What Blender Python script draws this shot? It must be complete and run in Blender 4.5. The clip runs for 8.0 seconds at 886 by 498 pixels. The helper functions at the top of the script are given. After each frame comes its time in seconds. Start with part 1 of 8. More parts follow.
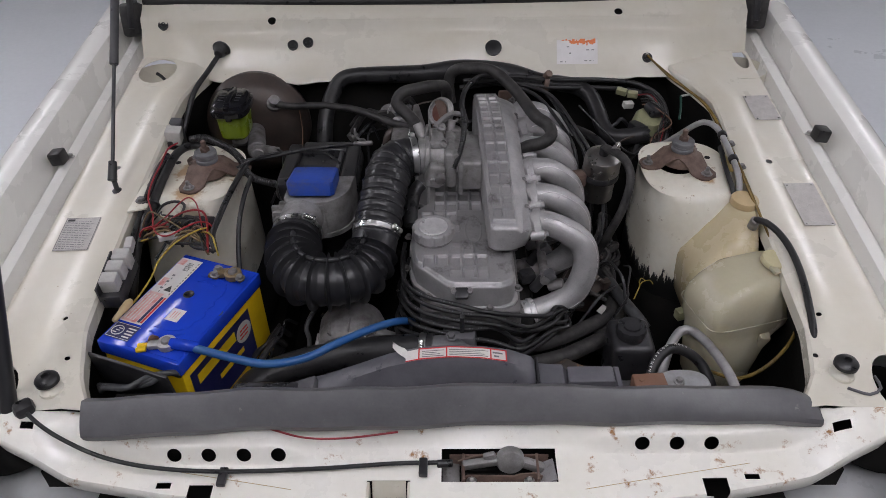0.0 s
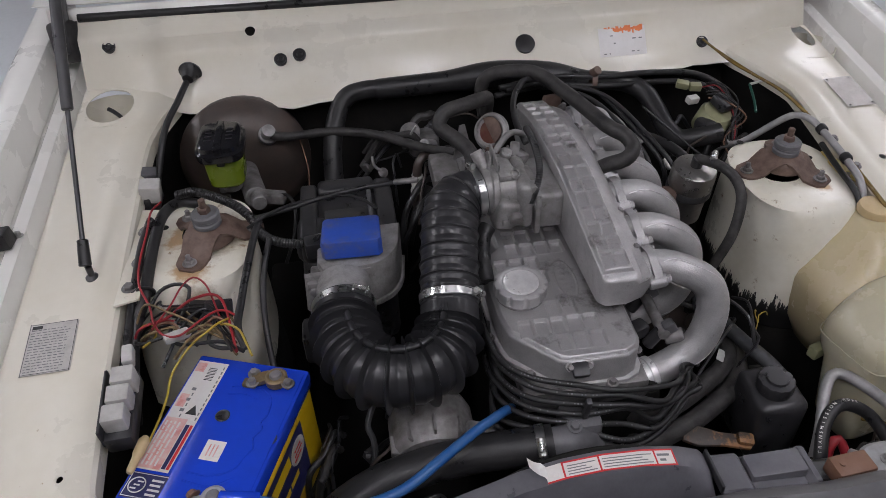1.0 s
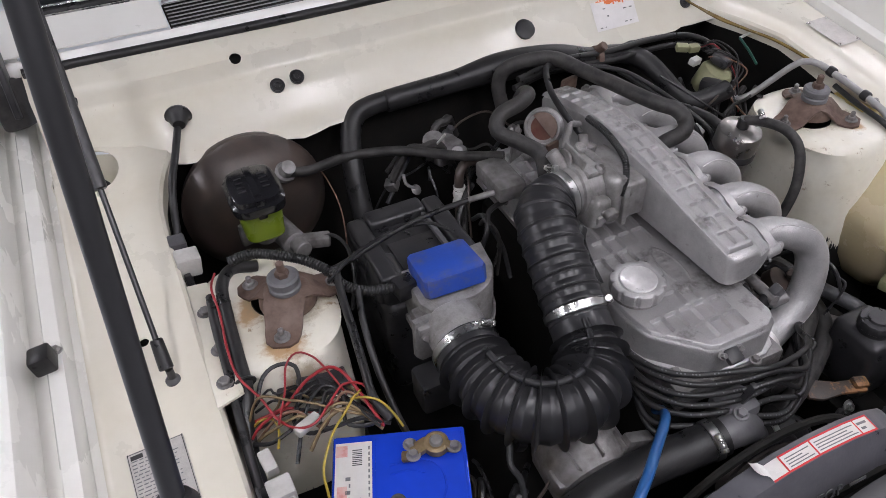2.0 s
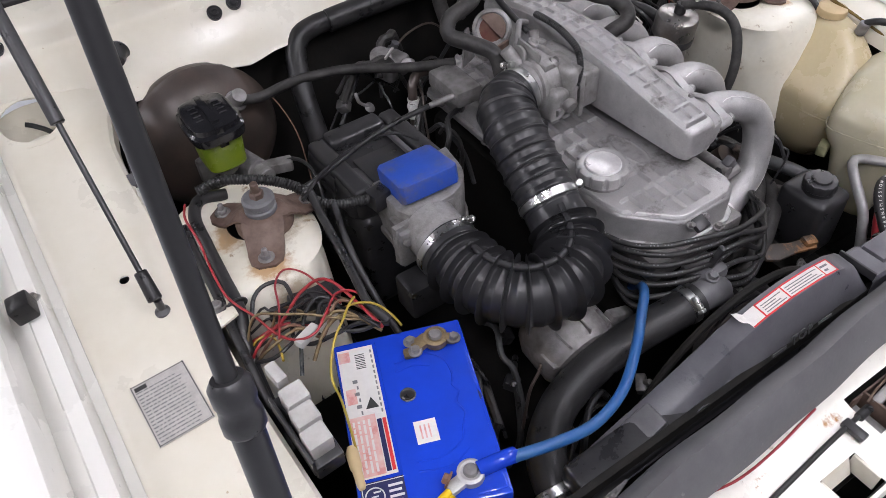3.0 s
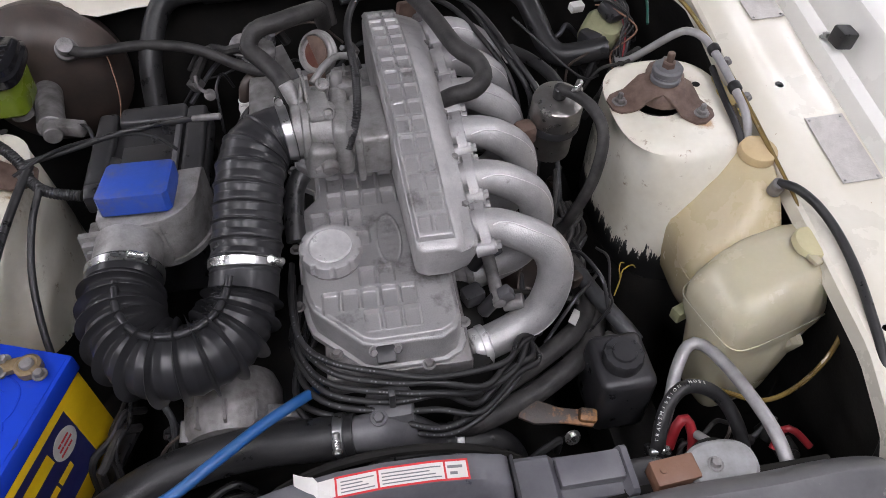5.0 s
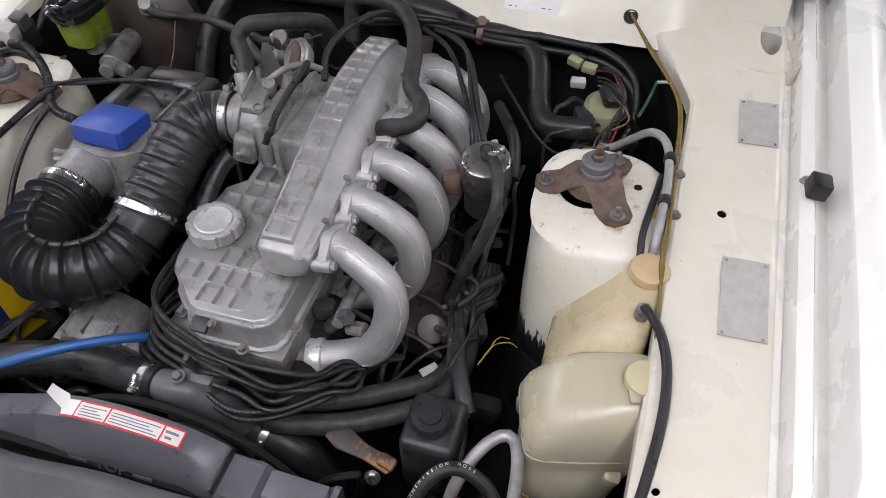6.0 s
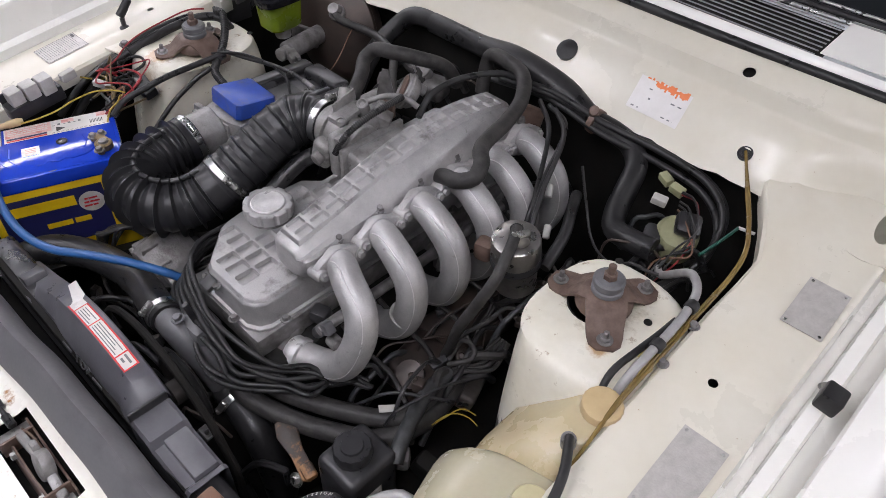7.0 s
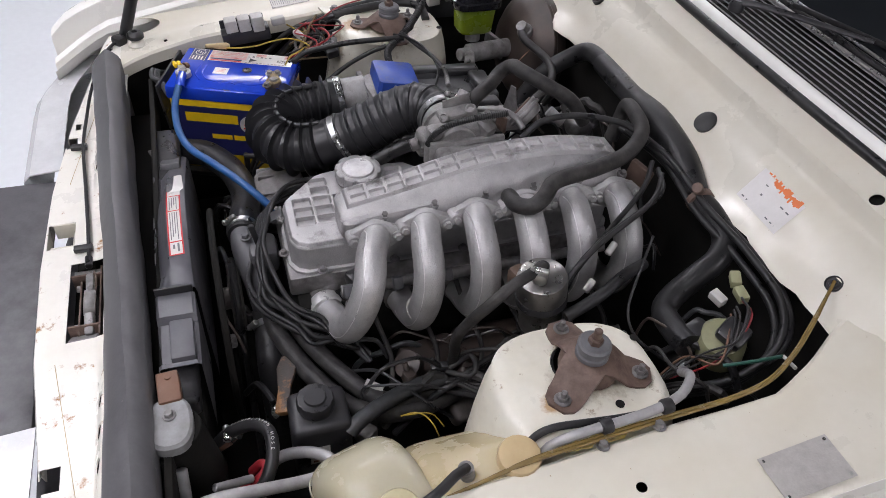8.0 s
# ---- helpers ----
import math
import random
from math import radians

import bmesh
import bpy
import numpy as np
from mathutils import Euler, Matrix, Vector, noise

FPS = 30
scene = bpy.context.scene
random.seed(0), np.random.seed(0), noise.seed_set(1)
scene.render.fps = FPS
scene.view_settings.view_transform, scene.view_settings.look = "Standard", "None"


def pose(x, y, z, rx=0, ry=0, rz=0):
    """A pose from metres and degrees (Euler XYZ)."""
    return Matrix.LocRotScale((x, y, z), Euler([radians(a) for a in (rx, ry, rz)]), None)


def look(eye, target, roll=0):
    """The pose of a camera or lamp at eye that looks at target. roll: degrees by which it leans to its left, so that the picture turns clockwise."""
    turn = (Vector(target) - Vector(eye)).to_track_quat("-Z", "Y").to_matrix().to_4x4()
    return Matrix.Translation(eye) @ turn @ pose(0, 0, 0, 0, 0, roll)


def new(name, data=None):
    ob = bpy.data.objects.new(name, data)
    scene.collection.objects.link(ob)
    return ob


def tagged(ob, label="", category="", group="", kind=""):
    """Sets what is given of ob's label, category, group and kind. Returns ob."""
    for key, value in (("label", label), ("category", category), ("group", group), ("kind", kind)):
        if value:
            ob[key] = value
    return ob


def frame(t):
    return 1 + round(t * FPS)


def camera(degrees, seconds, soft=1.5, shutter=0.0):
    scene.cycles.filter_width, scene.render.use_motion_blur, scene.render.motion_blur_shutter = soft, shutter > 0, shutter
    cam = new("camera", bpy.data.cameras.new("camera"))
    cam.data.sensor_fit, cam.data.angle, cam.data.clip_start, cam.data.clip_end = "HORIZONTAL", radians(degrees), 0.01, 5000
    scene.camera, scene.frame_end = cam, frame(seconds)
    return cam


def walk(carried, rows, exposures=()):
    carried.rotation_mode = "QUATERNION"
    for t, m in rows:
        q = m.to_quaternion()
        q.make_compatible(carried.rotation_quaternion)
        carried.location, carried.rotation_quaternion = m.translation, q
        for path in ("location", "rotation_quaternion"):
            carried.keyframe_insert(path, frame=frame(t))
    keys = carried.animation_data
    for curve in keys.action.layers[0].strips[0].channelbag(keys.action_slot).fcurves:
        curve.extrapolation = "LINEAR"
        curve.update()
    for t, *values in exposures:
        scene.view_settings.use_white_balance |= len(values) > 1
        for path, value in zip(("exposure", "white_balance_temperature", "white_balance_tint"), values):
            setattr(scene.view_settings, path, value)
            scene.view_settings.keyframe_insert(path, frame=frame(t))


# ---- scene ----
cam = camera(61.9, 8.0, 0.6)
PATH = [
    (0, (0.028, 0.007, 1.514), (-0.005, 1.577, 0.276), -1.2),
    (0.5, (-0.119, 0.114, 1.477), (-0.082, 1.664, 0.214), -1.7),
    (1, (-0.226, 0.34, 1.431), (-0.038, 1.863, 0.148), -2.1),
    (1.2, (-0.287, 0.42, 1.422), (-0.015, 1.918, 0.125), -1.7),
    (2.3, (-0.617, 0.559, 1.435), (0.032, 1.871, 0.072), -4.2),
    (2.5, (-0.633, 0.56, 1.43), (0.046, 1.833, 0.045), -4.6),
    (3, (-0.645, 0.54, 1.399), (0.051, 1.732, -0.049), -4.8),
    (3.5, (-0.598, 0.514, 1.381), (0.029, 1.679, -0.118), -4.8),
    (4, (-0.404, 0.466, 1.383), (0.109, 1.649, -0.146), -4.2),
    (4.5, (-0.18, 0.458, 1.385), (0.199, 1.671, -0.16), -2.5),
    (5, (0.035, 0.508, 1.399), (0.233, 1.778, -0.134), -0.8),
    (5.2, (0.113, 0.519, 1.411), (0.223, 1.806, -0.116), -0.3),
    (6.3, (0.646, 0.513, 1.424), (0.052, 1.77, -0.014), -0.2),
    (6.5, (0.697, 0.55, 1.435), (0.003, 1.768, 0.008), 1.2),
    (7, (0.797, 0.674, 1.454), (-0.18, 1.727, 0.062), 2.4),
    (7.5, (0.896, 0.786, 1.442), (-0.318, 1.61, 0.083), 3.5),
    (8, (1.0, 0.92, 1.459), (-0.371, 1.439, 0.098), 5.3),
]
walk(cam, [(t, look(eye, target, roll)) for t, eye, target, roll in PATH],
     [(0.0, -0.58), (1.0, -0.50), (2.5, 0.14), (3.5, 0.20), (4.5, 0.14), (6.5, 0.17), (7.0, 0.06), (8.0, -0.04)])

# ---- world and lights ----
world = bpy.data.worlds.new("workshop_air")
scene.world = world
world.use_nodes = True
world.node_tree.nodes["Background"].inputs[0].default_value = (0.80, 0.88, 1.0, 1)
world.node_tree.nodes["Background"].inputs[1].default_value = 0.012
LIGHT = 30.5            # glow of the ceiling panels

LAMPS = [(-1.05, 0.0), (1.1, 0.1), (0.1, -0.3), (-2.3, 3.0), (2.3, 3.2), (-3.52, 1.5), (-3.22, 1.5), (3.3, 2.0)]
PROP_FOOT = (-0.663, 0.728, 0.592)
PROP_WAY = (0.0784, 0.342, 0.9364)

# ---- materials ----
def mat(name, color, rough=0.5, metal=0.0, color2=None, scale=30.0, grain=400.0, amount=0.5, bump=0.05, coat=0.0,
        glow=0.0, spots=None, spot_scale=40.0, spot_cut=0.62, spec=0.5, rvar=0.12, through_light=0.0, spot_soft=0.035):
    """A node material with stains at one scale, grain at another, and optional specks of a second substance."""
    m = bpy.data.materials.new(name)
    m.use_nodes = True
    nt = m.node_tree
    b = nt.nodes["Principled BSDF"]
    tc = nt.nodes.new("ShaderNodeTexCoord")
    n1 = nt.nodes.new("ShaderNodeTexNoise")
    n1.inputs["Scale"].default_value, n1.inputs["Detail"].default_value = scale, 8
    n1.inputs["Roughness"].default_value = 0.62
    n2 = nt.nodes.new("ShaderNodeTexNoise")
    n2.inputs["Scale"].default_value, n2.inputs["Detail"].default_value = grain, 3
    for n in (n1, n2):
        nt.links.new(tc.outputs["Object"], n.inputs["Vector"])
    c2 = color2 or tuple(v * (1 - 0.35 * amount) for v in color)
    ramp = nt.nodes.new("ShaderNodeMapRange")
    ramp.inputs[1].default_value, ramp.inputs[2].default_value = 0.35, 0.70
    nt.links.new(n1.outputs["Fac"], ramp.inputs[0])
    mix = nt.nodes.new("ShaderNodeMix")
    mix.data_type = "RGBA"
    mix.inputs["A"].default_value, mix.inputs["B"].default_value = (*color, 1), (*c2, 1)
    nt.links.new(ramp.outputs[0], mix.inputs["Factor"])
    col = mix.outputs["Result"]
    mix2 = nt.nodes.new("ShaderNodeMix")
    mix2.data_type, mix2.blend_type = "RGBA", "MULTIPLY"
    mix2.inputs["Factor"].default_value = 0.25 * amount
    nt.links.new(col, mix2.inputs["A"])
    nt.links.new(n2.outputs["Fac"], mix2.inputs["B"])
    col = mix2.outputs["Result"]
    rr = nt.nodes.new("ShaderNodeMapRange")
    rr.inputs[1].default_value, rr.inputs[2].default_value = 0.3, 0.7
    rr.inputs[3].default_value, rr.inputs[4].default_value = max(0.03, rough - rvar), min(1, rough + rvar)
    nt.links.new(n1.outputs["Fac"], rr.inputs[0])
    if spots:
        n3 = nt.nodes.new("ShaderNodeTexNoise")
        n3.inputs["Scale"].default_value, n3.inputs["Detail"].default_value = spot_scale, 9
        n3.inputs["Roughness"].default_value = 0.7
        nt.links.new(tc.outputs["Object"], n3.inputs["Vector"])
        cut = nt.nodes.new("ShaderNodeMapRange")
        cut.inputs[1].default_value, cut.inputs[2].default_value = spot_cut, spot_cut + spot_soft
        nt.links.new(n3.outputs["Fac"], cut.inputs[0])
        mix3 = nt.nodes.new("ShaderNodeMix")
        mix3.data_type = "RGBA"
        mix3.inputs["B"].default_value = (*spots, 1)
        nt.links.new(cut.outputs[0], mix3.inputs["Factor"])
        nt.links.new(col, mix3.inputs["A"])
        col = mix3.outputs["Result"]
    nt.links.new(col, b.inputs["Base Color"])
    nt.links.new(rr.outputs[0], b.inputs["Roughness"])
    b.inputs["Metallic"].default_value = metal
    b.inputs["Specular IOR Level"].default_value = spec
    b.inputs["Coat Weight"].default_value = coat
    b.inputs["Coat Roughness"].default_value = 0.12
    if through_light:
        b.inputs["Subsurface Weight"].default_value = through_light
        b.inputs["Subsurface Radius"].default_value = (0.02, 0.014, 0.006)
        b.inputs["Subsurface Scale"].default_value = 1.0
    if bump:
        bp = nt.nodes.new("ShaderNodeBump")
        bp.inputs["Strength"].default_value = min(1, bump * 5)
        bp.inputs["Distance"].default_value = 0.0009
        both = nt.nodes.new("ShaderNodeMath")
        both.operation = "MULTIPLY_ADD"
        both.inputs[1].default_value = 0.6
        nt.links.new(n2.outputs["Fac"], both.inputs[0])
        nt.links.new(n1.outputs["Fac"], both.inputs[2])
        nt.links.new(both.outputs[0], bp.inputs["Height"])
        nt.links.new(bp.outputs[0], b.inputs["Normal"])
    if glow:
        b.inputs["Emission Color"].default_value = (1.0, 0.975, 1.05, 1)
        b.inputs["Emission Strength"].default_value = glow
    return m


# bulkhead and shelf cream, darkened in place of the raised bonnet's shade
CREAM_SHADED = mat("shaded_cream_enamel", (0.70, 0.67, 0.585), 0.32, color2=(0.665, 0.62, 0.515), scale=7, grain=60, amount=0.25, bump=0.0, coat=0.25,
            spots=(0.34, 0.25, 0.14), spot_scale=85, spot_cut=0.675)
# same cream with rust specks, lightened for the brighter light at the front
CREAM_RUSTY_LIT = mat("lit_rust_specked_cream_enamel", (0.88, 0.86, 0.80), 0.30, color2=(0.83, 0.80, 0.715), scale=9, grain=90, amount=0.3,
                  bump=0.02, coat=0.25, spots=(0.34, 0.16, 0.045), spot_scale=25, spot_cut=0.592, spot_soft=0.080)
CREAM_DIRTY = mat("grimy_cream_enamel", (0.78, 0.755, 0.67), 0.34, color2=(0.69, 0.64, 0.52), scale=9, grain=90, amount=0.5, bump=0.02,
                  coat=0.15, spots=(0.24, 0.15, 0.07), spot_scale=34, spot_cut=0.615, spot_soft=0.09)
WHITE_GUARD = mat("white_guard_enamel", (0.88, 0.87, 0.83), 0.3, color2=(0.86, 0.845, 0.80), scale=3, grain=50, amount=0.15, bump=0, coat=0.2)
# black for underseal, and for sheets that paint the shade deep in the bay
SEAL_SHADE_BLACK = mat("underseal_and_shade_black", (0.010, 0.010, 0.0095), 0.8, color2=(0.022, 0.020, 0.018), scale=25, grain=160, amount=0.6, bump=0.15, spec=0.2)
RUBBER = mat("black_rubber", (0.013, 0.013, 0.014), 0.38, color2=(0.034, 0.033, 0.034), scale=30, grain=420, amount=0.6, bump=0.08, rvar=0.18, spec=0.38)
RUBBER_GLOSSY = mat("shiny_black_rubber", (0.019, 0.019, 0.021), 0.31, color2=(0.030, 0.0295, 0.032), scale=12, grain=520, amount=0.5, bump=0.02, rvar=0.05, spec=0.42)
RUBBER_DULL = mat("dusty_black_rubber", (0.020, 0.0195, 0.020), 0.5, color2=(0.065, 0.061, 0.059), scale=45, grain=300, amount=0.8, bump=0.14, spec=0.32)
FOAM = mat("grey_black_foam_strip", (0.100, 0.098, 0.104), 0.42, color2=(0.150, 0.147, 0.153), scale=14, grain=220, amount=0.5, bump=0.06,
           spots=(0.19, 0.18, 0.18), spot_scale=46, spot_cut=0.655)
PLASTIC = mat("black_moulded_plastic", (0.017, 0.017, 0.019), 0.34, color2=(0.042, 0.041, 0.044), scale=26, grain=260, amount=0.5, bump=0.05)
PLASTIC_GREY = mat("dark_grey_plastic", (0.075, 0.074, 0.080), 0.40, color2=(0.145, 0.142, 0.15), scale=24, grain=260, amount=0.5, bump=0.05)
ALLOY = mat("cast_aluminium", (0.54, 0.53, 0.53), 0.47, 0.52, color2=(0.40, 0.39, 0.39), scale=22, grain=520, amount=0.9, bump=0.34,
            spots=(0.20, 0.185, 0.175), spot_scale=60, spot_cut=0.61, spot_soft=0.14, rvar=0.12)
ALLOY_STAINED = mat("oil_stained_aluminium", (0.52, 0.51, 0.51), 0.41, 0.68, color2=(0.46, 0.45, 0.45), scale=16, grain=520, amount=0.9, bump=0.30,
                    spots=(0.115, 0.105, 0.095), spot_scale=13, spot_cut=0.545, spot_soft=0.16, rvar=0.12)
ALLOY_DULL = mat("dull_stained_aluminium", (0.40, 0.39, 0.385), 0.52, 0.45, color2=(0.21, 0.20, 0.195), scale=30, grain=420, amount=0.9, bump=0.30,
                 spots=(0.10, 0.09, 0.08), spot_scale=70, spot_cut=0.60, spot_soft=0.14)
OXIDE = mat("rusted_red_paint", (0.11, 0.022, 0.016), 0.5, color2=(0.15, 0.075, 0.045), scale=55, grain=260, amount=0.7, bump=0.1)
ALLOY_WORN = mat("worn_bright_aluminium", (0.80, 0.79, 0.785), 0.36, 0.45, color2=(0.58, 0.565, 0.57), scale=40, grain=420, amount=0.6, bump=0.12)
ALLOY_DARK = mat("grimy_cast_aluminium", (0.31, 0.30, 0.30), 0.48, 0.40, color2=(0.11, 0.10, 0.095), scale=35, grain=280, amount=0.8, bump=0.2)
STEEL = mat("zinc_plated_steel", (0.55, 0.55, 0.54), 0.3, 0.9, color2=(0.40, 0.39, 0.37), scale=40, grain=300, amount=0.5, bump=0.05)
CHROME = mat("polished_steel", (0.58, 0.58, 0.58), 0.30, 1.0, scale=20, grain=300, amount=0.3, bump=0.0)
RUST = mat("surface_rusted_steel", (0.185, 0.125, 0.10), 0.55, 0.15, color2=(0.095, 0.06, 0.048), scale=40, grain=260, amount=0.6, bump=0.15)
BOOSTER = mat("brown_stained_black_steel", (0.046, 0.038, 0.035), 0.40, 0.15, color2=(0.090, 0.064, 0.052), scale=13, grain=220, amount=0.6, bump=0.06)
BLUE = mat("battery_blue_plastic", (0.012, 0.055, 0.55), 0.13, color2=(0.014, 0.05, 0.46), scale=12, grain=90, amount=0.3, bump=0.03, rvar=0.05)
BLUE_DUSTY = mat("dusty_blue_plastic", (0.022, 0.075, 0.44), 0.36, color2=(0.030, 0.075, 0.34), scale=20, grain=240, amount=0.5, bump=0.04,
                 spots=(0.10, 0.10, 0.15), spot_scale=16, spot_cut=0.50, spot_soft=0.16)
BLUE_CABLE = mat("blue_cable_sheath", (0.014, 0.085, 0.28), 0.42, color2=(0.03, 0.11, 0.28), scale=40, grain=200, amount=0.4, bump=0.03)
YELLOW = mat("battery_yellow_plastic", (0.75, 0.50, 0.01), 0.4, color2=(0.62, 0.40, 0.01), scale=15, grain=200, amount=0.3, bump=0.02)
PAPER = mat("white_label_paper", (0.72, 0.70, 0.68), 0.30, color2=(0.62, 0.60, 0.57), scale=20, grain=260, amount=0.3, bump=0.02)
PAPER_DIRTY = mat("grimy_white_plastic", (0.55, 0.54, 0.52), 0.5, color2=(0.40, 0.385, 0.36), scale=30, grain=260, amount=0.5, bump=0.04)
RED = mat("red_print", (0.60, 0.03, 0.035), 0.5, scale=30, grain=200, amount=0.2, bump=0)
NAVY = mat("navy_print", (0.018, 0.02, 0.09), 0.4, scale=30, grain=200, amount=0.2, bump=0)
PINK = mat("faded_red_print", (0.66, 0.30, 0.28), 0.32, color2=(0.68, 0.52, 0.48), scale=60, grain=200, amount=0.3, bump=0)
ORANGE = mat("orange_print", (0.85, 0.22, 0.06), 0.5, scale=50, grain=200, amount=0.3, bump=0)
INK = mat("black_print", (0.03, 0.03, 0.03), 0.5, scale=30, grain=200, amount=0.2, bump=0)
INK_GREY = mat("grey_print", (0.17, 0.17, 0.18), 0.5, scale=30, grain=200, amount=0.2, bump=0)
PLATE = mat("stamped_alloy_plate", (0.56, 0.535, 0.51), 0.45, 0.25, color2=(0.46, 0.44, 0.415), scale=60, grain=420, amount=0.5, bump=0.12)
TANK = mat("yellowed_translucent_plastic", (0.53, 0.455, 0.295), 0.26, color2=(0.49, 0.412, 0.26), scale=9, grain=150, amount=0.3, bump=0.02, through_light=0.15)
TANK_PALE = mat("milky_translucent_plastic", (0.49, 0.455, 0.335), 0.24, color2=(0.46, 0.422, 0.305), scale=9, grain=150, amount=0.3, bump=0.02, through_light=0.15)
TAN = mat("tan_plastic_cap", (0.56, 0.43, 0.24), 0.45, color2=(0.47, 0.35, 0.19), scale=18, grain=200, amount=0.3, bump=0.03)
FLUID = mat("green_yellow_fluid_bottle", (0.17, 0.23, 0.018), 0.3, color2=(0.11, 0.16, 0.015), scale=15, grain=200, amount=0.3, bump=0.01, through_light=0.3)
BRASS = mat("dirty_brass_clamp", (0.30, 0.22, 0.12), 0.5, 0.6, color2=(0.16, 0.12, 0.07), scale=60, grain=300, amount=0.8, bump=0.2)
WIRE_RED = mat("red_wire_sheath", (0.31, 0.020, 0.028), 0.45, scale=40, grain=200, amount=0.3, bump=0)
WIRE_YELLOW = mat("yellow_wire_sheath", (0.42, 0.30, 0.04), 0.45, scale=40, grain=200, amount=0.3, bump=0)
WIRE_GREEN = mat("green_wire_sheath", (0.014, 0.075, 0.055), 0.4, scale=40, grain=200, amount=0.3, bump=0)
WIRE_AMBER = mat("amber_plastic_hose", (0.23, 0.155, 0.045), 0.22, color2=(0.13, 0.085, 0.03), scale=20, grain=200, amount=0.4, bump=0.01)
MOTOR_GREEN = mat("pale_green_plastic", (0.31, 0.31, 0.18), 0.5, color2=(0.22, 0.22, 0.13), scale=30, grain=200, amount=0.4, bump=0.03)
GREY_PIPE = mat("grey_insulated_pipe", (0.42, 0.41, 0.41), 0.42, 0.35, color2=(0.32, 0.31, 0.31), scale=50, grain=260, amount=0.5, bump=0.06)
TAPE = mat("cracked_cloth_tape", (0.028, 0.029, 0.031), 0.5, color2=(0.065, 0.067, 0.071), scale=60, grain=160, amount=0.7, bump=0.25)
FLOOR = mat("pale_painted_concrete", (0.88, 0.91, 0.94), 0.35, color2=(0.83, 0.86, 0.89), scale=1.2, grain=40, amount=0.4, bump=0.02)
WALL = mat("grey_workshop_wall", (0.42, 0.42, 0.42), 0.7, color2=(0.36, 0.36, 0.36), scale=1.0, grain=60, amount=0.3, bump=0.02)
CEILING = mat("dark_workshop_ceiling", (0.14, 0.14, 0.145), 0.8, color2=(0.11, 0.11, 0.11), scale=1.0, grain=60, amount=0.3, bump=0.02)
GLOW = mat("light_diffuser", (0.8, 0.8, 0.8), 0.5, scale=3, grain=20, amount=0.05, bump=0, glow=LIGHT)
LAMP_GLASS = mat("ribbed_lamp_glass", (0.72, 0.73, 0.74), 0.2, 0.0, color2=(0.60, 0.61, 0.62), scale=20, grain=120, amount=0.3, bump=0.1, coat=0.6)
DARK_GLASS = mat("dark_windscreen_glass", (0.012, 0.014, 0.016), 0.05, color2=(0.018, 0.02, 0.022), scale=3, grain=60, amount=0.1, bump=0, coat=0.0, rvar=0.02, spec=0.18)
STICKER = mat("pale_sticker_paper", (0.80, 0.775, 0.765), 0.5, color2=(0.74, 0.715, 0.695), scale=40, grain=260, amount=0.2, bump=0.01)
LAMP_BODY = mat("pale_grey_lamp_plastic", (0.55, 0.56, 0.57), 0.35, color2=(0.45, 0.455, 0.46), scale=20, grain=160, amount=0.3, bump=0.02)
SHROUD = mat("grey_black_shroud_plastic", (0.086, 0.085, 0.097), 0.36, color2=(0.135, 0.132, 0.146), scale=18, grain=260, amount=0.5, bump=0.05)
HORN_GREY = mat("dull_grey_horn_paint", (0.30, 0.30, 0.31), 0.5, color2=(0.20, 0.195, 0.19), scale=40, grain=260, amount=0.5, bump=0.05)
SLAT = mat("glossy_grey_slat_plastic", (0.22, 0.22, 0.225), 0.35, color2=(0.16, 0.16, 0.165), scale=20, grain=200, amount=0.3, bump=0.02)
PALE_CAP = mat("pale_olive_plastic", (0.58, 0.53, 0.33), 0.45, color2=(0.50, 0.45, 0.27), scale=18, grain=200, amount=0.3, bump=0.03)
FILTER_STEEL = mat("dull_filter_steel", (0.40, 0.385, 0.37), 0.34, 0.9, color2=(0.31, 0.295, 0.28), scale=40, grain=300, amount=0.5, bump=0.05)
GLOSS_BLACK = mat("glossy_black_plastic", (0.010, 0.010, 0.012), 0.14, color2=(0.016, 0.016, 0.019), scale=20, grain=200, amount=0.3, bump=0.01, rvar=0.05)
RUST_PATCHY = mat("patchy_rusted_black_steel", (0.045, 0.038, 0.034), 0.5, 0.15, color2=(0.075, 0.055, 0.045), scale=40, grain=260, amount=0.6, bump=0.12,
                  spots=(0.27, 0.135, 0.055), spot_scale=30, spot_cut=0.49, spot_soft=0.09)
BUSH_GREY = mat("weathered_grey_rubber", (0.17, 0.17, 0.18), 0.5, color2=(0.11, 0.11, 0.115), scale=40, grain=260, amount=0.5, bump=0.06)
ROD_BLACK = mat("blackened_steel_rod", (0.045, 0.045, 0.048), 0.32, 0.5, scale=20, grain=200, amount=0.2, bump=0.02, rvar=0.05)
PULLEY = mat("dull_black_pulley_steel", (0.135, 0.120, 0.112), 0.5, 0.3, color2=(0.075, 0.066, 0.060), scale=30, grain=260, amount=0.6, bump=0.08)
SEALANT = mat("yellow_sealant", (0.66, 0.49, 0.12), 0.45, color2=(0.66, 0.55, 0.27), scale=50, grain=200, amount=0.4, bump=0.08)
COPPER = mat("brown_connector_plastic", (0.19, 0.10, 0.065), 0.55, color2=(0.18, 0.09, 0.055), scale=40, grain=260, amount=0.5, bump=0.08)



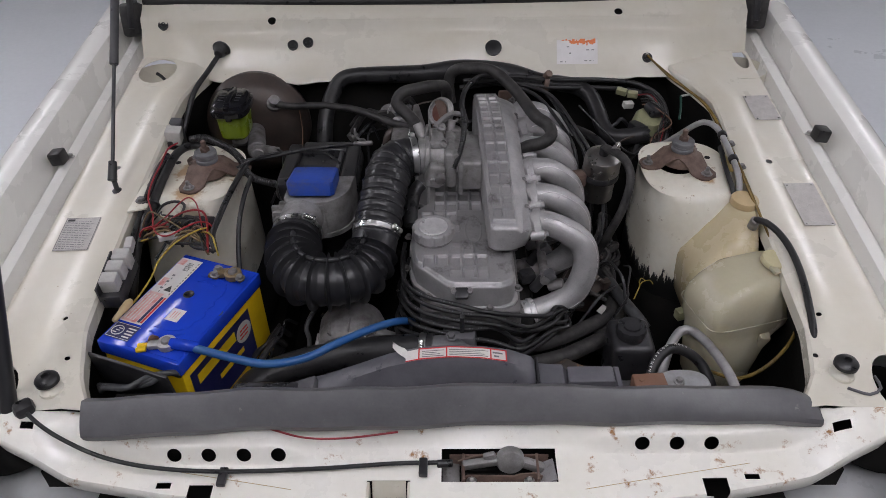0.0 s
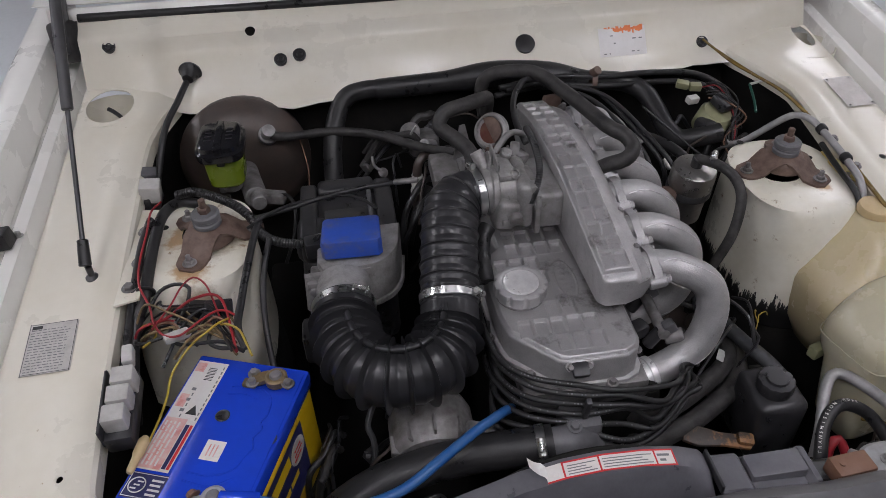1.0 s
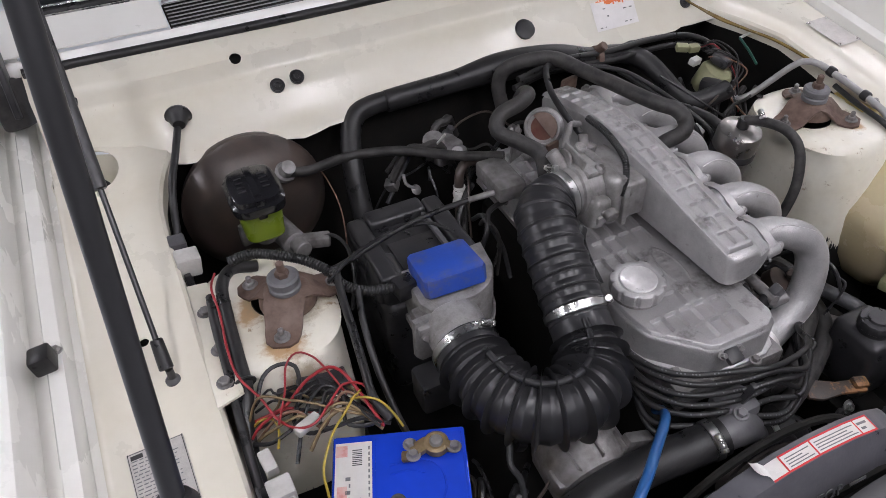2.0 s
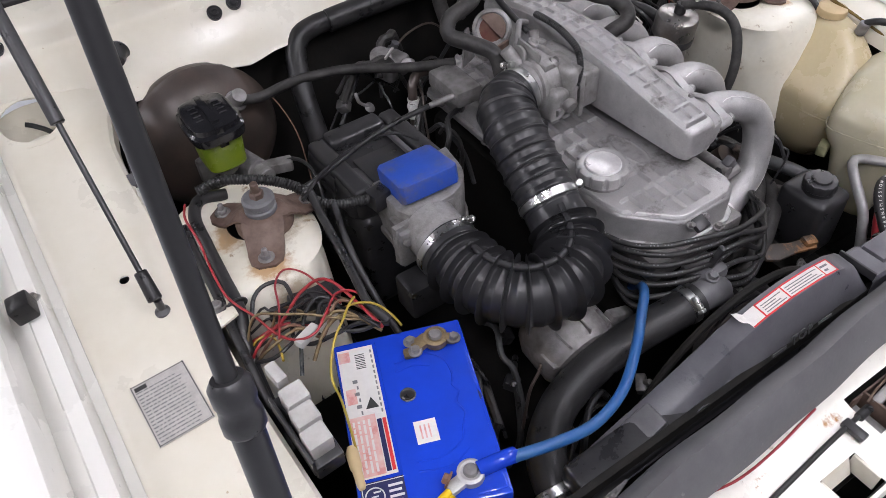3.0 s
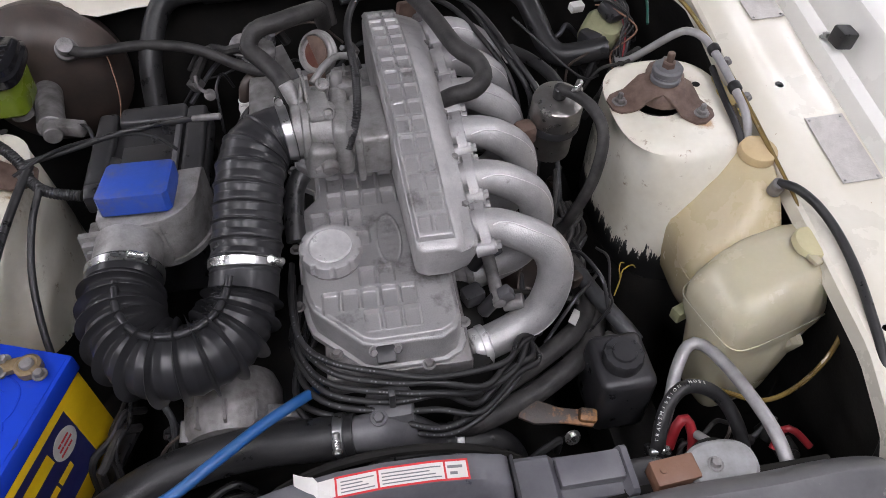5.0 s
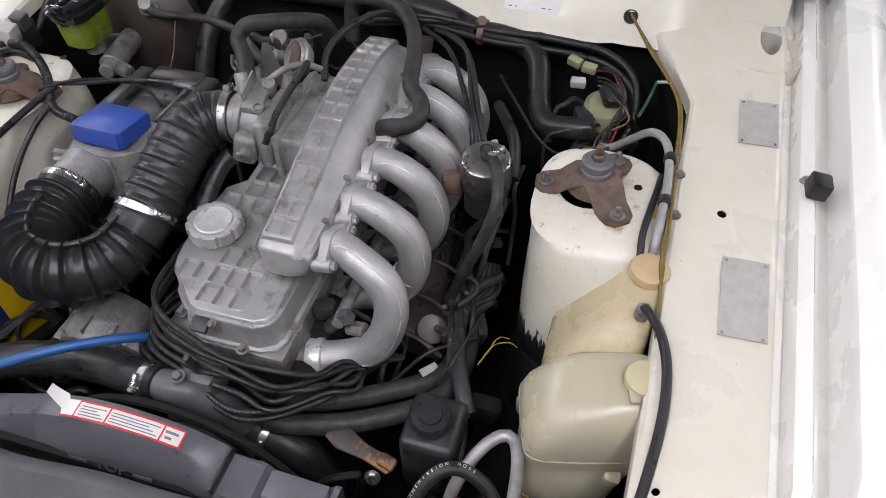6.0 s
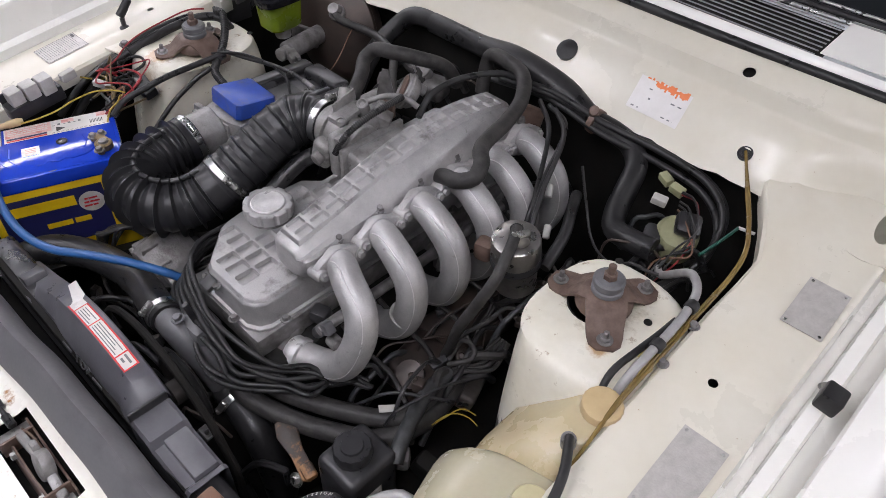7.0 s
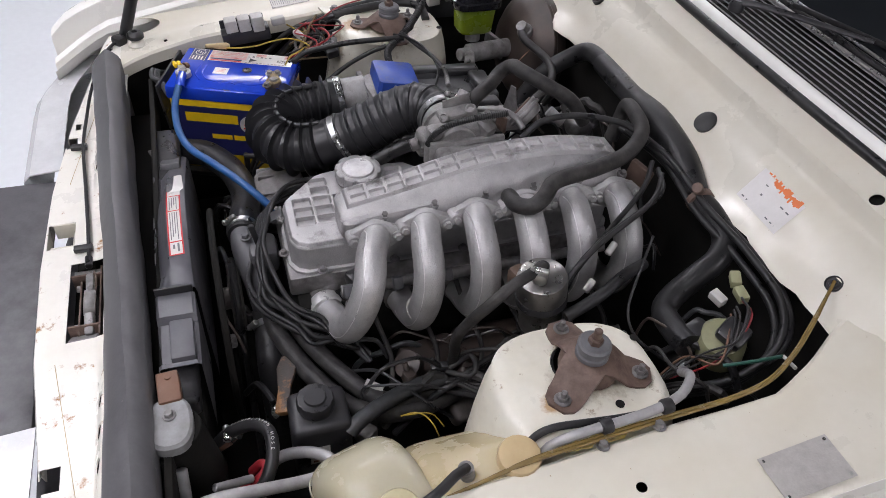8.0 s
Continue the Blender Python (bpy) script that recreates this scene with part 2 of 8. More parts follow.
def undersealed(base, name, edge, stains):
    """A copy of a paint with black underseal brushed over it below a height, in uneven upright strokes, and rust stains round the places given."""
    m = base.copy()
    m.name = name
    nt = m.node_tree
    out, paint = nt.nodes["Material Output"], nt.nodes["Principled BSDF"]
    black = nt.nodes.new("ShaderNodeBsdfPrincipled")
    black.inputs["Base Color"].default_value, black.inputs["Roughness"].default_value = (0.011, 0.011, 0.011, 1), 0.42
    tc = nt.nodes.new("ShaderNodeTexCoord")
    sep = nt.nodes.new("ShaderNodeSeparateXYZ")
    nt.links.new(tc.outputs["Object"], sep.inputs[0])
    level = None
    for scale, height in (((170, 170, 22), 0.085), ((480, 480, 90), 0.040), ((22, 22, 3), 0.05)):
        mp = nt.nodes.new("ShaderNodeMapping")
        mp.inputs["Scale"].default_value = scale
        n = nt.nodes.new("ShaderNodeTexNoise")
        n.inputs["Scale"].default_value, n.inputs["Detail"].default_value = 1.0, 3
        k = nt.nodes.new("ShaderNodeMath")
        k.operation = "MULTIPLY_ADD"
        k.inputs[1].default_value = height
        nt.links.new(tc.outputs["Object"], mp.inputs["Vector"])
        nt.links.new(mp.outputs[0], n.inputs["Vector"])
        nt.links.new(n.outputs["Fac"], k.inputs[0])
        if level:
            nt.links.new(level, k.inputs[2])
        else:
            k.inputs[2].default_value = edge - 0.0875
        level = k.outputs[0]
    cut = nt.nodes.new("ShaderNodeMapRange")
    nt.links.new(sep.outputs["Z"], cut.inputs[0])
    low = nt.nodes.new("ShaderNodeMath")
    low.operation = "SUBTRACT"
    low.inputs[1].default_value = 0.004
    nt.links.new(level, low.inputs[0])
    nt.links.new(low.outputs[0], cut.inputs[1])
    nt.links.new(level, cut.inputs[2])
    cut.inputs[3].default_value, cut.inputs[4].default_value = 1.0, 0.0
    col = paint.inputs["Base Color"].links[0].from_socket
    where = nt.nodes.new("ShaderNodeNewGeometry")
    blot = nt.nodes.new("ShaderNodeTexNoise")
    blot.inputs["Scale"].default_value, blot.inputs["Detail"].default_value, blot.inputs["Roughness"].default_value = 38, 8, 0.7
    nt.links.new(where.outputs["Position"], blot.inputs["Vector"])
    for place, size, tint in stains:
        far = nt.nodes.new("ShaderNodeVectorMath")
        far.operation = "DISTANCE"
        far.inputs[1].default_value = place
        nt.links.new(where.outputs["Position"], far.inputs[0])
        near = nt.nodes.new("ShaderNodeMapRange")
        near.inputs[1].default_value, near.inputs[2].default_value, near.inputs[3].default_value, near.inputs[4].default_value = 0.2 * size, size, 0.34, -0.22
        nt.links.new(far.outputs["Value"], near.inputs[0])
        add = nt.nodes.new("ShaderNodeMath")
        nt.links.new(near.outputs[0], add.inputs[0])
        nt.links.new(blot.outputs["Fac"], add.inputs[1])
        edge_ = nt.nodes.new("ShaderNodeMapRange")
        edge_.inputs[1].default_value, edge_.inputs[2].default_value, edge_.inputs[4].default_value = 0.56, 0.80, 0.85
        nt.links.new(add.outputs[0], edge_.inputs[0])
        tone = nt.nodes.new("ShaderNodeMix")
        tone.data_type = "RGBA"
        tone.inputs["B"].default_value = (*tint, 1)
        nt.links.new(edge_.outputs[0], tone.inputs["Factor"])
        nt.links.new(col, tone.inputs["A"])
        col = tone.outputs["Result"]
    nt.links.new(col, paint.inputs["Base Color"])
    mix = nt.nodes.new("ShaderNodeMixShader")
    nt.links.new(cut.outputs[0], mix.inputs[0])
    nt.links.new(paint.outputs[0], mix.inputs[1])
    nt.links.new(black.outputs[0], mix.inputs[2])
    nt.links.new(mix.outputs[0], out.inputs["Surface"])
    return m


RUSTY, GRIMY = (0.40, 0.23, 0.09), (0.33, 0.27, 0.18)
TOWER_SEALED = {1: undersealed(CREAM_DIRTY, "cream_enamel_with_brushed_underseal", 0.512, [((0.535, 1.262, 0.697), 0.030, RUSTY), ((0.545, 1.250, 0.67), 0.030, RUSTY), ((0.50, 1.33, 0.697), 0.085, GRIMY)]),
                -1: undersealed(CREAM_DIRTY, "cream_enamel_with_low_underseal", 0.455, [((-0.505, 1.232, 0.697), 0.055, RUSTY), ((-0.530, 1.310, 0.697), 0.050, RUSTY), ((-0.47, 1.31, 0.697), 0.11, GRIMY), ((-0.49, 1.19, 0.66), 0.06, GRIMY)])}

# ---- mesh helpers ----
BASE = {}


def finish(bm, angle=38):
    bmesh.ops.recalc_face_normals(bm, faces=bm.faces)
    for f in bm.faces:
        f.smooth = True
    lim = radians(angle)
    for e in bm.edges:
        if len(e.link_faces) == 2 and e.calc_face_angle(0) > lim:
            e.smooth = False
    return bm


def part(name, bm, material, parent=None, label="", angle=38):
    """Link a bmesh, in world metres, as one mesh object under a thing or a part."""
    finish(bm, angle)
    base = BASE.get(parent, Vector((0, 0, 0)))
    bmesh.ops.translate(bm, verts=bm.verts, vec=-base)
    me = bpy.data.meshes.new(name)
    bm.to_mesh(me)
    bm.free()
    for m in (material if isinstance(material, (list, tuple)) else (material,)):
        me.materials.append(m)
    ob = new(name, me)
    if parent:
        ob.parent = parent
        BASE[ob] = base
    if label:
        ob["label"] = label
    return ob


def thing(name, at, label, category, group="", kind=""):
    ob = new(name)
    ob.empty_display_size = 0.02
    ob.location = at
    BASE[ob] = Vector(at)
    return tagged(ob, label, category, group, kind)


def solid(name, bm, material, label, category, group="", kind="", angle=38):
    """A thing of one mesh, its origin at the middle of its foot."""
    co = [v.co for v in bm.verts]
    lo = Vector([min(c[i] for c in co) for i in range(3)])
    hi = Vector([max(c[i] for c in co) for i in range(3)])
    at = Vector(((lo.x + hi.x) / 2, (lo.y + hi.y) / 2, lo.z))
    bmesh.ops.translate(bm, verts=bm.verts, vec=-at)
    ob = part(name, bm, material, None, "", angle)
    ob.location = at
    BASE[ob] = at
    return tagged(ob, label, category, group, kind)


def merge(bm, tmp):
    me = bpy.data.meshes.new("tmp")
    tmp.to_mesh(me)
    tmp.free()
    bm.from_mesh(me)
    bpy.data.meshes.remove(me)
    return bm


def B():
    return bmesh.new()


def box(bm, c, s, rot=(0, 0, 0), bevel=0.002, seg=2, taper=0.0):
    t = bmesh.new()
    bmesh.ops.create_cube(t, size=1)
    for v in t.verts:
        k = 1 - taper if v.co.z > 0 else 1
        v.co = Vector((v.co.x * s[0] * k, v.co.y * s[1] * k, v.co.z * s[2]))
    if bevel:
        bmesh.ops.bevel(t, geom=t.edges[:], offset=min(bevel, min(s) * 0.45), segments=seg, profile=0.5, affect="EDGES")
    bmesh.ops.transform(t, matrix=pose(*c, *rot), verts=t.verts)
    return merge(bm, t)


def axis_frame(p, d):
    d = Vector(d).normalized()
    return Matrix.Translation(p) @ d.to_track_quat("Z", "Y").to_matrix().to_4x4()


def lathe(bm, profile, p, d=(0, 0, 1), seg=28, lobes=0, depth=0.0):
    """Turn (radius, height) pairs about the axis through p along d. lobes, depth: scallops on the rim."""
    m = axis_frame(p, d)
    rings = []
    for r, h in profile:
        ring = []
        for i in range(seg):
            a = 2 * math.pi * i / seg
            k = 1 - depth * (0.5 + 0.5 * math.cos(lobes * a)) ** 3 if lobes and r > 0.6 * max(q[0] for q in profile) else 1
            ring.append(bm.verts.new(m @ Vector((r * k * math.cos(a), r * k * math.sin(a), h))))
        rings.append(ring)
    for a, b in zip(rings, rings[1:]):
        for i in range(seg):
            j = (i + 1) % seg
            bm.faces.new((a[i], a[j], b[j], b[i]))
    for ring in (rings[0], rings[-1]):
        bm.faces.new(ring)
    return bm


def cyl(bm, p0, p1, r, r1=None, seg=20, edge=0.0015):
    p0, p1 = Vector(p0), Vector(p1)
    L, r1 = (p1 - p0).length, r if r1 is None else r1
    e = min(edge, r * 0.4, r1 * 0.4, L * 0.3)
    return lathe(bm, [(r - e, 0), (r, e), (r1, L - e), (r1 - e, L)], p0, p1 - p0, seg)


def spline(pts, step=0.006):
    """Points along a smooth curve through pts."""
    P = [Vector(p) for p in pts]
    P = [P[0] * 2 - P[1]] + P + [P[-1] * 2 - P[-2]]
    out = []
    for i in range(1, len(P) - 2):
        a, b, c, d = P[i - 1:i + 3]
        n = max(2, int((c - b).length / step))
        for k in range(n):
            t = k / n
            out.append(0.5 * (2 * b + (c - a) * t + (2 * a - 5 * b + 4 * c - d) * t * t + (3 * b - a - 3 * c + d) * t ** 3))
    out.append(P[-2])
    return out


def tube(bm, pts, r, seg=10, step=0.008, raw=False, flat=1.0):
    """A round tube along a smooth curve; r is a radius or a function of the length run and the whole length."""
    C = pts if raw else spline(pts, step)
    total = sum((b - a).length for a, b in zip(C, C[1:]))
    d0 = (C[1] - C[0]).normalized()
    u = d0.orthogonal().normalized()
    run, rings = 0.0, []
    for i, p in enumerate(C):
        d = ((C[min(i + 1, len(C) - 1)] - C[max(i - 1, 0)])).normalized()
        if i:
            run += (p - C[i - 1]).length
        u = (u - d * u.dot(d)).normalized()
        w = d.cross(u)
        rr = r(run, total) if callable(r) else r
        rings.append([bm.verts.new(p + rr * (math.cos(a) * u + flat * math.sin(a) * w)) for a in [2 * math.pi * k / seg for k in range(seg)]])
    for a, b in zip(rings, rings[1:]):
        for k in range(seg):
            j = (k + 1) % seg
            bm.faces.new((a[k], a[j], b[j], b[k]))
    bm.faces.new(rings[0])
    bm.faces.new(rings[-1])
    return bm


def loft(bm, rings, cap=True):
    V = [[bm.verts.new(p) for p in ring] for ring in rings]
    n = len(V[0])
    for a, b in zip(V, V[1:]):
        for k in range(n):
            j = (k + 1) % n
            bm.faces.new((a[k], a[j], b[j], b[k]))
    if cap:
        bm.faces.new(V[0])
        bm.faces.new(V[-1])
    return bm


def sheet(bm, rows, thick=0.0):
    """A sheet through rows of points, with a thickness downwards."""
    top = [[bm.verts.new(p) for p in row] for row in rows]
    R, C = len(top), len(top[0])
    for i in range(R - 1):
        for j in range(C - 1):
            bm.faces.new((top[i][j], top[i][j + 1], top[i + 1][j + 1], top[i + 1][j]))
    if thick:
        low = [[bm.verts.new(Vector(p) - Vector((0, 0, thick))) for p in row] for row in rows]
        for i in range(R - 1):
            for j in range(C - 1):
                bm.faces.new((low[i][j], low[i + 1][j], low[i + 1][j + 1], low[i][j + 1]))
        for i in range(R - 1):
            for j in (0, C - 1):
                bm.faces.new((top[i][j], top[i + 1][j], low[i + 1][j], low[i][j]))
        for j in range(C - 1):
            for i in (0, R - 1):
                bm.faces.new((top[i][j], top[i][j + 1], low[i][j + 1], low[i][j]))
    return bm


def prism(bm, outline, z0, z1, m=None, bevel=0.0, seg=2):
    """A polygon in x and y, from z0 to z1, rounded at its upper edge, put in place by the matrix m."""
    t = bmesh.new()
    f = t.faces.new([t.verts.new((x, y, z0)) for x, y in outline])
    up = bmesh.ops.extrude_face_region(t, geom=[f])
    vs = [v for v in up["geom"] if isinstance(v, bmesh.types.BMVert)]
    bmesh.ops.translate(t, verts=vs, vec=(0, 0, z1 - z0))
    if bevel:
        es = [e for e in t.edges if all(abs(v.co.z - z1) < 1e-6 for v in e.verts)]
        bmesh.ops.bevel(t, geom=es, offset=bevel, segments=seg, profile=0.5, affect="EDGES")
    if m is not None:
        bmesh.ops.transform(t, matrix=m, verts=t.verts)
    return merge(bm, t)


def punch(bm, centre, axis, outline, depth=0.03):
    """Cut a hole of a convex outline, given in the plane across axis, through a sheet."""
    m = axis_frame(centre, axis)
    inv = m.inverted()
    R = max(math.hypot(*p) for p in outline)
    n = len(outline)
    if sum(outline[i][0] * outline[(i + 1) % n][1] - outline[(i + 1) % n][0] * outline[i][1] for i in range(n)) < 0:
        outline = outline[::-1]
    def near():
        out = []
        for f in bm.faces:
            q = [inv @ v.co for v in f.verts]
            if min(abs(p.z) for p in q) < depth and min(p.x for p in q) < R and max(p.x for p in q) > -R and min(p.y for p in q) < R and max(p.y for p in q) > -R:
                out.append(f)
        return out
    for i in range(n):
        (x0, y0), (x1, y1) = outline[i], outline[(i + 1) % n]
        fs = near()
        geom = set(fs)
        for f in fs:
            geom.update(f.edges)
            geom.update(f.verts)
        no = (m.to_3x3() @ Vector((y1 - y0, x0 - x1, 0))).normalized()
        bmesh.ops.bisect_plane(bm, geom=list(geom), dist=1e-6, plane_co=m @ Vector((x0, y0, 0)), plane_no=no)
    dead = []
    for f in near():
        c = inv @ f.calc_center_median()
        if abs(c.z) < depth and all((outline[(i + 1) % n][0] - outline[i][0]) * (c.y - outline[i][1]) - (outline[(i + 1) % n][1] - outline[i][1]) * (c.x - outline[i][0]) > 0 for i in range(n)):
            dead.append(f)
    bmesh.ops.delete(bm, geom=dead, context="FACES")
    return bm


def border(X, Y, poly):
    """How far each place of a grid lies inside an outline (negative outside)."""
    far, within = np.full(X.shape, 9.0), np.zeros(X.shape, bool)
    for (x1, y1), (x2, y2) in zip(poly, poly[1:] + poly[:1]):
        dx, dy = x2 - x1, y2 - y1
        t = np.clip(((X - x1) * dx + (Y - y1) * dy) / (dx * dx + dy * dy), 0, 1)
        far = np.minimum(far, np.hypot(X - x1 - t * dx, Y - y1 - t * dy))
        if y1 != y2:
            within ^= ((y1 > Y) != (y2 > Y)) & (X < dx * (Y - y1) / dy + x1)
    return np.where(within, far, -far)


def ease(a, b, v):
    t = np.clip((v - a) / (b - a), 0, 1)
    return t * t * (3 - 2 * t)


def pocket(X, Y, cx, cy, hx, hy, soft=0.0008):
    """1 inside a rounded rectangle, 0 outside, with sloped sides."""
    r = 0.003
    qx, qy = np.abs(X - cx) - hx + r, np.abs(Y - cy) - hy + r
    d = np.hypot(np.maximum(qx, 0), np.maximum(qy, 0)) + np.minimum(np.maximum(qx, qy), 0) - r
    return 1 - ease(-soft, soft, d)


def relief(bm, X, Y, Z, keep):
    """A cast surface over a grid of places, where keep is true."""
    rows, cols = X.shape
    V = {}
    def v(i, j):
        if (i, j) not in V:
            V[i, j] = bm.verts.new((X[i, j], Y[i, j], Z[i, j]))
        return V[i, j]
    for i in range(rows - 1):
        for j in range(cols - 1):
            if keep[i, j] and keep[i + 1, j] and keep[i, j + 1] and keep[i + 1, j + 1]:
                bm.faces.new((v(i, j), v(i, j + 1), v(i + 1, j + 1), v(i + 1, j)))
    return bm


def circle(r, n=20, ry=None):
    return [(r * math.cos(2 * math.pi * k / n), (ry or r) * math.sin(2 * math.pi * k / n)) for k in range(n)]


def rect(a, b):
    return [(-a, -b), (a, -b), (a, b), (-a, b)]


def thicken(bm, t):
    bmesh.ops.recalc_face_normals(bm, faces=bm.faces)
    bmesh.ops.solidify(bm, geom=bm.faces[:], thickness=t)
    return bm


def smooth_step(a, b, x):
    t = max(0.0, min(1.0, (x - a) / (b - a)))
    return t * t * (3 - 2 * t)


def lerp(table, x):
    """Linear reading of a table of (x, value)."""
    if x <= table[0][0]:
        return table[0][1]
    for (a, u), (b, v) in zip(table, table[1:]):
        if x <= b:
            return u + (v - u) * (x - a) / (b - a)
    return table[-1][1]


def bolt(bm, p, d=(0, 0, 1), r=0.007, washer=True):
    if washer:
        cyl(bm, p, Vector(p) + Vector(d).normalized() * 0.002, r * 1.5, seg=16)
    q = Vector(p) + Vector(d).normalized() * 0.0015
    lathe(bm, [(r, 0), (r, 0.005), (r * 0.85, 0.0062)], q, d, 6)
    return bm


def bars(bm, origin, u, v, rows, seed=1, gap=0.3):
    """Lines of small raised bars for print too small to read: rows of (height along v, start, end, thickness)."""
    rnd = random.Random(seed)
    o, u, v = Vector(origin), Vector(u), Vector(v)
    n = u.cross(v).normalized() * 0.0004
    for h, a, b, t in rows:
        x = a
        while x < b:
            w = min(b - x, t * rnd.uniform(1.5, 6))
            q = [o + u * x + v * h, o + u * (x + w) + v * h, o + u * (x + w) + v * (h + t), o + u * x + v * (h + t)]
            bm.faces.new([bm.verts.new(p + n) for p in q])
            x += w + t * gap * 2.2
    return bm


def quad(bm, origin, u, v, x0, x1, y0, y1, lift=0.0):
    o, u, v = Vector(origin), Vector(u), Vector(v)
    n = u.cross(v).normalized() * lift
    bm.faces.new([bm.verts.new(o + u * x + v * y + n) for x, y in ((x0, y0), (x1, y0), (x1, y1), (x0, y1))])
    return bm

# ---- the workshop ----
def plain_box(name, c, s, material, label):
    return solid(name, box(B(), c, s, bevel=0.0), material, label, name.split("_")[0], kind="structure")


plain_box("floor", (0, 1.5, -0.05), (9.0, 10.0, 0.10), FLOOR, "pale grey painted concrete workshop floor")
plain_box("wall_north", (0, 6.55, 1.275), (9.2, 0.10, 2.55), WALL, "plain pale grey workshop wall")
plain_box("wall_south", (0, -3.55, 1.275), (9.2, 0.10, 2.55), WALL, "plain pale grey workshop wall")
plain_box("wall_west", (-4.55, 1.5, 1.275), (0.10, 10.0, 2.55), WALL, "plain pale grey workshop wall")
plain_box("wall_east", (4.55, 1.5, 1.275), (0.10, 10.0, 2.55), WALL, "plain pale grey workshop wall")
plain_box("ceiling", (0, 1.5, 2.60), (9.2, 10.2, 0.10), CEILING, "dark grey workshop ceiling")

def ceiling_light(x, y):
    t = thing("ceiling_light", (x, y, 2.49), "long white fluorescent ceiling light panel", "ceiling light", "ceiling lights")
    part("frame", box(B(), (x, y, 2.52), (0.20, 1.86, 0.06), bevel=0.005), WALL, t)
    part("diffuser", box(B(), (x, y, 2.485), (0.13, 1.78, 0.012), bevel=0.004), GLOW, t, "glowing diffuser")


for x, y in LAMPS:
    ceiling_light(x, y)

# ---- the car's body round the bay ----
car = thing("car", (0, 1.2, 0.0), "cream enamelled car front with its bonnet open", "car")


def rail_z(y):
    return 0.695 + 0.13 * (y - 1.22)


def guard_z(y):
    return lerp([(0.57, 0.612), (0.62, 0.650), (0.80, 0.705), (1.15, 0.757), (1.90, 0.838), (2.10, 0.86)], y)


EDGE = [(0.735, 0.535), (0.76, 0.560), (0.80, 0.583), (0.89, 0.603), (1.05, 0.606), (1.25, 0.607), (1.40, 0.607), (1.47, 0.610), (1.53, 0.610),
        (1.60, 0.580), (1.66, 0.545), (1.69, 0.535)]
EDGE_LEFT = [(0.735, 0.525), (0.76, 0.545), (0.80, 0.565), (0.89, 0.590), (1.05, 0.598), (1.25, 0.602), (1.40, 0.602), (1.50, 0.603), (1.56, 0.600),
             (1.62, 0.585), (1.68, 0.56)]


def side_rail(s):
    """The flat shelf along one side of the bay: s is 1 for the passenger's side, -1 for the other."""
    rows = []
    edge = EDGE if s > 0 else EDGE_LEFT
    for i in range(49):
        y = 0.735 + i * (1.735 - 0.735) / 48
        xi, z = lerp(edge, y), rail_z(y)
        row = [(s * xi, y, z - 0.030), (s * (xi + 0.001), y, z - 0.006), (s * (xi + 0.006), y, z - 0.001), (s * (xi + 0.016), y, z)]
        for k in range(1, 7):
            x = xi + 0.016 + k * (0.738 - xi - 0.016) / 6
            # a shallow pressed swage along the shelf
            row.append((s * x, y, z + 0.0055 * math.exp(-((k - 1.2) / 0.6) ** 2)))
        row += [(s * 0.744, y, z - 0.001), (s * 0.7475, y, z - 0.004)]
        rows.append(row)
    bm = sheet(B(), rows)
    punch(bm, (s * 0.672, 1.311, 0.707), (0, 0, 1), circle(0.0065))
    if s < 0:
        punch(bm, (-0.690, 1.678, 0.75), (0, 0, 1), circle(0.044, 26, 0.052))
        punch(bm, (-0.697, 0.762, 0.64), (0, 0, 1), circle(0.038, 24, 0.058))
    else:
        punch(bm, (0.722, 1.70, 0.75), (0, 0, 1), circle(0.017, 24, 0.042))
        punch(bm, (0.708, 0.772, 0.64), (0, 0, 1), circle(0.036, 24, 0.058))
    for x, y in ((0.60, 0.83), (0.632, 0.91)):
        punch(bm, (s * x, y, rail_z(y)), (0, 0, 1), circle(0.0045, 12))
    part("side_shelf", thicken(bm, 0.0014), CREAM_SHADED, car, "cream painted shelf along the bay")
    # liner that hangs below the shelf, its black standing in for shade and dirt
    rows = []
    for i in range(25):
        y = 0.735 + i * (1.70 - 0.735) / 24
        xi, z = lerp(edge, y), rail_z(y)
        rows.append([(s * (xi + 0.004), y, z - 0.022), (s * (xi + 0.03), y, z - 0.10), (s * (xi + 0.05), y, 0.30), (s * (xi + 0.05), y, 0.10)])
    part("shade_liner", sheet(B(), rows), SEAL_SHADE_BLACK, car, "inner panel coloured black for shade and dirt")
    # pit below the two holes
    part("hole_pocket", lathe(B(), [(0.062, 0), (0.062, 0.062), (0.060, 0.062), (0.060, 0.002)], (s * (0.690 if s < 0 else 0.715), 1.675, 0.685), (0, 0, 1), 24), CREAM_SHADED, car)


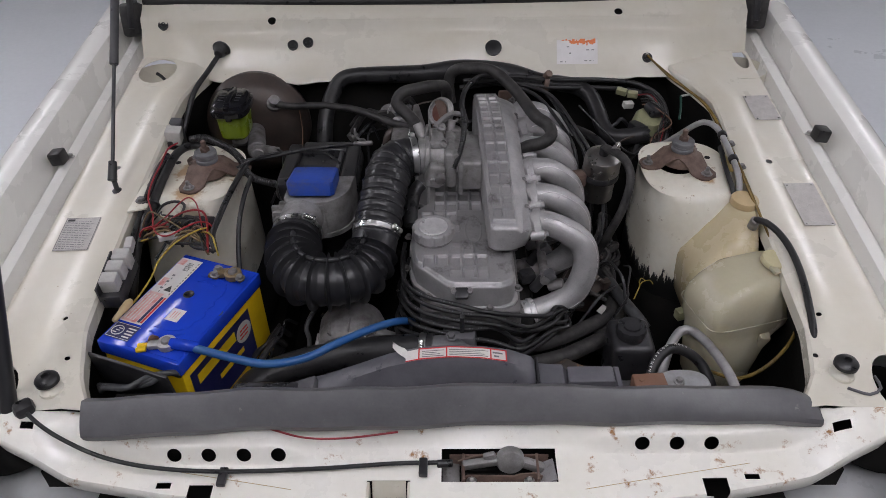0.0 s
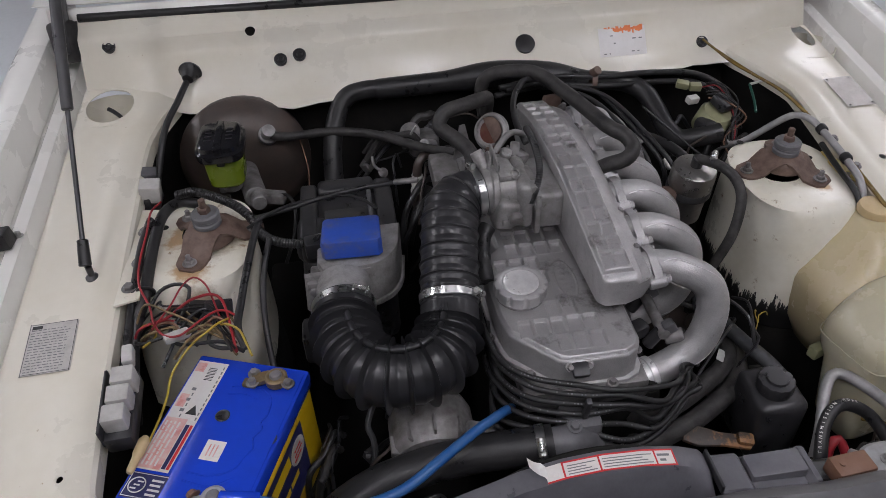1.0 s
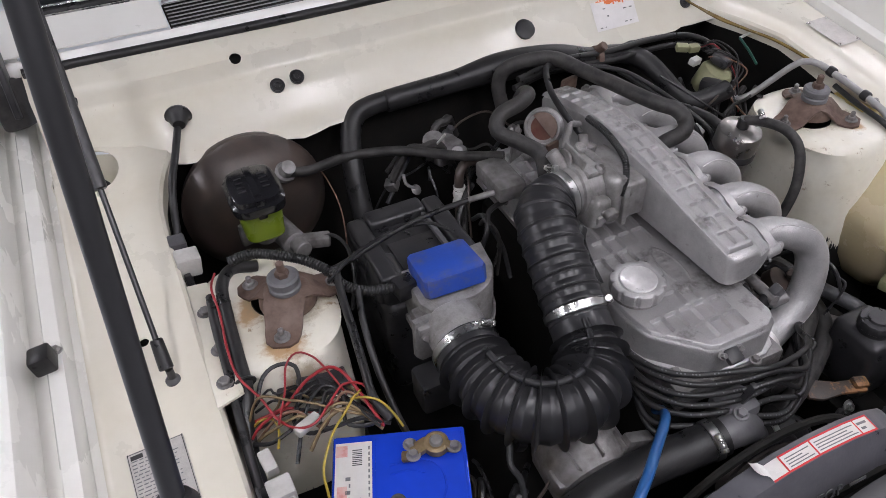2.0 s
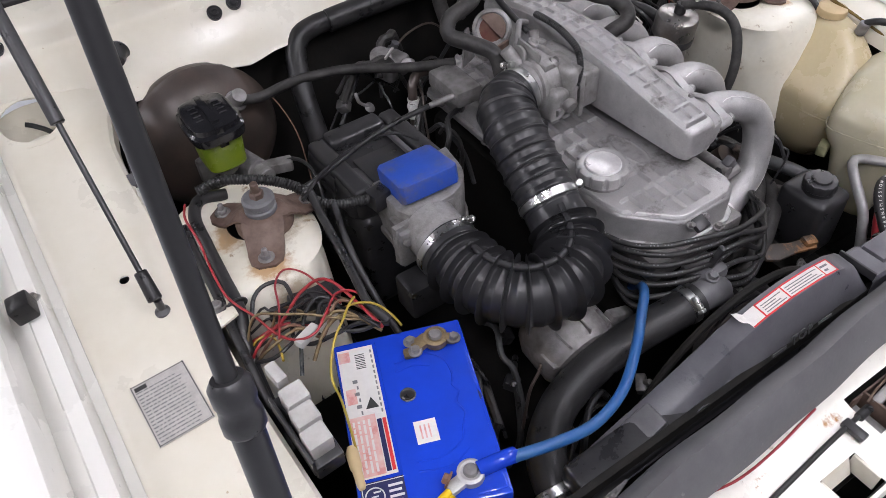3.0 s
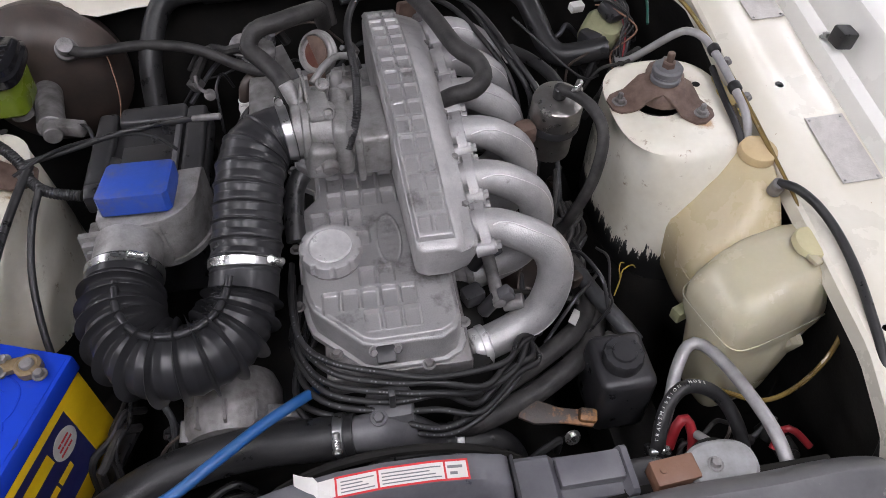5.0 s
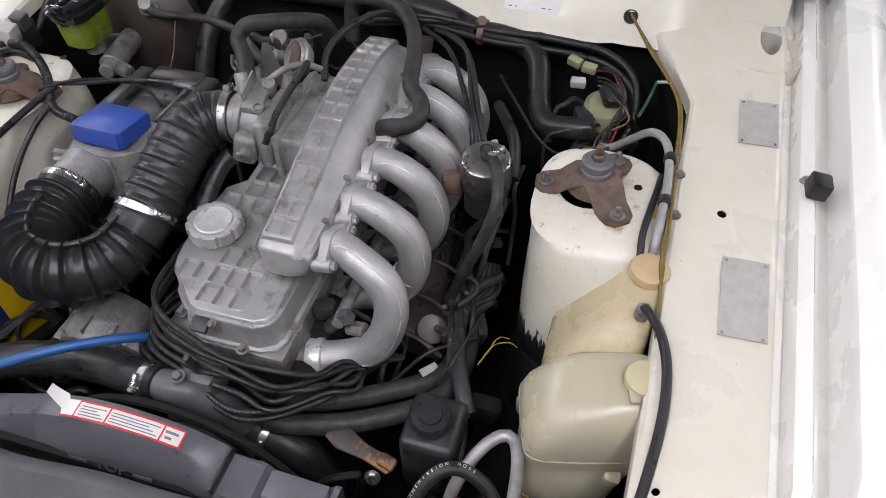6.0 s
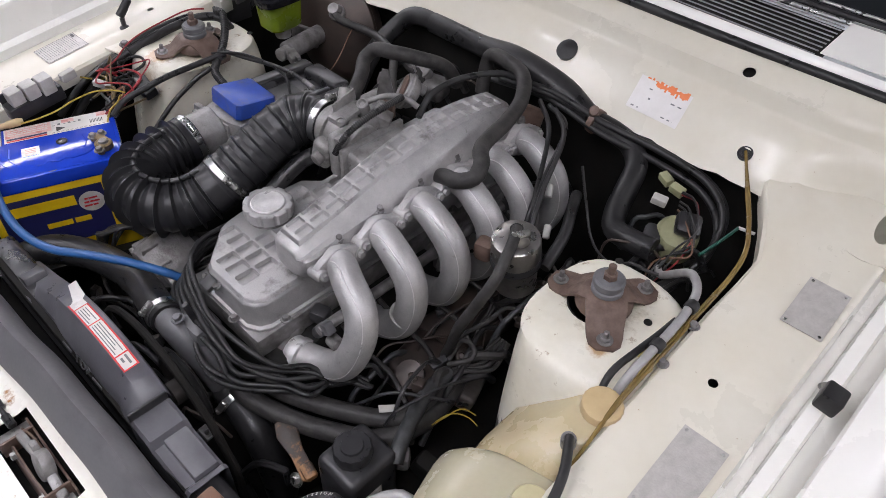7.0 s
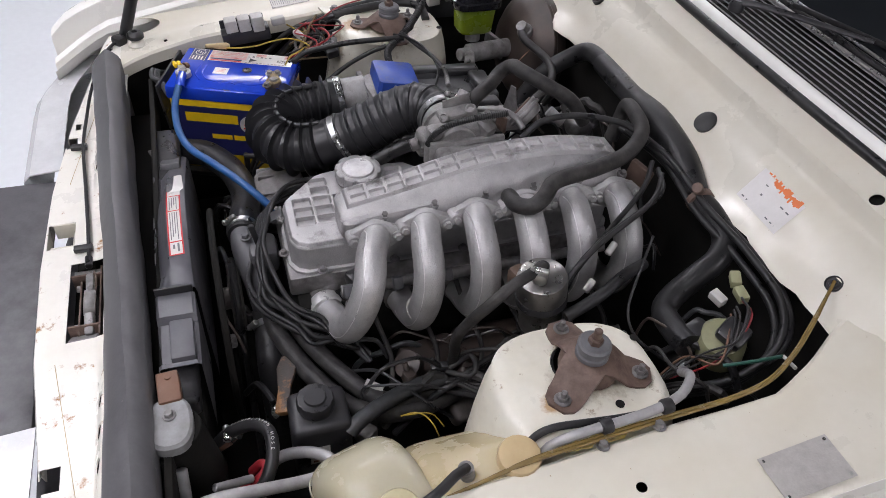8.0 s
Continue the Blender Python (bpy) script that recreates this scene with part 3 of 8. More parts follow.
def guard(s):
    """The gutter, its flange and the outer wing."""
    rows = []
    for i in range(49):
        y = 0.585 + i * (2.05 - 0.585) / 48
        z = rail_z(y) - 0.35 * max(0.0, 0.70 - y)
        g = max(guard_z(y), z + 0.012)
        in_ = (0.0 if y > 0.95 else (0.95 - y) * 0.20) + 2.2 * max(0.0, 0.70 - y) ** 2
        rows.append([(s * (x - in_), y, h) for x, h in (
            (0.7440, z - 0.0035), (0.7475, z - 0.0055), (0.751, z - 0.026), (0.766, z - 0.036), (0.7695, z - 0.030), (0.7705, z + 0.003), (0.773, z + 0.005), (0.788, z + 0.009), (0.7905, z + 0.006), (0.7915, z - 0.018),
            (0.815, z - 0.022), (0.820, z - 0.012), (0.813, g - 0.012), (0.817, g - 0.004), (0.826, g), (0.848, g + 0.001), (0.866, g - 0.004), (0.878, g - 0.014),
            (0.886, g - 0.035), (0.893, g - 0.10), (0.897, g - 0.25), (0.89, g - 0.40))])
    part("front_guard", sheet(B(), rows), WHITE_GUARD, car, "white enamelled outer guard")


for s in (-1, 1):
    side_rail(s)
    guard(s)

# the bulkhead and the scuttle above it
rows = []
for i in range(61):
    x = -0.743 + i * 1.486 / 60
    side = smooth_step(0.50, 0.75, abs(x))
    lip = 0.004 * math.sin(x * 41) + 0.003 * math.sin(x * 97) - 0.012 * math.exp(-((x + 0.34) / 0.055) ** 2) + 0.024 * math.exp(-((x + 0.205) / 0.030) ** 2)
    row = [(1.662 + lip, 0.728 + 0.01 * side), (1.655 + lip, 0.733 + 0.01 * side), (1.660 + lip, 0.739 + 0.008 * side), (1.672, 0.746), (1.690, 0.768), (1.7065, 0.788),
           (1.722, 0.8045), (1.736, 0.8105), (1.747, 0.8145), (1.752, 0.820), (1.7555, 0.836), (1.760, 0.8455), (1.772, 0.851), (1.784, 0.8585), (1.792, 0.8655), (1.798, 0.870), (1.83, 0.874)]
    back = smooth_step(0.555, 0.70, abs(x))
    line = []
    for y, z in row:
        y, z = y + 0.02 * side * side, z + back * max(0.0, 0.758 - z)
        line.append((x, y + back * (max(y, 1.738 + 0.5 * (z - 0.760)) - y), z))
    rows.append(line)
bm = sheet(B(), rows)
for x, y, z, r in ((-0.414, 1.760, 0.8455, 0.010), (0.428, 1.772, 0.851, 0.010)):
    punch(bm, (x, y, z), (0, -0.62, 0.78), circle(r))
part("bulkhead", thicken(bm, 0.0015), CREAM_SHADED, car, "cream pressed bulkhead with a row of plugs")
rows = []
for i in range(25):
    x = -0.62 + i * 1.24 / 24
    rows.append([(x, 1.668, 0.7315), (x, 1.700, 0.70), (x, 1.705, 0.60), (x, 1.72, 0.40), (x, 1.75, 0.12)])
part("bulkhead_insulation", sheet(B(), rows), SEAL_SHADE_BLACK, car, "black insulated lower bulkhead")
# black sheets behind the two holes paint the darkness inside them
part("back_of_hole", box(B(), (0.428, 1.786, 0.838), (0.05, 0.05, 0.002), (38, 0, 0), bevel=0), SEAL_SHADE_BLACK, car)
part("back_of_hole", box(B(), (-0.414, 1.774, 0.830), (0.05, 0.05, 0.002), (38, 0, 0), bevel=0), SEAL_SHADE_BLACK, car)

# scuttle panel, its slatted grille and the rubber strip
rows = []
for i in range(37):
    x = -0.80 + i * 1.6 / 36
    c = 0.025 * (x / 0.8) ** 2
    rows.append([(x, 1.804 + c, 0.868), (x, 1.808 + c, 0.884), (x, 1.813 + c, 0.888), (x, 1.820 + c * 0.6, 0.890), (x, 1.823 + c * 0.6, 0.889)])
part("scuttle_panel", sheet(B(), rows, 0.002), WHITE_GUARD, car, "white scuttle panel behind the rubber strip")
for s in (-1, 1):
    rows = []
    for i in range(9):
        x = 0.50 + i * 0.33 / 8
        rows.append([(s * x, 1.838 + 0.012 * (i / 8), 0.8915), (s * x, 1.93, 0.899), (s * x, 2.02, 0.905)])
    part("scuttle_end", sheet(B(), rows, 0.002), WHITE_GUARD, car)
strip = B()
tube(strip, [(x, 1.797 + 0.025 * (x / 0.8) ** 2, 0.874) for x in (-0.74, -0.4, 0, 0.4, 0.74)], 0.0085, 10, 0.03)
part("scuttle_strip", strip, RUBBER, car, "black rubber strip along the scuttle")
grille = part("scuttle_grille", box(B(), (0, 1.908, 0.866), (0.99, 0.165, 0.004), bevel=0), SEAL_SHADE_BLACK, car, "black slatted air intake grille")
for k in range(9):
    part("slat", box(B(), (0, 1.831 + k * 0.0132, 0.8885 + k * 0.0010), (0.99, 0.0014, 0.0024), (-30, 0, 0), bevel=0.0004, seg=1), SLAT, grille)
for k in range(4):
    part("rib", box(B(), (-0.33 + k * 0.22, 1.887, 0.882), (0.003, 0.110, 0.006), bevel=0), SEAL_SHADE_BLACK, grille)
rows = [[(x, 1.956 + 0.05 * (x / 0.8) ** 2 * 0.5, 0.900), (x, 2.20, 1.10), (x, 2.50, 1.33)] for x in [-0.72 + 0.12 * k for k in range(13)]]
part("windscreen", sheet(B(), rows, 0.006), DARK_GLASS, car, "dark windscreen glass")
for k, (y, r, m_) in enumerate(((1.943, 0.0045, STEEL), (1.953, 0.006, RUBBER), (1.964, 0.003, STEEL))):
    bm = B()
    tube(bm, [(x, y + 0.03 * (x / 0.8) ** 2, 0.898 + 0.006 * k) for x in (-0.74, -0.4, 0, 0.4, 0.74)], r, 8, 0.05)
    part("windscreen_trim", bm, m_, car)
wiper = part("wiper_arm", tube(B(), [(-0.055, 1.850, 0.912), (0.0, 1.875, 0.922), (0.16, 1.95, 0.935)], lambda r, L: 0.008 - 0.004 * r / L, 8, flat=0.5), PLASTIC, car, "black wiper arm")
part("pivot_cap", lathe(B(), [(0.014, 0), (0.014, 0.012), (0.009, 0.020)], (-0.060, 1.847, 0.895)), PLASTIC, wiper)
part("blade", box(B(), (0.12, 1.960, 0.928), (0.26, 0.007, 0.010), (0, 0, 20), 0.003), RUBBER, wiper)


# front panel with the latch opening
def panel_h(x, y):
    """Height of the front panel: a flat tray with a steep pressed face on either side below the seal."""
    ax = abs(x)
    low = lerp([(0.58, 0.560), (0.605, 0.569), (0.69, 0.5745), (0.706, 0.580), (0.724, 0.595), (0.74, 0.606), (0.82, 0.612)], y)
    foot = (0.6955 if x > 0 else 0.6765) + 0.006 * smooth_step(0.44, 0.54, ax)
    high = lerp([(0.58, 0.560), (0.61, 0.570), (foot, 0.5745), (foot + 0.002, 0.5775), (foot + 0.012, 0.5995), (foot + 0.0145, 0.6025), (foot + 0.020, 0.6040), (foot + 0.026, 0.6055), (foot + 0.036, 0.6125), (0.760, 0.614), (0.82, 0.616)], y)
    a, b = (0.205, 0.275) if x > 0 else (0.150, 0.255)
    k = smooth_step(a, b, ax) * (1 - smooth_step(0.50, 0.56, ax))
    z = low + (high - low) * k
    out = smooth_step(0.52, 0.62, ax)
    return z + out * (rail_z(max(y, 0.735)) - 0.0005 - z) * smooth_step(0.62, 0.733, y)


def panel_front(x):
    return lerp([(0, 0.598), (0.2, 0.604), (0.4, 0.626), (0.55, 0.652), (0.66, 0.692), (0.73, 0.735)], abs(x))


rows = []
for i in range(171):
    x = -0.725 + i * 1.45 / 170
    y0, y1 = panel_front(x), lerp([(0, 0.742), (0.50, 0.744), (0.56, 0.746), (0.60, 0.736), (0.73, 0.7355)], abs(x))
    row = [(x, y0 + 0.004, panel_h(x, y0) - 0.028), (x, y0, panel_h(x, y0) - 0.006)]
    for k in range(50):
        y = y0 + 0.003 + (y1 - y0 - 0.003) * k / 49
        row.append((x, y, panel_h(x, y)))
    rows.append(row)
bm = sheet(B(), rows)
for x in (-0.397, -0.345, -0.292, -0.240, 0.308, 0.360, 0.412):
    punch(bm, (x, 0.7025 if x > 0 else 0.6835, 0.589), (0, -0.91, 0.41), circle(0.0112), 0.010)
punch(bm, (0.091, 0.675, 0.573), (0, 0, 1), rect(0.086, 0.027))
punch(bm, (-0.073, 0.629, 0.571), (0, 0, 1), rect(0.032, 0.022))
for x, y, a, b in ((-0.405, 0.643, 0.011, 0.005), (0.462, 0.656, 0.011, 0.0045), (-0.62, 0.712, 0.010, 0.005), (0.60, 0.71, 0.012, 0.006), (0.406, 0.640, 0.018, 0.014), (-0.349, 0.632, 0.018, 0.012)):
    punch(bm, (x, y, panel_h(x, y)), (0, 0, 1), rect(a, b))
punch(bm, (-0.697, 0.762, 0.62), (0, 0, 1), circle(0.038, 24, 0.058), 0.06)
punch(bm, (0.708, 0.772, 0.62), (0, 0, 1), circle(0.036, 24, 0.058), 0.06)
# black pockets and backings under the panel's holes stand in for shade
for s in (-1, 1):
    part("corner_pocket", lathe(B(), [(0.075, 0), (0.075, 0.085), (0.073, 0.085), (0.073, 0.002)], (s * 0.700, 0.770, 0.520), (0, 0, 1), 24), SEAL_SHADE_BLACK, car)
front = part("front_panel", thicken(bm, 0.0015), CREAM_RUSTY_LIT, car, "rust-specked cream front panel with round holes")
for s in (-1, 1):
    joint = [(s * (0.215 + 0.25 * k / 24), 0.636 + 0.042 * k / 24) for k in range(25)]
    part("panel_joint", tube(B(), [Vector((x, y, panel_h(x, y) + 0.0002)) for x, y in joint], 0.0005, 6, raw=True), TAN, front, "stained line of the spot-welded joint")
part("striker_pocket", merge(box(B(), (-0.073, 0.648, 0.556), (0.050, 0.004, 0.030), (-25, 0, 0), 0.001), merge(box(B(), (-0.103, 0.632, 0.556), (0.004, 0.036, 0.030), bevel=0.001), box(B(), (-0.043, 0.632, 0.556), (0.004, 0.036, 0.030), bevel=0.001))), CREAM_DIRTY, front, "folded cream flanges of the striker hole")
part("panel_backing", box(B(), (0, 0.715, 0.505), (1.06, 0.15, 0.006), bevel=0), SEAL_SHADE_BLACK, car)
for s in (-1, 1):
    part("slot_backing", box(B(), (s * 0.61, 0.728, 0.560), (0.05, 0.030, 0.004), bevel=0), SEAL_SHADE_BLACK, car)
part("seal_carrier", box(B(), (0.0, 0.789, 0.565), (1.04, 0.010, 0.075), bevel=0.002), SEAL_SHADE_BLACK, car)

# strut towers
def tower(s):
    cx, cy = 0.502, 1.312
    def ring(z, rx, ry, dx=0.0, n=40):
        tuck = 0.005 + 0.012 * smooth_step(0.697, 0.675, z)
        out = []
        for k in range(n):
            a = 2 * math.pi * k / n
            c, q = math.cos(a), math.sin(a)
            e = 0.72
            x = cx + dx + (rx if c > 0 else rx - tuck) * math.copysign(abs(c) ** e, c)
            out.append((s * min(x, 0.612), cy + ry * math.copysign(abs(q) ** e, q), z))
        return out
    top = 0.697
    rings = [ring(0.46, 0.126, 0.150, 0.02), ring(0.54, 0.120, 0.142, 0.015), ring(0.62, 0.112, 0.132, 0.010), ring(0.66, 0.107, 0.124, 0.006), ring(0.682, 0.101, 0.117, 0.004),
             ring(0.692, 0.095, 0.110), ring(top - 0.0012, 0.086, 0.101), ring(top, 0.078, 0.092)]
    bm = loft(B(), rings)
    punch(bm, (s * 0.487, 1.322, top), (0, 0, 1), circle(0.040, 24), 0.004)
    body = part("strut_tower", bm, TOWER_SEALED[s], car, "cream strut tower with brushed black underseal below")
    for dx, dy in ((0.065, 0.02), (-0.03, 0.09)):
        small = lathe(B(), [(0.006, 0), (0.006, 0.0008)], (s * (0.492 + dx), 1.325 + dy, top + 0.0002), (0, 0, 1), 14)
        part("drain_hole", small, SEAL_SHADE_BLACK, body)
    part("spring_seat", lathe(B(), [(0.041, 0), (0.041, 0.062), (0.039, 0.062), (0.039, 0.004)], (s * 0.487, 1.325, top - 0.064), (0, 0, 1), 28), SEAL_SHADE_BLACK, body)
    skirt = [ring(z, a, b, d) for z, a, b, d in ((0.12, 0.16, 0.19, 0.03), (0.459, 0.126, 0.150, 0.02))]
    part("underseal", loft(B(), skirt, cap=False), SEAL_SHADE_BLACK, body, "black underseal")


for s in (-1, 1):
    tower(s)

for s in (-1, 1):
    for y in (1.30,):
        bm = lathe(B(), [(0.10, -0.09), (0.29, -0.09), (0.305, -0.07), (0.31, 0.0), (0.305, 0.07), (0.29, 0.09), (0.10, 0.09)], (s * 0.74, y, 0.312), (1, 0, 0), 40)
        part("wheel", bm, SEAL_SHADE_BLACK, car, "black tyre under the guard")
# added black floor, painting the darkness at the bottom of the bay
part("dark_bay_floor", box(B(), (0, 1.2, 0.13), (1.34, 1.20, 0.02), bevel=0), SEAL_SHADE_BLACK, car)
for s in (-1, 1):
    part("chassis_rail", box(B(), (s * 0.42, 1.2, 0.24), (0.09, 1.0, 0.13), bevel=0.01), SEAL_SHADE_BLACK, car)
part("front_apron", box(B(), (0, 0.70, 0.36), (1.24, 0.02, 0.36), bevel=0), SEAL_SHADE_BLACK, car)


# head lamps, nose mesh and bumper
def head_lamp(s):
    t = thing("head_lamp", (s * 0.56, 0.62, 0.42), "rectangular ribbed glass head lamp under the front panel", "head lamp", "head lamps")
    rows = []
    for i in range(9):
        x = 0.30 + i * 0.45 / 8
        y = 0.536 + 0.06 * smooth_step(0.55, 0.80, x)
        rows.append([(s * x, y + 0.075, 0.548), (s * x, y + 0.016, 0.542), (s * x, y + 0.002, 0.528), (s * x, y - 0.006, 0.44), (s * x, y + 0.01, 0.40)])
    part("lens", sheet(B(), rows, 0.003), LAMP_GLASS, t, "clear ribbed lens")
    part("housing", box(B(), (s * 0.625, 0.655, 0.435), (0.29, 0.17, 0.13), (0, 0, s * 12), 0.035, 4), LAMP_BODY, t, "pale grey housing")


for s in (-1, 1):
    head_lamp(s)
mesh = thing("nose_grille", (0, 0.56, 0.38), "dark grey plastic mesh nose grille", "grille")
part("grille_frame", box(B(), (0, 0.545, 0.520), (0.585, 0.110, 0.02), bevel=0.006), PLASTIC_GREY, mesh)
for k in range(7):
    part("bar", box(B(), (0, 0.500, 0.505 - k * 0.018), (0.585, 0.012, 0.004), bevel=0.001), PLASTIC_GREY, mesh)
part("mesh_backing", box(B(), (0, 0.515, 0.45), (0.585, 0.004, 0.13), bevel=0), SEAL_SHADE_BLACK, mesh)
bm = B()
loft(bm, [[(x, 0.53 + 0.20 * (abs(x) / 0.85) ** 3 + dy, z) for dy, z in ((0.10, 0.31), (0.02, 0.305), (0.0, 0.29), (-0.005, 0.24), (0.0, 0.17), (0.10, 0.17))] for x in [-0.86 + 0.0955 * k for k in range(19)]])
solid("bumper", bm, PLASTIC_GREY, "dark grey moulded front bumper", "bumper")

# ---- the engine ----
engine = thing("engine", (0.05, 1.25, 0.15), "straight six engine with cast alloy cover and six curved runners", "engine")
part("block", box(B(), (0.06, 1.27, 0.36), (0.24, 0.56, 0.40), bevel=0.02), SEAL_SHADE_BLACK, engine)
part("cylinder_head", box(B(), (0.055, 1.27, 0.578), (0.185, 0.57, 0.04), bevel=0.006), ALLOY_DARK, engine)

COVER_TOP = 0.656
outline = [(-0.050, 1.075), (-0.044, 1.058), (0.012, 1.000), (0.026, 0.994), (0.110, 0.994), (0.128, 1.004), (0.136, 1.02), (0.136, 1.545), (0.12, 1.556), (-0.045, 1.556), (-0.055, 1.545),
           (-0.055, 1.33), (-0.030, 1.31), (-0.028, 1.25), (-0.052, 1.225), (-0.056, 1.18), (-0.054, 1.10)]
bm = B()
prism(bm, outline, 0.600, COVER_TOP - 0.0066, bevel=0.006, seg=3)
cx0, cy0 = 0.045, 1.27
prism(bm, [(cx0 + (x - cx0) * 1.07, cy0 + (y - cy0) * 1.018) for x, y in outline], 0.594, 0.603, bevel=0.002)
cover = part("valve_cover", bm, ALLOY, engine, "grey cast aluminium valve cover with raised grid")


X, Y = np.meshgrid(np.arange(-0.060, 0.142, 0.0011), np.arange(0.990, 1.560, 0.0011))
D = border(X, Y, outline)
Z = COVER_TOP - 0.0055 * (1 - ease(0.001, 0.006, D))
for r in range(16):
    for k in range(-1, 4):
        low = r < 5
        x, y = (0.004 if low else -0.003) + k * 0.0245, 1.027 + r * 0.0346
        bx, by = (x - 0.063) / 0.030, (y - 1.153) / 0.060
        if low and k == 3 and r > 1 or min(border(np.array([x - 0.010, x + 0.010, x]), np.array([y, y, y - 0.013]), outline)) < 0.007:
            continue
        if math.hypot(x + 0.013, y - 1.133) > 0.052 and bx * bx + by * by > 1:
            Z -= 0.0060 * pocket(X, Y, x, y, 0.0100, 0.0148, 0.0012)
            Z += 0.0006 * (pocket(X, Y, x, y, 0.0116, 0.0164) - pocket(X, Y, x, y, 0.0100, 0.0148))
E_ = np.hypot((X - 0.063) / 0.0155, (Y - 1.153) / 0.043)
Z += 0.0016 * np.exp(-((E_ - 1) / 0.07) ** 2)
for k in range(5):
    Z += 0.0013 * np.exp(-(((X - 0.060 - 0.004 * math.sin(k * 2.1)) / 0.006) ** 2 + ((Y - 1.128 - 0.012 * k) / 0.0035) ** 2))
tagged(part("cast_grid", relief(B(), X, Y, Z, D > 0.0012), ALLOY_STAINED, cover, "cast top with rows of square pockets", 42), kind="stuff")

for x, y in ((-0.066, 1.10), (-0.066, 1.20), (-0.064, 1.36), (-0.064, 1.50), (0.144, 1.04), (0.144, 1.16), (0.144, 1.28), (0.144, 1.40), (0.144, 1.52), (-0.022, 1.018), (0.090, 0.985)):
    part("cover_bolt", bolt(B(), (x, y, 0.6035), (0, 0, 1), 0.0058), ALLOY_DARK, cover)
cap = thing("oil_filler_cap", (-0.013, 1.133, COVER_TOP), "round grey alloy oil filler cap with a scalloped rim", "oil cap")
part("cap_neck", lathe(B(), [(0.037, 0), (0.037, 0.008), (0.033, 0.010)], (-0.013, 1.133, COVER_TOP - 0.002)), ALLOY_DARK, cap)
bm = B()
rings = []
for rr, h, deep in ((0.0385, 0.000, 0.2), (0.0400, 0.0012, 1), (0.0405, 0.004, 1), (0.0405, 0.0165, 1), (0.0395, 0.0190, 1), (0.0375, 0.0200, 0.8), (0.0325, 0.0202, 0.1), (0.0305, 0.0196, 0), (0.0290, 0.0186, 0), (0.0280, 0.0185, 0), (0.002, 0.0185, 0)):
    ring = []
    for k in range(160):
        a = 2 * math.pi * k / 160
        q = (a * 10 / (2 * math.pi)) % 1.0 - 0.5
        r_ = rr - 0.0032 * deep * math.exp(-(q / 0.13) ** 4)
        ring.append((-0.013 + r_ * math.cos(a), 1.133 + r_ * math.sin(a), COVER_TOP + 0.006 + h))
    rings.append(ring)
part("cap_body", loft(bm, rings), ALLOY, cap)
part("cap_face", lathe(B(), [(0.0275, -0.001), (0.0270, 0.0020), (0.0255, 0.0026), (0.0245, 0.0020), (0.002, 0.0020)], (-0.013, 1.133, COVER_TOP + 0.0245), (0, 0, 1), 40), ALLOY_WORN, cap, "bright worn disc")

# plenum: a long tapered box with a pocketed strip on top, its right flank sloping out to the runners
ARCH = [(1.060, 0.722), (1.090, 0.729), (1.140, 0.737), (1.190, 0.747), (1.230, 0.756), (1.270, 0.764), (1.310, 0.770), (1.350, 0.773), (1.400, 0.773), (1.440, 0.770), (1.480, 0.764), (1.520, 0.755), (1.560, 0.744)]


def plenum_sides(y):
    s = (y - 1.085) / 0.46
    return 0.092 - 0.021 * s, 0.141 - 0.014 * s


def plenum_ring(y, k=1.0):
    xl, xr = plenum_sides(y)
    top = lerp(ARCH, y) - 0.004
    mx, mz = (xl + xr) / 2 + 0.01, 0.705
    pts = [(xl - 0.003, 0.672), (xl - 0.002, top - 0.007), (xl, top - 0.002), (xl + 0.004, top), (xr - 0.002, top), (xr + 0.004, top - 0.002), (0.152, top - 0.010), (0.1640, 0.5 * top + 0.356), (0.168, 0.714), (0.166, 0.694),
           (0.158, 0.676), (xr - 0.010, 0.664), (xl + 0.008, 0.664)]
    return [(mx + (x - mx) * k, y, mz + (z - mz) * k) for x, z in pts]


rings = [plenum_ring(1.070, 0.62), plenum_ring(1.0705, 0.76), plenum_ring(1.0725, 0.87), plenum_ring(1.076, 0.945), plenum_ring(1.081, 0.985), plenum_ring(1.087)]
rings += [plenum_ring(1.087 + 0.0228 * k) for k in range(1, 20)] + [plenum_ring(1.548, 0.93), plenum_ring(1.552, 0.82)]
plenum = part("intake_plenum", loft(B(), rings), ALLOY, engine, "long grey cast alloy intake plenum")
U, Y = np.meshgrid(np.linspace(0, 1, 48), np.arange(1.082, 1.5520, 0.0011))
S = (Y - 1.085) / 0.46
XL, XR = 0.092 - 0.021 * S, 0.141 - 0.014 * S
X = XL + 0.001 + (XR - XL - 0.001) * U
edge = np.minimum(np.minimum(U, 1 - U) * 0.05, np.minimum(Y - 1.082, 1.552 - Y))
Z = np.interp(Y, [a for a, _ in ARCH], [b for _, b in ARCH]) - 0.0052 + 0.0066 * ease(0, 0.0045, edge)
for r in range(15):
    y = 1.1035 + r * 0.0300
    xl, xr = plenum_sides(y)
    w = (xr - xl - 0.009) / 2
    for k in (0, 1):
        cx = xl + 0.0055 + w * (k + 0.5)
        Z -= 0.0042 * pocket(X, Y, cx, y, w / 2 - 0.0022, 0.0122)
        Z += 0.0005 * (pocket(X, Y, cx, y, w / 2 - 0.0006, 0.0138) - pocket(X, Y, cx, y, w / 2 - 0.0022, 0.0122))
tagged(part("cast_grid", relief(B(), X, Y, Z, Z > 0), ALLOY_STAINED, plenum, "two rows of cast square pockets", 42), kind="stuff")

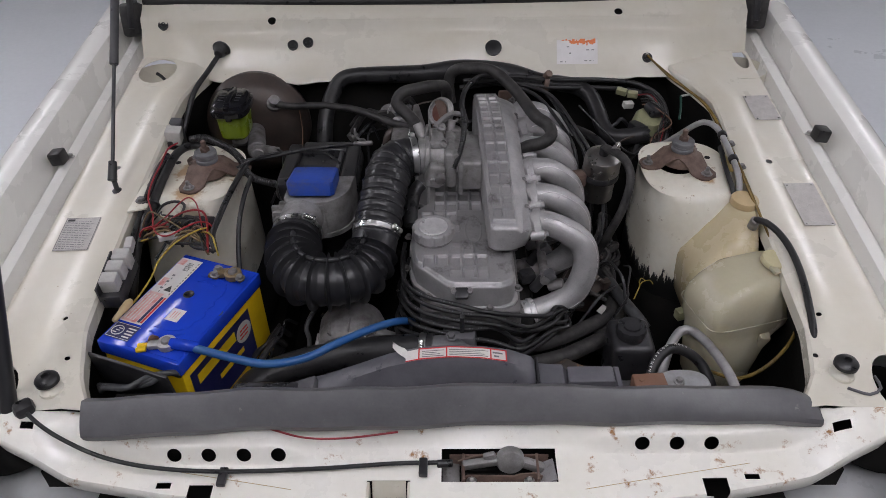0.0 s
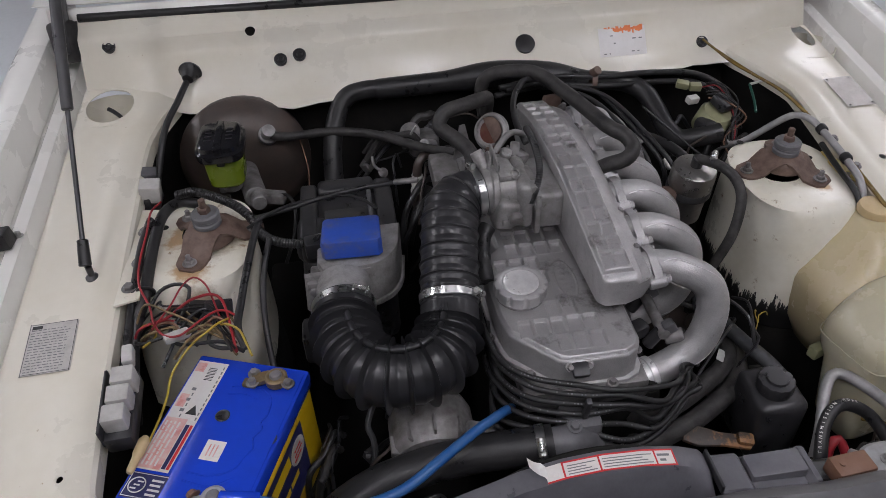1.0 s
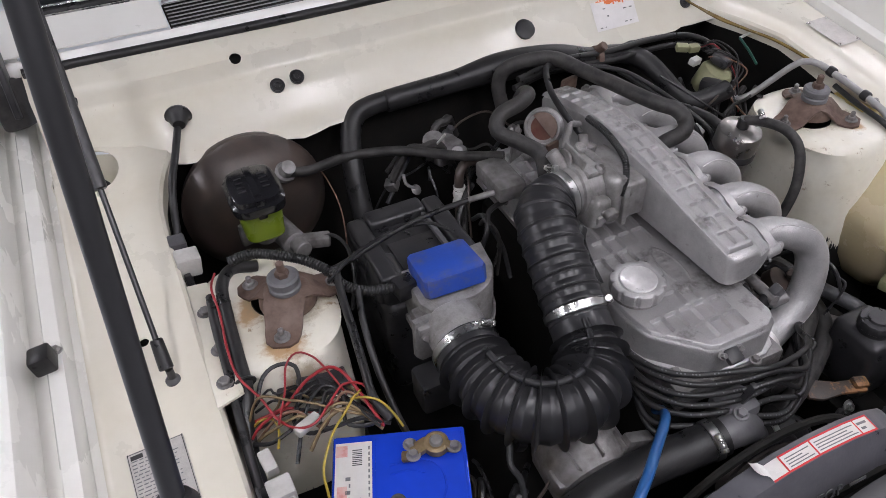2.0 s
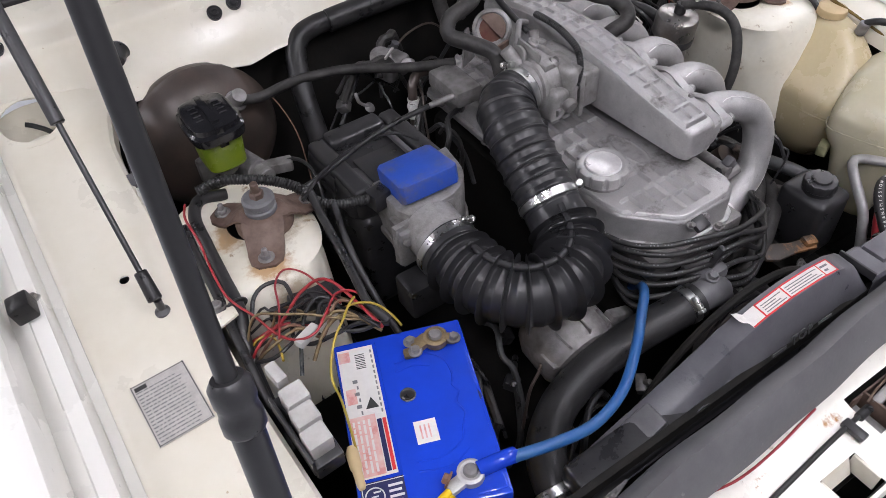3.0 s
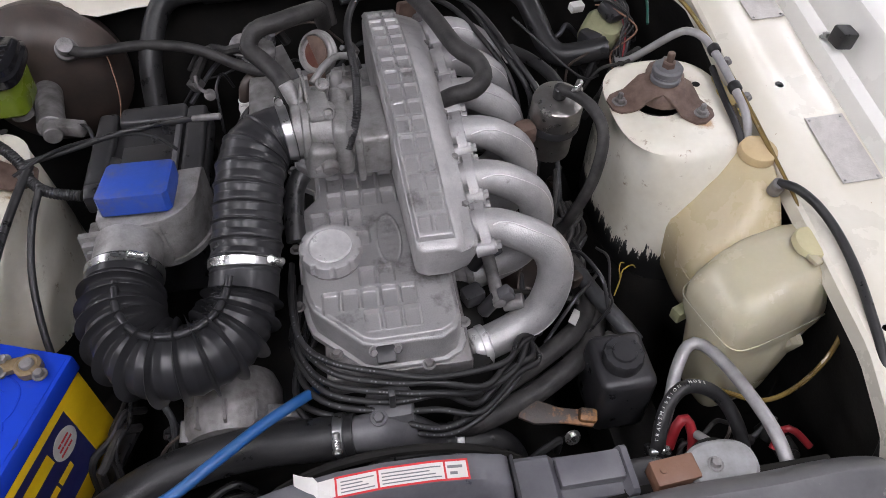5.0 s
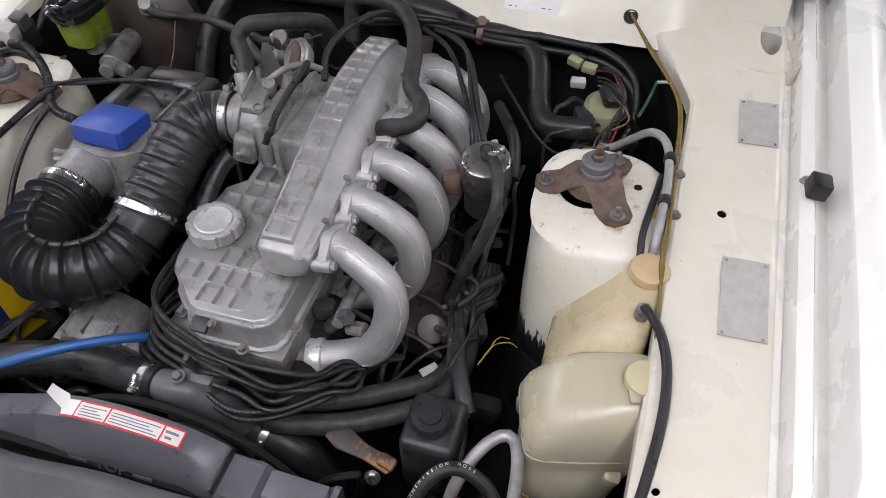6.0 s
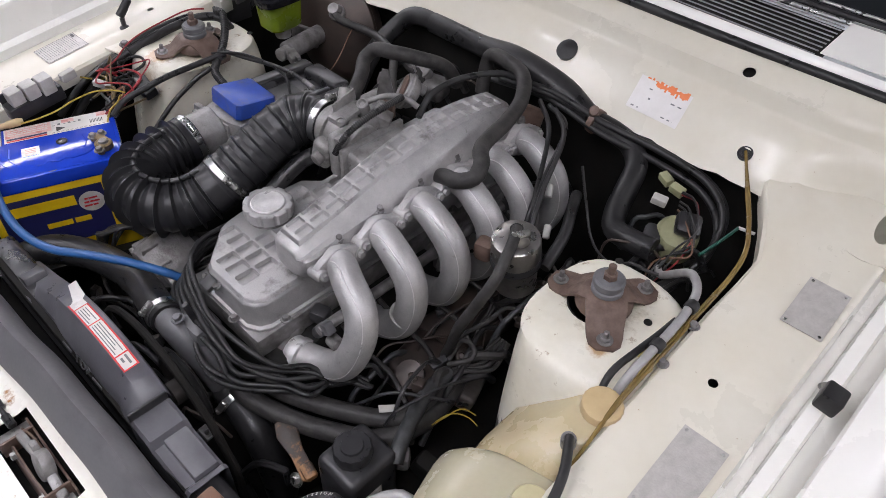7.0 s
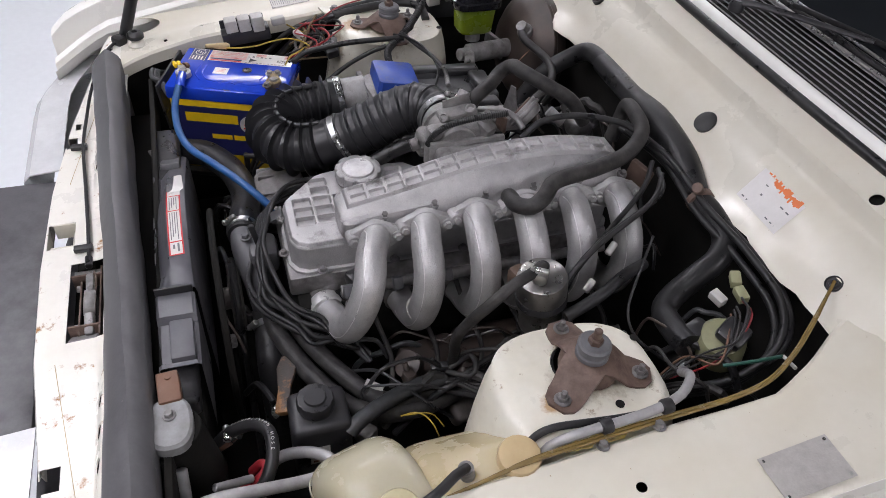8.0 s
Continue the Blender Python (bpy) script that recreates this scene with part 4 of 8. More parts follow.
# six runners that arch over to the head
RUN = [1.118, 1.197, 1.280, 1.362, 1.443, 1.524]
for k, y in enumerate(RUN):
    dy = -0.052 if k == 0 else (-0.014 if k == 1 else 0.004)
    x0, h = 0.172, (-0.012, -0.003, 0.003, 0.006, 0.006, 0.004)[k]
    pts = [(x0 - 0.012, y, 0.704 + h), (x0 + 0.018, y - 0.003, 0.713 + h), (x0 + 0.050, y - 0.008 + 0.15 * dy, 0.710 + h), (x0 + 0.089, y - 0.010 + 0.35 * dy, 0.680 + 0.5 * h), (x0 + 0.100, y - 0.012 + 0.6 * dy, 0.634),
           (x0 + 0.083, y - 0.014 + 0.85 * dy, 0.582), (x0 + 0.045, y - 0.015 + dy, 0.553), (x0 - 0.006, y - 0.020 + 1.15 * dy, 0.543), (x0 - 0.028, y - 0.022 + 1.2 * dy, 0.542)]
    r = part("runner", tube(B(), pts, lambda q, L: 0.0226 + 0.0012 * smooth_step(0.10, 0.30, q / L), 28, 0.006), ALLOY, engine)
    # saddle flange with an ear and a bolt on either side
    m = axis_frame((x0 + 0.008, y - 0.001, 0.709 + h), (1, -0.04, 0.20))
    rim = []
    for a in range(48):
        c, q = math.cos(2 * math.pi * a / 48), math.sin(2 * math.pi * a / 48)
        side = m.to_3x3().inverted() @ Vector((0, 1, 0))
        ear = abs(c * side.x + q * side.y) ** 6
        rim.append((c * (0.0265 + 0.0150 * ear), q * (0.0265 + 0.0150 * ear)))
    fl = prism(B(), rim, -0.004, 0.009, m, bevel=0.003, seg=2)
    part("runner_flange", fl, ALLOY, r)
    for sy in (-0.034, 0.034):
        bs = B()
        lathe(bs, [(0.0105, -0.016), (0.0105, 0.006), (0.0085, 0.009)], (x0 + 0.010, y - 0.001 + sy, 0.7095 + h), (1, -0.04, 0.20), 18)
        bolt(bs, (x0 + 0.0185, y - 0.001 + sy, 0.7112 + h), (1, -0.04, 0.2), 0.0062)
        part("flange_ear", bs, ALLOY, r)
    part("plenum_stud", merge(lathe(B(), [(0.0085, -0.006), (0.0085, 0.0015), (0.0070, 0.0025)], (x0 - 0.012, y + 0.019, 0.7275 + h), (0.35, 0, 1), 18), bolt(B(), (x0 - 0.0112, y + 0.019, 0.7295 + h), (0.35, 0, 1), 0.005)), ALLOY_DARK, r)
    if k < 4:
        part("casting_mark", lathe(B(), [(0.0075, -0.003), (0.0075, 0.0006), (0.0064, 0.0010), (0.0060, 0.0002), (0.001, 0.0002)], Vector(pts[2]) + Vector((-0.008, 0.010, 0.0196)), (0.0, 0.42, 0.9), 22), ALLOY, r)
    seam = B()
    C = spline(pts, 0.006)
    out = []
    for i in range(6, len(C) - 10):
        d = (C[i + 1] - C[i - 1]).normalized()
        n = (Vector((0.75, -0.55, 0.35)) - d * Vector((0.75, -0.55, 0.35)).dot(d)).normalized()
        out.append(C[i] + n * 0.0234)
    tube(seam, out, 0.0009, 6, raw=True)
    part("casting_seam", seam, ALLOY_WORN, r)
    if k == 1:
        part("joint_ring", lathe(B(), [(0.0236, -0.0022), (0.0258, -0.0014), (0.0258, 0.0014), (0.0236, 0.0022)], Vector(pts[4]) * 0.45 + Vector(pts[5]) * 0.55, Vector(pts[5]) - Vector(pts[4]), 28), PAPER_DIRTY, r, "pale ring round the runner")
    hf = B()
    d = (Vector(pts[8]) - Vector(pts[7])).normalized()
    lathe(hf, [(0.0255, -0.012), (0.0285, -0.010), (0.0285, -0.001), (0.0270, 0.0), (0.0270, 0.010), (0.0255, 0.012)], Vector(pts[7]), d, 32)
    part("head_collar", hf, ALLOY_WORN if k == 0 else ALLOY_DARK, r, "bright machined collar" if k == 0 else "")
    part("head_port", tube(B(), [Vector(pts[8]) - d * 0.012, Vector(pts[8]) + d * 0.012, Vector((0.125, pts[8][1] + 0.022, 0.562)), Vector((0.105, pts[8][1] + 0.034, 0.572))], 0.0255, 20), ALLOY_DARK, r)

# throttle body between the plenum and the hose
tb = thing("throttle_body", (0.0, 1.29, 0.69), "cast alloy throttle body with cable wheel and hose spigots", "throttle body")
bm = B()
box(bm, (0.062, 1.310, 0.714), (0.046, 0.116, 0.066), bevel=0.008, seg=3)
box(bm, (0.040, 1.310, 0.716), (0.010, 0.132, 0.076), bevel=0.003)
for y in (1.251, 1.369):
    bolt(bm, (0.0345, y, 0.735), (-1, 0, 0), 0.0062)
part("adaptor", bm, ALLOY_DULL, tb)
bm = B()
cyl(bm, (-0.046, 1.289, 0.742), (0.036, 1.294, 0.735), 0.0365, seg=36)
lathe(bm, [(0.038, 0), (0.041, 0.002), (0.041, 0.010), (0.038, 0.012)], (-0.034, 1.290, 0.741), (1, 0.05, -0.08), 36)
box(bm, (0.020, 1.293, 0.733), (0.024, 0.104, 0.082), bevel=0.012, seg=3)
box(bm, (-0.012, 1.253, 0.722), (0.036, 0.034, 0.050), (0, 15, 10), 0.009, 3)
part("throttle_bore", bm, ALLOY_DULL, tb)
bm = B()
box(bm, (-0.008, 1.300, 0.776), (0.030, 0.062, 0.012), (4, 4, 8), 0.004)
lathe(bm, [(0.0085, -0.02), (0.0085, 0.004), (0.0060, 0.006), (0.0055, 0.001)], (0.006, 1.277, 0.776), (0.25, -0.6, 0.75), 18)
lathe(bm, [(0.0095, -0.02), (0.0095, 0.006), (0.0070, 0.008), (0.0040, 0.004)], (0.002, 1.325, 0.784), (0.2, -0.3, 0.9), 18)
part("linkage_post", bm, ALLOY_DULL, tb)
bm = B()
box(bm, (-0.008, 1.244, 0.716), (0.030, 0.024, 0.014), (0, 0, 12), 0.004)
bolt(bm, (-0.008, 1.240, 0.723), (0, -0.3, 1), 0.0065)
part("stop_lug", bm, ALLOY_DULL, tb)
part("throttle_lever", merge(box(B(), (-0.020, 1.305, 0.790), (0.004, 0.050, 0.020), (10, 0, 5), 0.0015), lathe(B(), [(0.016, 0), (0.017, 0.001), (0.017, 0.004), (0.016, 0.005)], (-0.026, 1.318, 0.778), (-1, 0, 0.2), 24)), ALLOY_DULL, tb, "plated throttle lever")
part("spigot", cyl(B(), (0.0, 1.235, 0.728), (0.0, 1.222, 0.724), 0.011), ALLOY_DARK, tb)
part("spigot", cyl(B(), (-0.034, 1.312, 0.768), (-0.046, 1.330, 0.792), 0.0105), ALLOY_DULL, tb)
part("spigot", cyl(B(), (0.018, 1.335, 0.760), (0.024, 1.350, 0.79), 0.008), ALLOY_DARK, tb)
for p, q, a in (((0.026, 1.345, 0.760), (0.03, 0.026, 0.03), (10, 20, 30)), ((-0.020, 1.340, 0.755), (0.026, 0.022, 0.024), (0, 0, 20)), ((0.030, 1.255, 0.764), (0.018, 0.022, 0.016), (0, 0, 12))):
    part("boss", box(B(), p, q, a, 0.005), ALLOY_DARK, tb)
# vacuum capsule behind the body
way = Vector((-0.60, -0.60, 0.52)).normalized()
mid = Vector((-0.002, 1.424, 0.768))
cap_ = part("vacuum_capsule", lathe(B(), [(0.022, -0.020), (0.027, -0.014), (0.028, -0.008), (0.0325, -0.006), (0.0330, -0.002), (0.0305, 0), (0.0305, 0.004), (0.0285, 0.006), (0.0262, 0.0062), (0.0252, 0.001)], mid, way, 40), ALLOY_DULL, tb, "plated vacuum capsule")
part("red_face", lathe(B(), [(0.0252, -0.002), (0.024, 0.0005), (0.012, 0.0022), (0.003, 0.0024)], mid, way, 32), OXIDE, cap_, "rusted red face")
m = axis_frame(mid + way * 0.0065, way)
side = m.to_3x3().inverted() @ Vector((0.9, 0.1, 0.3))
a0 = math.atan2(side.y, side.x)
half = [(0.0245 * math.cos(a0 + radians(q)), 0.0245 * math.sin(a0 + radians(q))) for q in range(-88, 89, 11)]
part("capsule_bracket", merge(prism(B(), half, 0, 0.003, m, bevel=0.0006, seg=1), box(B(), mid + Vector((-0.004, -0.036, -0.022)), (0.026, 0.006, 0.030), (0, 0, 15), 0.002)), RUST, cap_, "rust-brown bracket")
part("capsule_stay", prism(B(), [(-0.020, 0), (0.020, 0), (0.004, 0.062), (-0.006, 0.062)], 0, 0.003, pose(-0.052, 1.425, 0.725, 90, 0, 25)), ALLOY_DARK, tb)
bm = B()
tube(bm, [(0.026, 1.245, 0.742), (0.036, 1.250, 0.766), (0.044, 1.268, 0.786), (0.047, 1.300, 0.796), (0.048, 1.335, 0.800), (0.046, 1.372, 0.800)], lambda r, L: 0.0052 + 0.0007 * math.cos(2 * math.pi * r / 0.0036), 12, 0.0009)
part("sensor_lead", bm, RUBBER, tb, "black corrugated sleeve", 80)
bm = B()
tube(bm, [(-0.012, 1.345, 0.775), (0.010, 1.370, 0.786), (0.030, 1.392, 0.782), (0.052, 1.402, 0.770)], 0.0052, 10)
part("idle_pipe", bm, ALLOY_DARK, tb, "stained bent steel pipe")


# ---- the intake hose, meter and air box ----
HOSE = [(-0.046, 1.288, 0.742), (-0.072, 1.282, 0.742), (-0.096, 1.258, 0.736), (-0.106, 1.222, 0.722), (-0.114, 1.175, 0.696), (-0.121, 1.130, 0.674), (-0.129, 1.085, 0.655),
        (-0.143, 1.047, 0.646), (-0.169, 1.021, 0.646), (-0.204, 1.012, 0.647), (-0.241, 1.023, 0.647), (-0.268, 1.057, 0.648), (-0.279, 1.105, 0.649), (-0.279, 1.158, 0.652)]
hose = thing("intake_hose", (-0.15, 1.1, 0.58), "black ribbed rubber intake hose bent into a U", "intake hose")


def hose_r(run, total):
    a = run / total
    base = 0.0392 + 0.0050 * smooth_step(0.03, 0.10, a) + 0.0040 * smooth_step(0.42, 0.52, a)
    if a < 0.035 or 0.405 < a < 0.45 or a > 0.955:
        return base - 0.001
    if a < 0.405:
        q = (run % 0.0245) - 0.01225
        return base - 0.0014 + 0.0016 * (1 - (q / 0.01225) ** 2) * min(1.0, abs(q) / 0.004) + 0.0036 * math.exp(-(abs(q) / 0.0015) ** 2.5)
    q = (run % 0.0222) - 0.0111
    return base - 0.0062 + 0.0026 * (q / 0.0111) ** 2 + 0.0125 * math.exp(-(abs(q) / 0.0014) ** 2.5)


part("hose_body", tube(B(), HOSE, hose_r, 40, 0.0009), RUBBER_GLOSSY, hose, "", 60)


# moulded spine along the top of the bend
C = spline(HOSE, 0.004)
k0 = next(i for i, p in enumerate(C) if p.y < 1.088)
spine = B()
tube(spine, [p + (Vector((p.x + 0.200, p.y - 1.13, 0)).normalized() * -0.006 + Vector((0, 0, 0.0462))) for p in C[k0:-13]], 0.0050, 10, raw=True)
part("moulded_spine", spine, RUBBER_GLOSSY, hose)


def hose_clamp(p, d, r, parent, screw=(0, 0, 1)):
    p, d = Vector(p), Vector(d).normalized()
    c = part("hose_clamp", lathe(B(), [(r, -0.0065), (r + 0.0014, -0.0055), (r + 0.0014, 0.0055), (r, 0.0065)], p, d, 40), CHROME, parent, "bright steel worm-drive clamp")
    n = Vector(screw) - d * Vector(screw).dot(d)
    n.normalize()
    w = d.cross(n)
    bm = B()
    q = p + n * (r + 0.005)
    cyl(bm, q - w * 0.010, q + w * 0.010, 0.0052, seg=12)
    cyl(bm, q + w * 0.010, q + w * 0.016, 0.0062, seg=6)
    part("clamp_screw", bm, STEEL, c)
    return c


hose_clamp((-0.053, 1.287, 0.742), (-1, -0.2, 0), 0.0385, hose, (0, 0.5, 1))
hose_clamp((-0.1215, 1.127, 0.6725), (-0.10, -0.86, -0.5), 0.0445, hose, (1, 0, 0.6))
hose_clamp((-0.279, 1.153, 0.6515), (0.0, 1, 0.14), 0.0475, hose, (0.6, 0, 1))

meter = thing("air_flow_meter", (-0.26, 1.24, 0.60), "grey alloy air flow meter with a dusty blue cover", "air flow meter")
ARC = [(-0.250 + 0.068 * math.sin(radians(a)) ** 0.9, 1.205 + 0.070 * (1 - math.cos(radians(a)))) for a in range(0, 91, 9)]
plan = [(-0.312, 1.300), (-0.314, 1.226), (-0.306, 1.208), (-0.290, 1.198)] + ARC + [(-0.178, 1.305)]
bm = B()
prism(bm, plan, 0.600, 0.688, bevel=0.004)
cyl(bm, (-0.279, 1.150, 0.651), (-0.276, 1.206, 0.656), 0.043, seg=32)
part("meter_body", bm, ALLOY_DULL, meter, "dull grey cast meter housing")
part("meter_flange", prism(B(), [(-0.250 + (x + 0.250) * 1.07, 1.25 + (y - 1.25) * 1.09) for x, y in plan], 0.602, 0.612, bevel=0.002), ALLOY_DULL, meter)
part("inlet_flange", prism(B(), [(-0.060, -0.030), (-0.052, -0.040), (0.040, -0.040), (0.050, -0.030), (0.046, 0.032), (-0.056, 0.032)], -0.005, 0.005, pose(-0.278, 1.203, 0.650, 84, 0, 3), bevel=0.002), ALLOY_DULL, meter)
bm = B()
prism(bm, [(-0.046, -0.034), (-0.041, -0.041), (0.042, -0.041), (0.048, -0.034), (0.045, 0.036), (0.039, 0.041), (-0.040, 0.041), (-0.046, 0.035)], -0.012, 0.0165, pose(-0.257, 1.260, 0.7015, -9, -1, -3), bevel=0.004)
part("meter_cover", bm, BLUE_DUSTY, meter, "blue plastic cover with grey dust on top")
bm = B()
box(bm, (-0.315, 1.215, 0.645), (0.022, 0.04, 0.06), bevel=0.004)
box(bm, (-0.318, 1.198, 0.666), (0.026, 0.016, 0.018), bevel=0.003)
bolt(bm, (-0.322, 1.192, 0.66), (0, -1, 0.2))
part("bracket", bm, ALLOY_DARK, meter)
bm = B()
box(bm, (-0.318, 1.272, 0.682), (0.030, 0.028, 0.030), (0, 0, 8), 0.004)
part("plug", bm, PLASTIC, meter, "black wiring plug")

ab = thing("air_box", (-0.27, 1.40, 0.42), "black plastic air cleaner box", "air box")
bm = B()
box(bm, (-0.268, 1.385, 0.53), (0.155, 0.20, 0.20), bevel=0.02, seg=3)
part("lower_box", bm, PLASTIC, ab)
bm = B()
box(bm, (-0.262, 1.385, 0.640), (0.165, 0.185, 0.046), (-3, 0, 0), 0.016, 3)
lid = part("lid", bm, PLASTIC, ab)
for x in (-0.328, -0.197):
    part("lid_rail", box(B(), (x, 1.380, 0.668), (0.030, 0.165, 0.020), (-3, 0, 0), 0.007, 3), PLASTIC, lid)
part("lid_rail", box(B(), (-0.262, 1.452, 0.664), (0.100, 0.040, 0.022), (-3, 0, 0), 0.008, 3), PLASTIC, lid)
part("lid_panel", box(B(), (-0.262, 1.352, 0.6655), (0.078, 0.070, 0.006), (-3, 0, 0), 0.002), PLASTIC, lid)
part("lid_rib", box(B(), (-0.222, 1.372, 0.672), (0.008, 0.110, 0.010), (-3, 0, 0), 0.002), PLASTIC_GREY, lid)
part("side_duct", box(B(), (-0.325, 1.335, 0.648), (0.05, 0.07, 0.055), (0, 8, 0), 0.014, 3), PLASTIC, ab)
part("front_duct", box(B(), (-0.315, 1.17, 0.575), (0.07, 0.05, 0.06), bevel=0.008), PLASTIC, ab)

# ---- things on the bulkhead side ----
def plug_disc(name, p, r, label, n=(0, -0.62, 0.78), mat_=None):
    inner = [(r * 0.8, 0.0006), (r * 0.52, 0.0006), (r * 0.48, 0.0024), (r * 0.38, 0.0026), (r * 0.32, 0.0008), (r * 0.08, 0.0006)] if r < 0.015 else [(r * 0.5, 0.0034), (r * 0.1, 0.0038)]
    bm = lathe(B(), [(r * 0.98, -0.008), (r * 1.0, 0), (r * 1.02, 0.0012), (r * 0.9, 0.0022)] + inner, Vector(p) + Vector(n).normalized() * 0.0035, n, 28)
    return solid(name, bm, mat_ or RUBBER, label, "rubber plug", "bulkhead plugs")


plug_disc("bulkhead_plug", (0.124, 1.7085, 0.7885), 0.0195, "round black rubber plug in the cream bulkhead")
for x, y, z in ((-0.361, 1.716, 0.798), (-0.324, 1.720, 0.803), (-0.687, 1.775, 0.829), (-0.724, 1.789, 0.826)):
    g = plug_disc("grommet", (x, y, z), 0.0125, "small grey-black rubber grommet in the cream bulkhead", mat_=RUBBER)

cl = thing("clutch_cable", (-0.56, 1.65, 0.70), "black clutch cable entering a bulkhead grommet", "cable")
part("boot", lathe(B(), [(0.021, 0), (0.022, 0.004), (0.017, 0.008), (0.014, 0.018), (0.010, 0.026)], (-0.533, 1.709, 0.796), (-0.12, -0.75, -0.15), 24), RUBBER, cl)
part("cable", tube(B(), [(-0.536, 1.70, 0.79), (-0.556, 1.645, 0.768), (-0.58, 1.58, 0.74), (-0.60, 1.50, 0.67)], 0.0062, 10), RUBBER, cl)

sticker = thing("bulkhead_sticker", (0.33, 1.695, 0.77), "torn white paper sticker with an orange heading", "sticker")
o, u, v = Vector((0.272, 1.7010, 0.7845)), Vector((1, 0, 0)), Vector((0, 0.62, 0.785))
o = Vector((0.276, 1.6815, 0.757))
part("sticker_paper", quad(B(), o, u, v, 0, 0.098, 0, 0.058, 0.0016), STICKER, sticker)
bm = B()
rnd = random.Random(3)
for k in range(26):
    x = 0.012 + k * 0.0031
    h0, h1 = 0.049 + rnd.uniform(-0.006, 0.003), 0.059 + rnd.uniform(-0.004, 0.002)
    if k < 6:
        h0 = 0.056
    quad(bm, o, u, v, x, x + 0.0033, h0, h1, 0.0022 + 0.00002 * k)
part("orange_heading", bm, ORANGE, sticker)
bm = bars(B(), o + Vector((0, -0.0012, 0.0015)), u, v, [(0.004, 0.008, 0.022, 0.0022), (0.006, 0.066, 0.088, 0.002), (0.032, 0.07, 0.09, 0.0022), (0.024, 0.03, 0.034, 0.003), (0.040, 0.024, 0.03, 0.002)], 4, 1.2)
tagged(part("small_print", bm, INK_GREY, sticker), kind="stuff")

# brake booster and master cylinder
bo = thing("brake_booster", (-0.455, 1.62, 0.51), "large round brown-stained black brake booster", "brake booster")
ax = (0.05, -1, 0.12)
part("booster_shell", lathe(B(), [(0.05, -0.02), (0.118, -0.012), (0.124, 0.0), (0.124, 0.012), (0.127, 0.015), (0.127, 0.022), (0.122, 0.026), (0.112, 0.045), (0.085, 0.066), (0.040, 0.074), (0.004, 0.076)], (-0.455, 1.655, 0.632), ax, 48), BOOSTER, bo)
bm = lathe(B(), [(0.018, 0), (0.018, 0.010), (0.014, 0.013), (0.012, 0.030), (0.008, 0.030)], (-0.400, 1.600, 0.700), (0.2, -0.55, 0.7), 24)
part("check_valve", bm, ALLOY_DARK, bo, "grey plastic check valve")
mc = thing("master_cylinder", (-0.45, 1.50, 0.62), "grimy alloy brake master cylinder with a green fluid bottle", "master cylinder")
bm = B()
cyl(bm, (-0.452, 1.590, 0.640), (-0.425, 1.475, 0.648), 0.021, seg=24)
box(bm, (-0.468, 1.555, 0.640), (0.070, 0.012, 0.045), (0, 0, 13), 0.005)
cyl(bm, (-0.425, 1.480, 0.648), (-0.418, 1.452, 0.650), 0.014, seg=20)
cyl(bm, (-0.465, 1.498, 0.660), (-0.466, 1.498, 0.690), 0.017, seg=20)
box(bm, (-0.398, 1.470, 0.650), (0.055, 0.022, 0.020), (0, 0, -18), 0.004)
part("cylinder_body", bm, ALLOY_DARK, mc)


def rounded_ring(cx, cy, z, hx, hy, n=36, e=0.5, rot=0.0):
    out = []
    for k in range(n):
        a = 2 * math.pi * k / n
        c, q = math.cos(a), math.sin(a)
        x, y = hx * math.copysign(abs(c) ** e, c), hy * math.copysign(abs(q) ** e, q)
        out.append((cx + x * math.cos(rot) - y * math.sin(rot), cy + x * math.sin(rot) + y * math.cos(rot), z))
    return out


bm = loft(B(), [rounded_ring(-0.467, 1.497, 0.684, 0.026, 0.034), rounded_ring(-0.467, 1.497, 0.690, 0.031, 0.040), rounded_ring(-0.467, 1.497, 0.742, 0.034, 0.044), rounded_ring(-0.467, 1.497, 0.748, 0.033, 0.043)])
part("fluid_bottle", bm, FLUID, mc, "translucent green-yellow bottle")
lid = part("bottle_cap", loft(B(), [rounded_ring(-0.467, 1.497, 0.746, 0.0407, 0.0528), rounded_ring(-0.467, 1.497, 0.750, 0.0418, 0.0539), rounded_ring(-0.467, 1.497, 0.760, 0.0418, 0.0539), rounded_ring(-0.467, 1.497, 0.763, 0.0374, 0.0484),
           rounded_ring(-0.467, 1.497, 0.771, 0.0363, 0.0473), rounded_ring(-0.467, 1.497, 0.774, 0.0319, 0.0418)]), GLOSS_BLACK, mc, "glossy black plastic cap")
bm = B()
box(bm, (-0.467, 1.497, 0.776), (0.012, 0.078, 0.006), bevel=0.002)
box(bm, (-0.467, 1.451, 0.756), (0.014, 0.008, 0.040), (8, 0, 0), 0.002)
part("cap_strap", bm, GLOSS_BLACK, lid)
bm = B()
for k in range(4):
    for sx in (-1, 1):
        quad(bm, (-0.467 + sx * 0.018, 1.475 + k * 0.012, 0.7744), (1, 0, 0), (0, 1, 0), -0.006, 0.006, 0, 0.004, 0.0004)
tagged(part("cap_print", bm, PLASTIC, lid), kind="stuff")
bm = B()
tube(bm, [(-0.40, 1.465, 0.652), (-0.37, 1.46, 0.658), (-0.355, 1.43, 0.65), (-0.36, 1.39, 0.62), (-0.38, 1.36, 0.58)], 0.0032, 8)
part("sensor_lead", bm, RUBBER, mc)


def pipe(name, pts, r, material, label, category, group="", seg=12, step=0.008, ends=None):
    return solid(name, tube(B(), pts, r, seg, step), material, label, category, group)


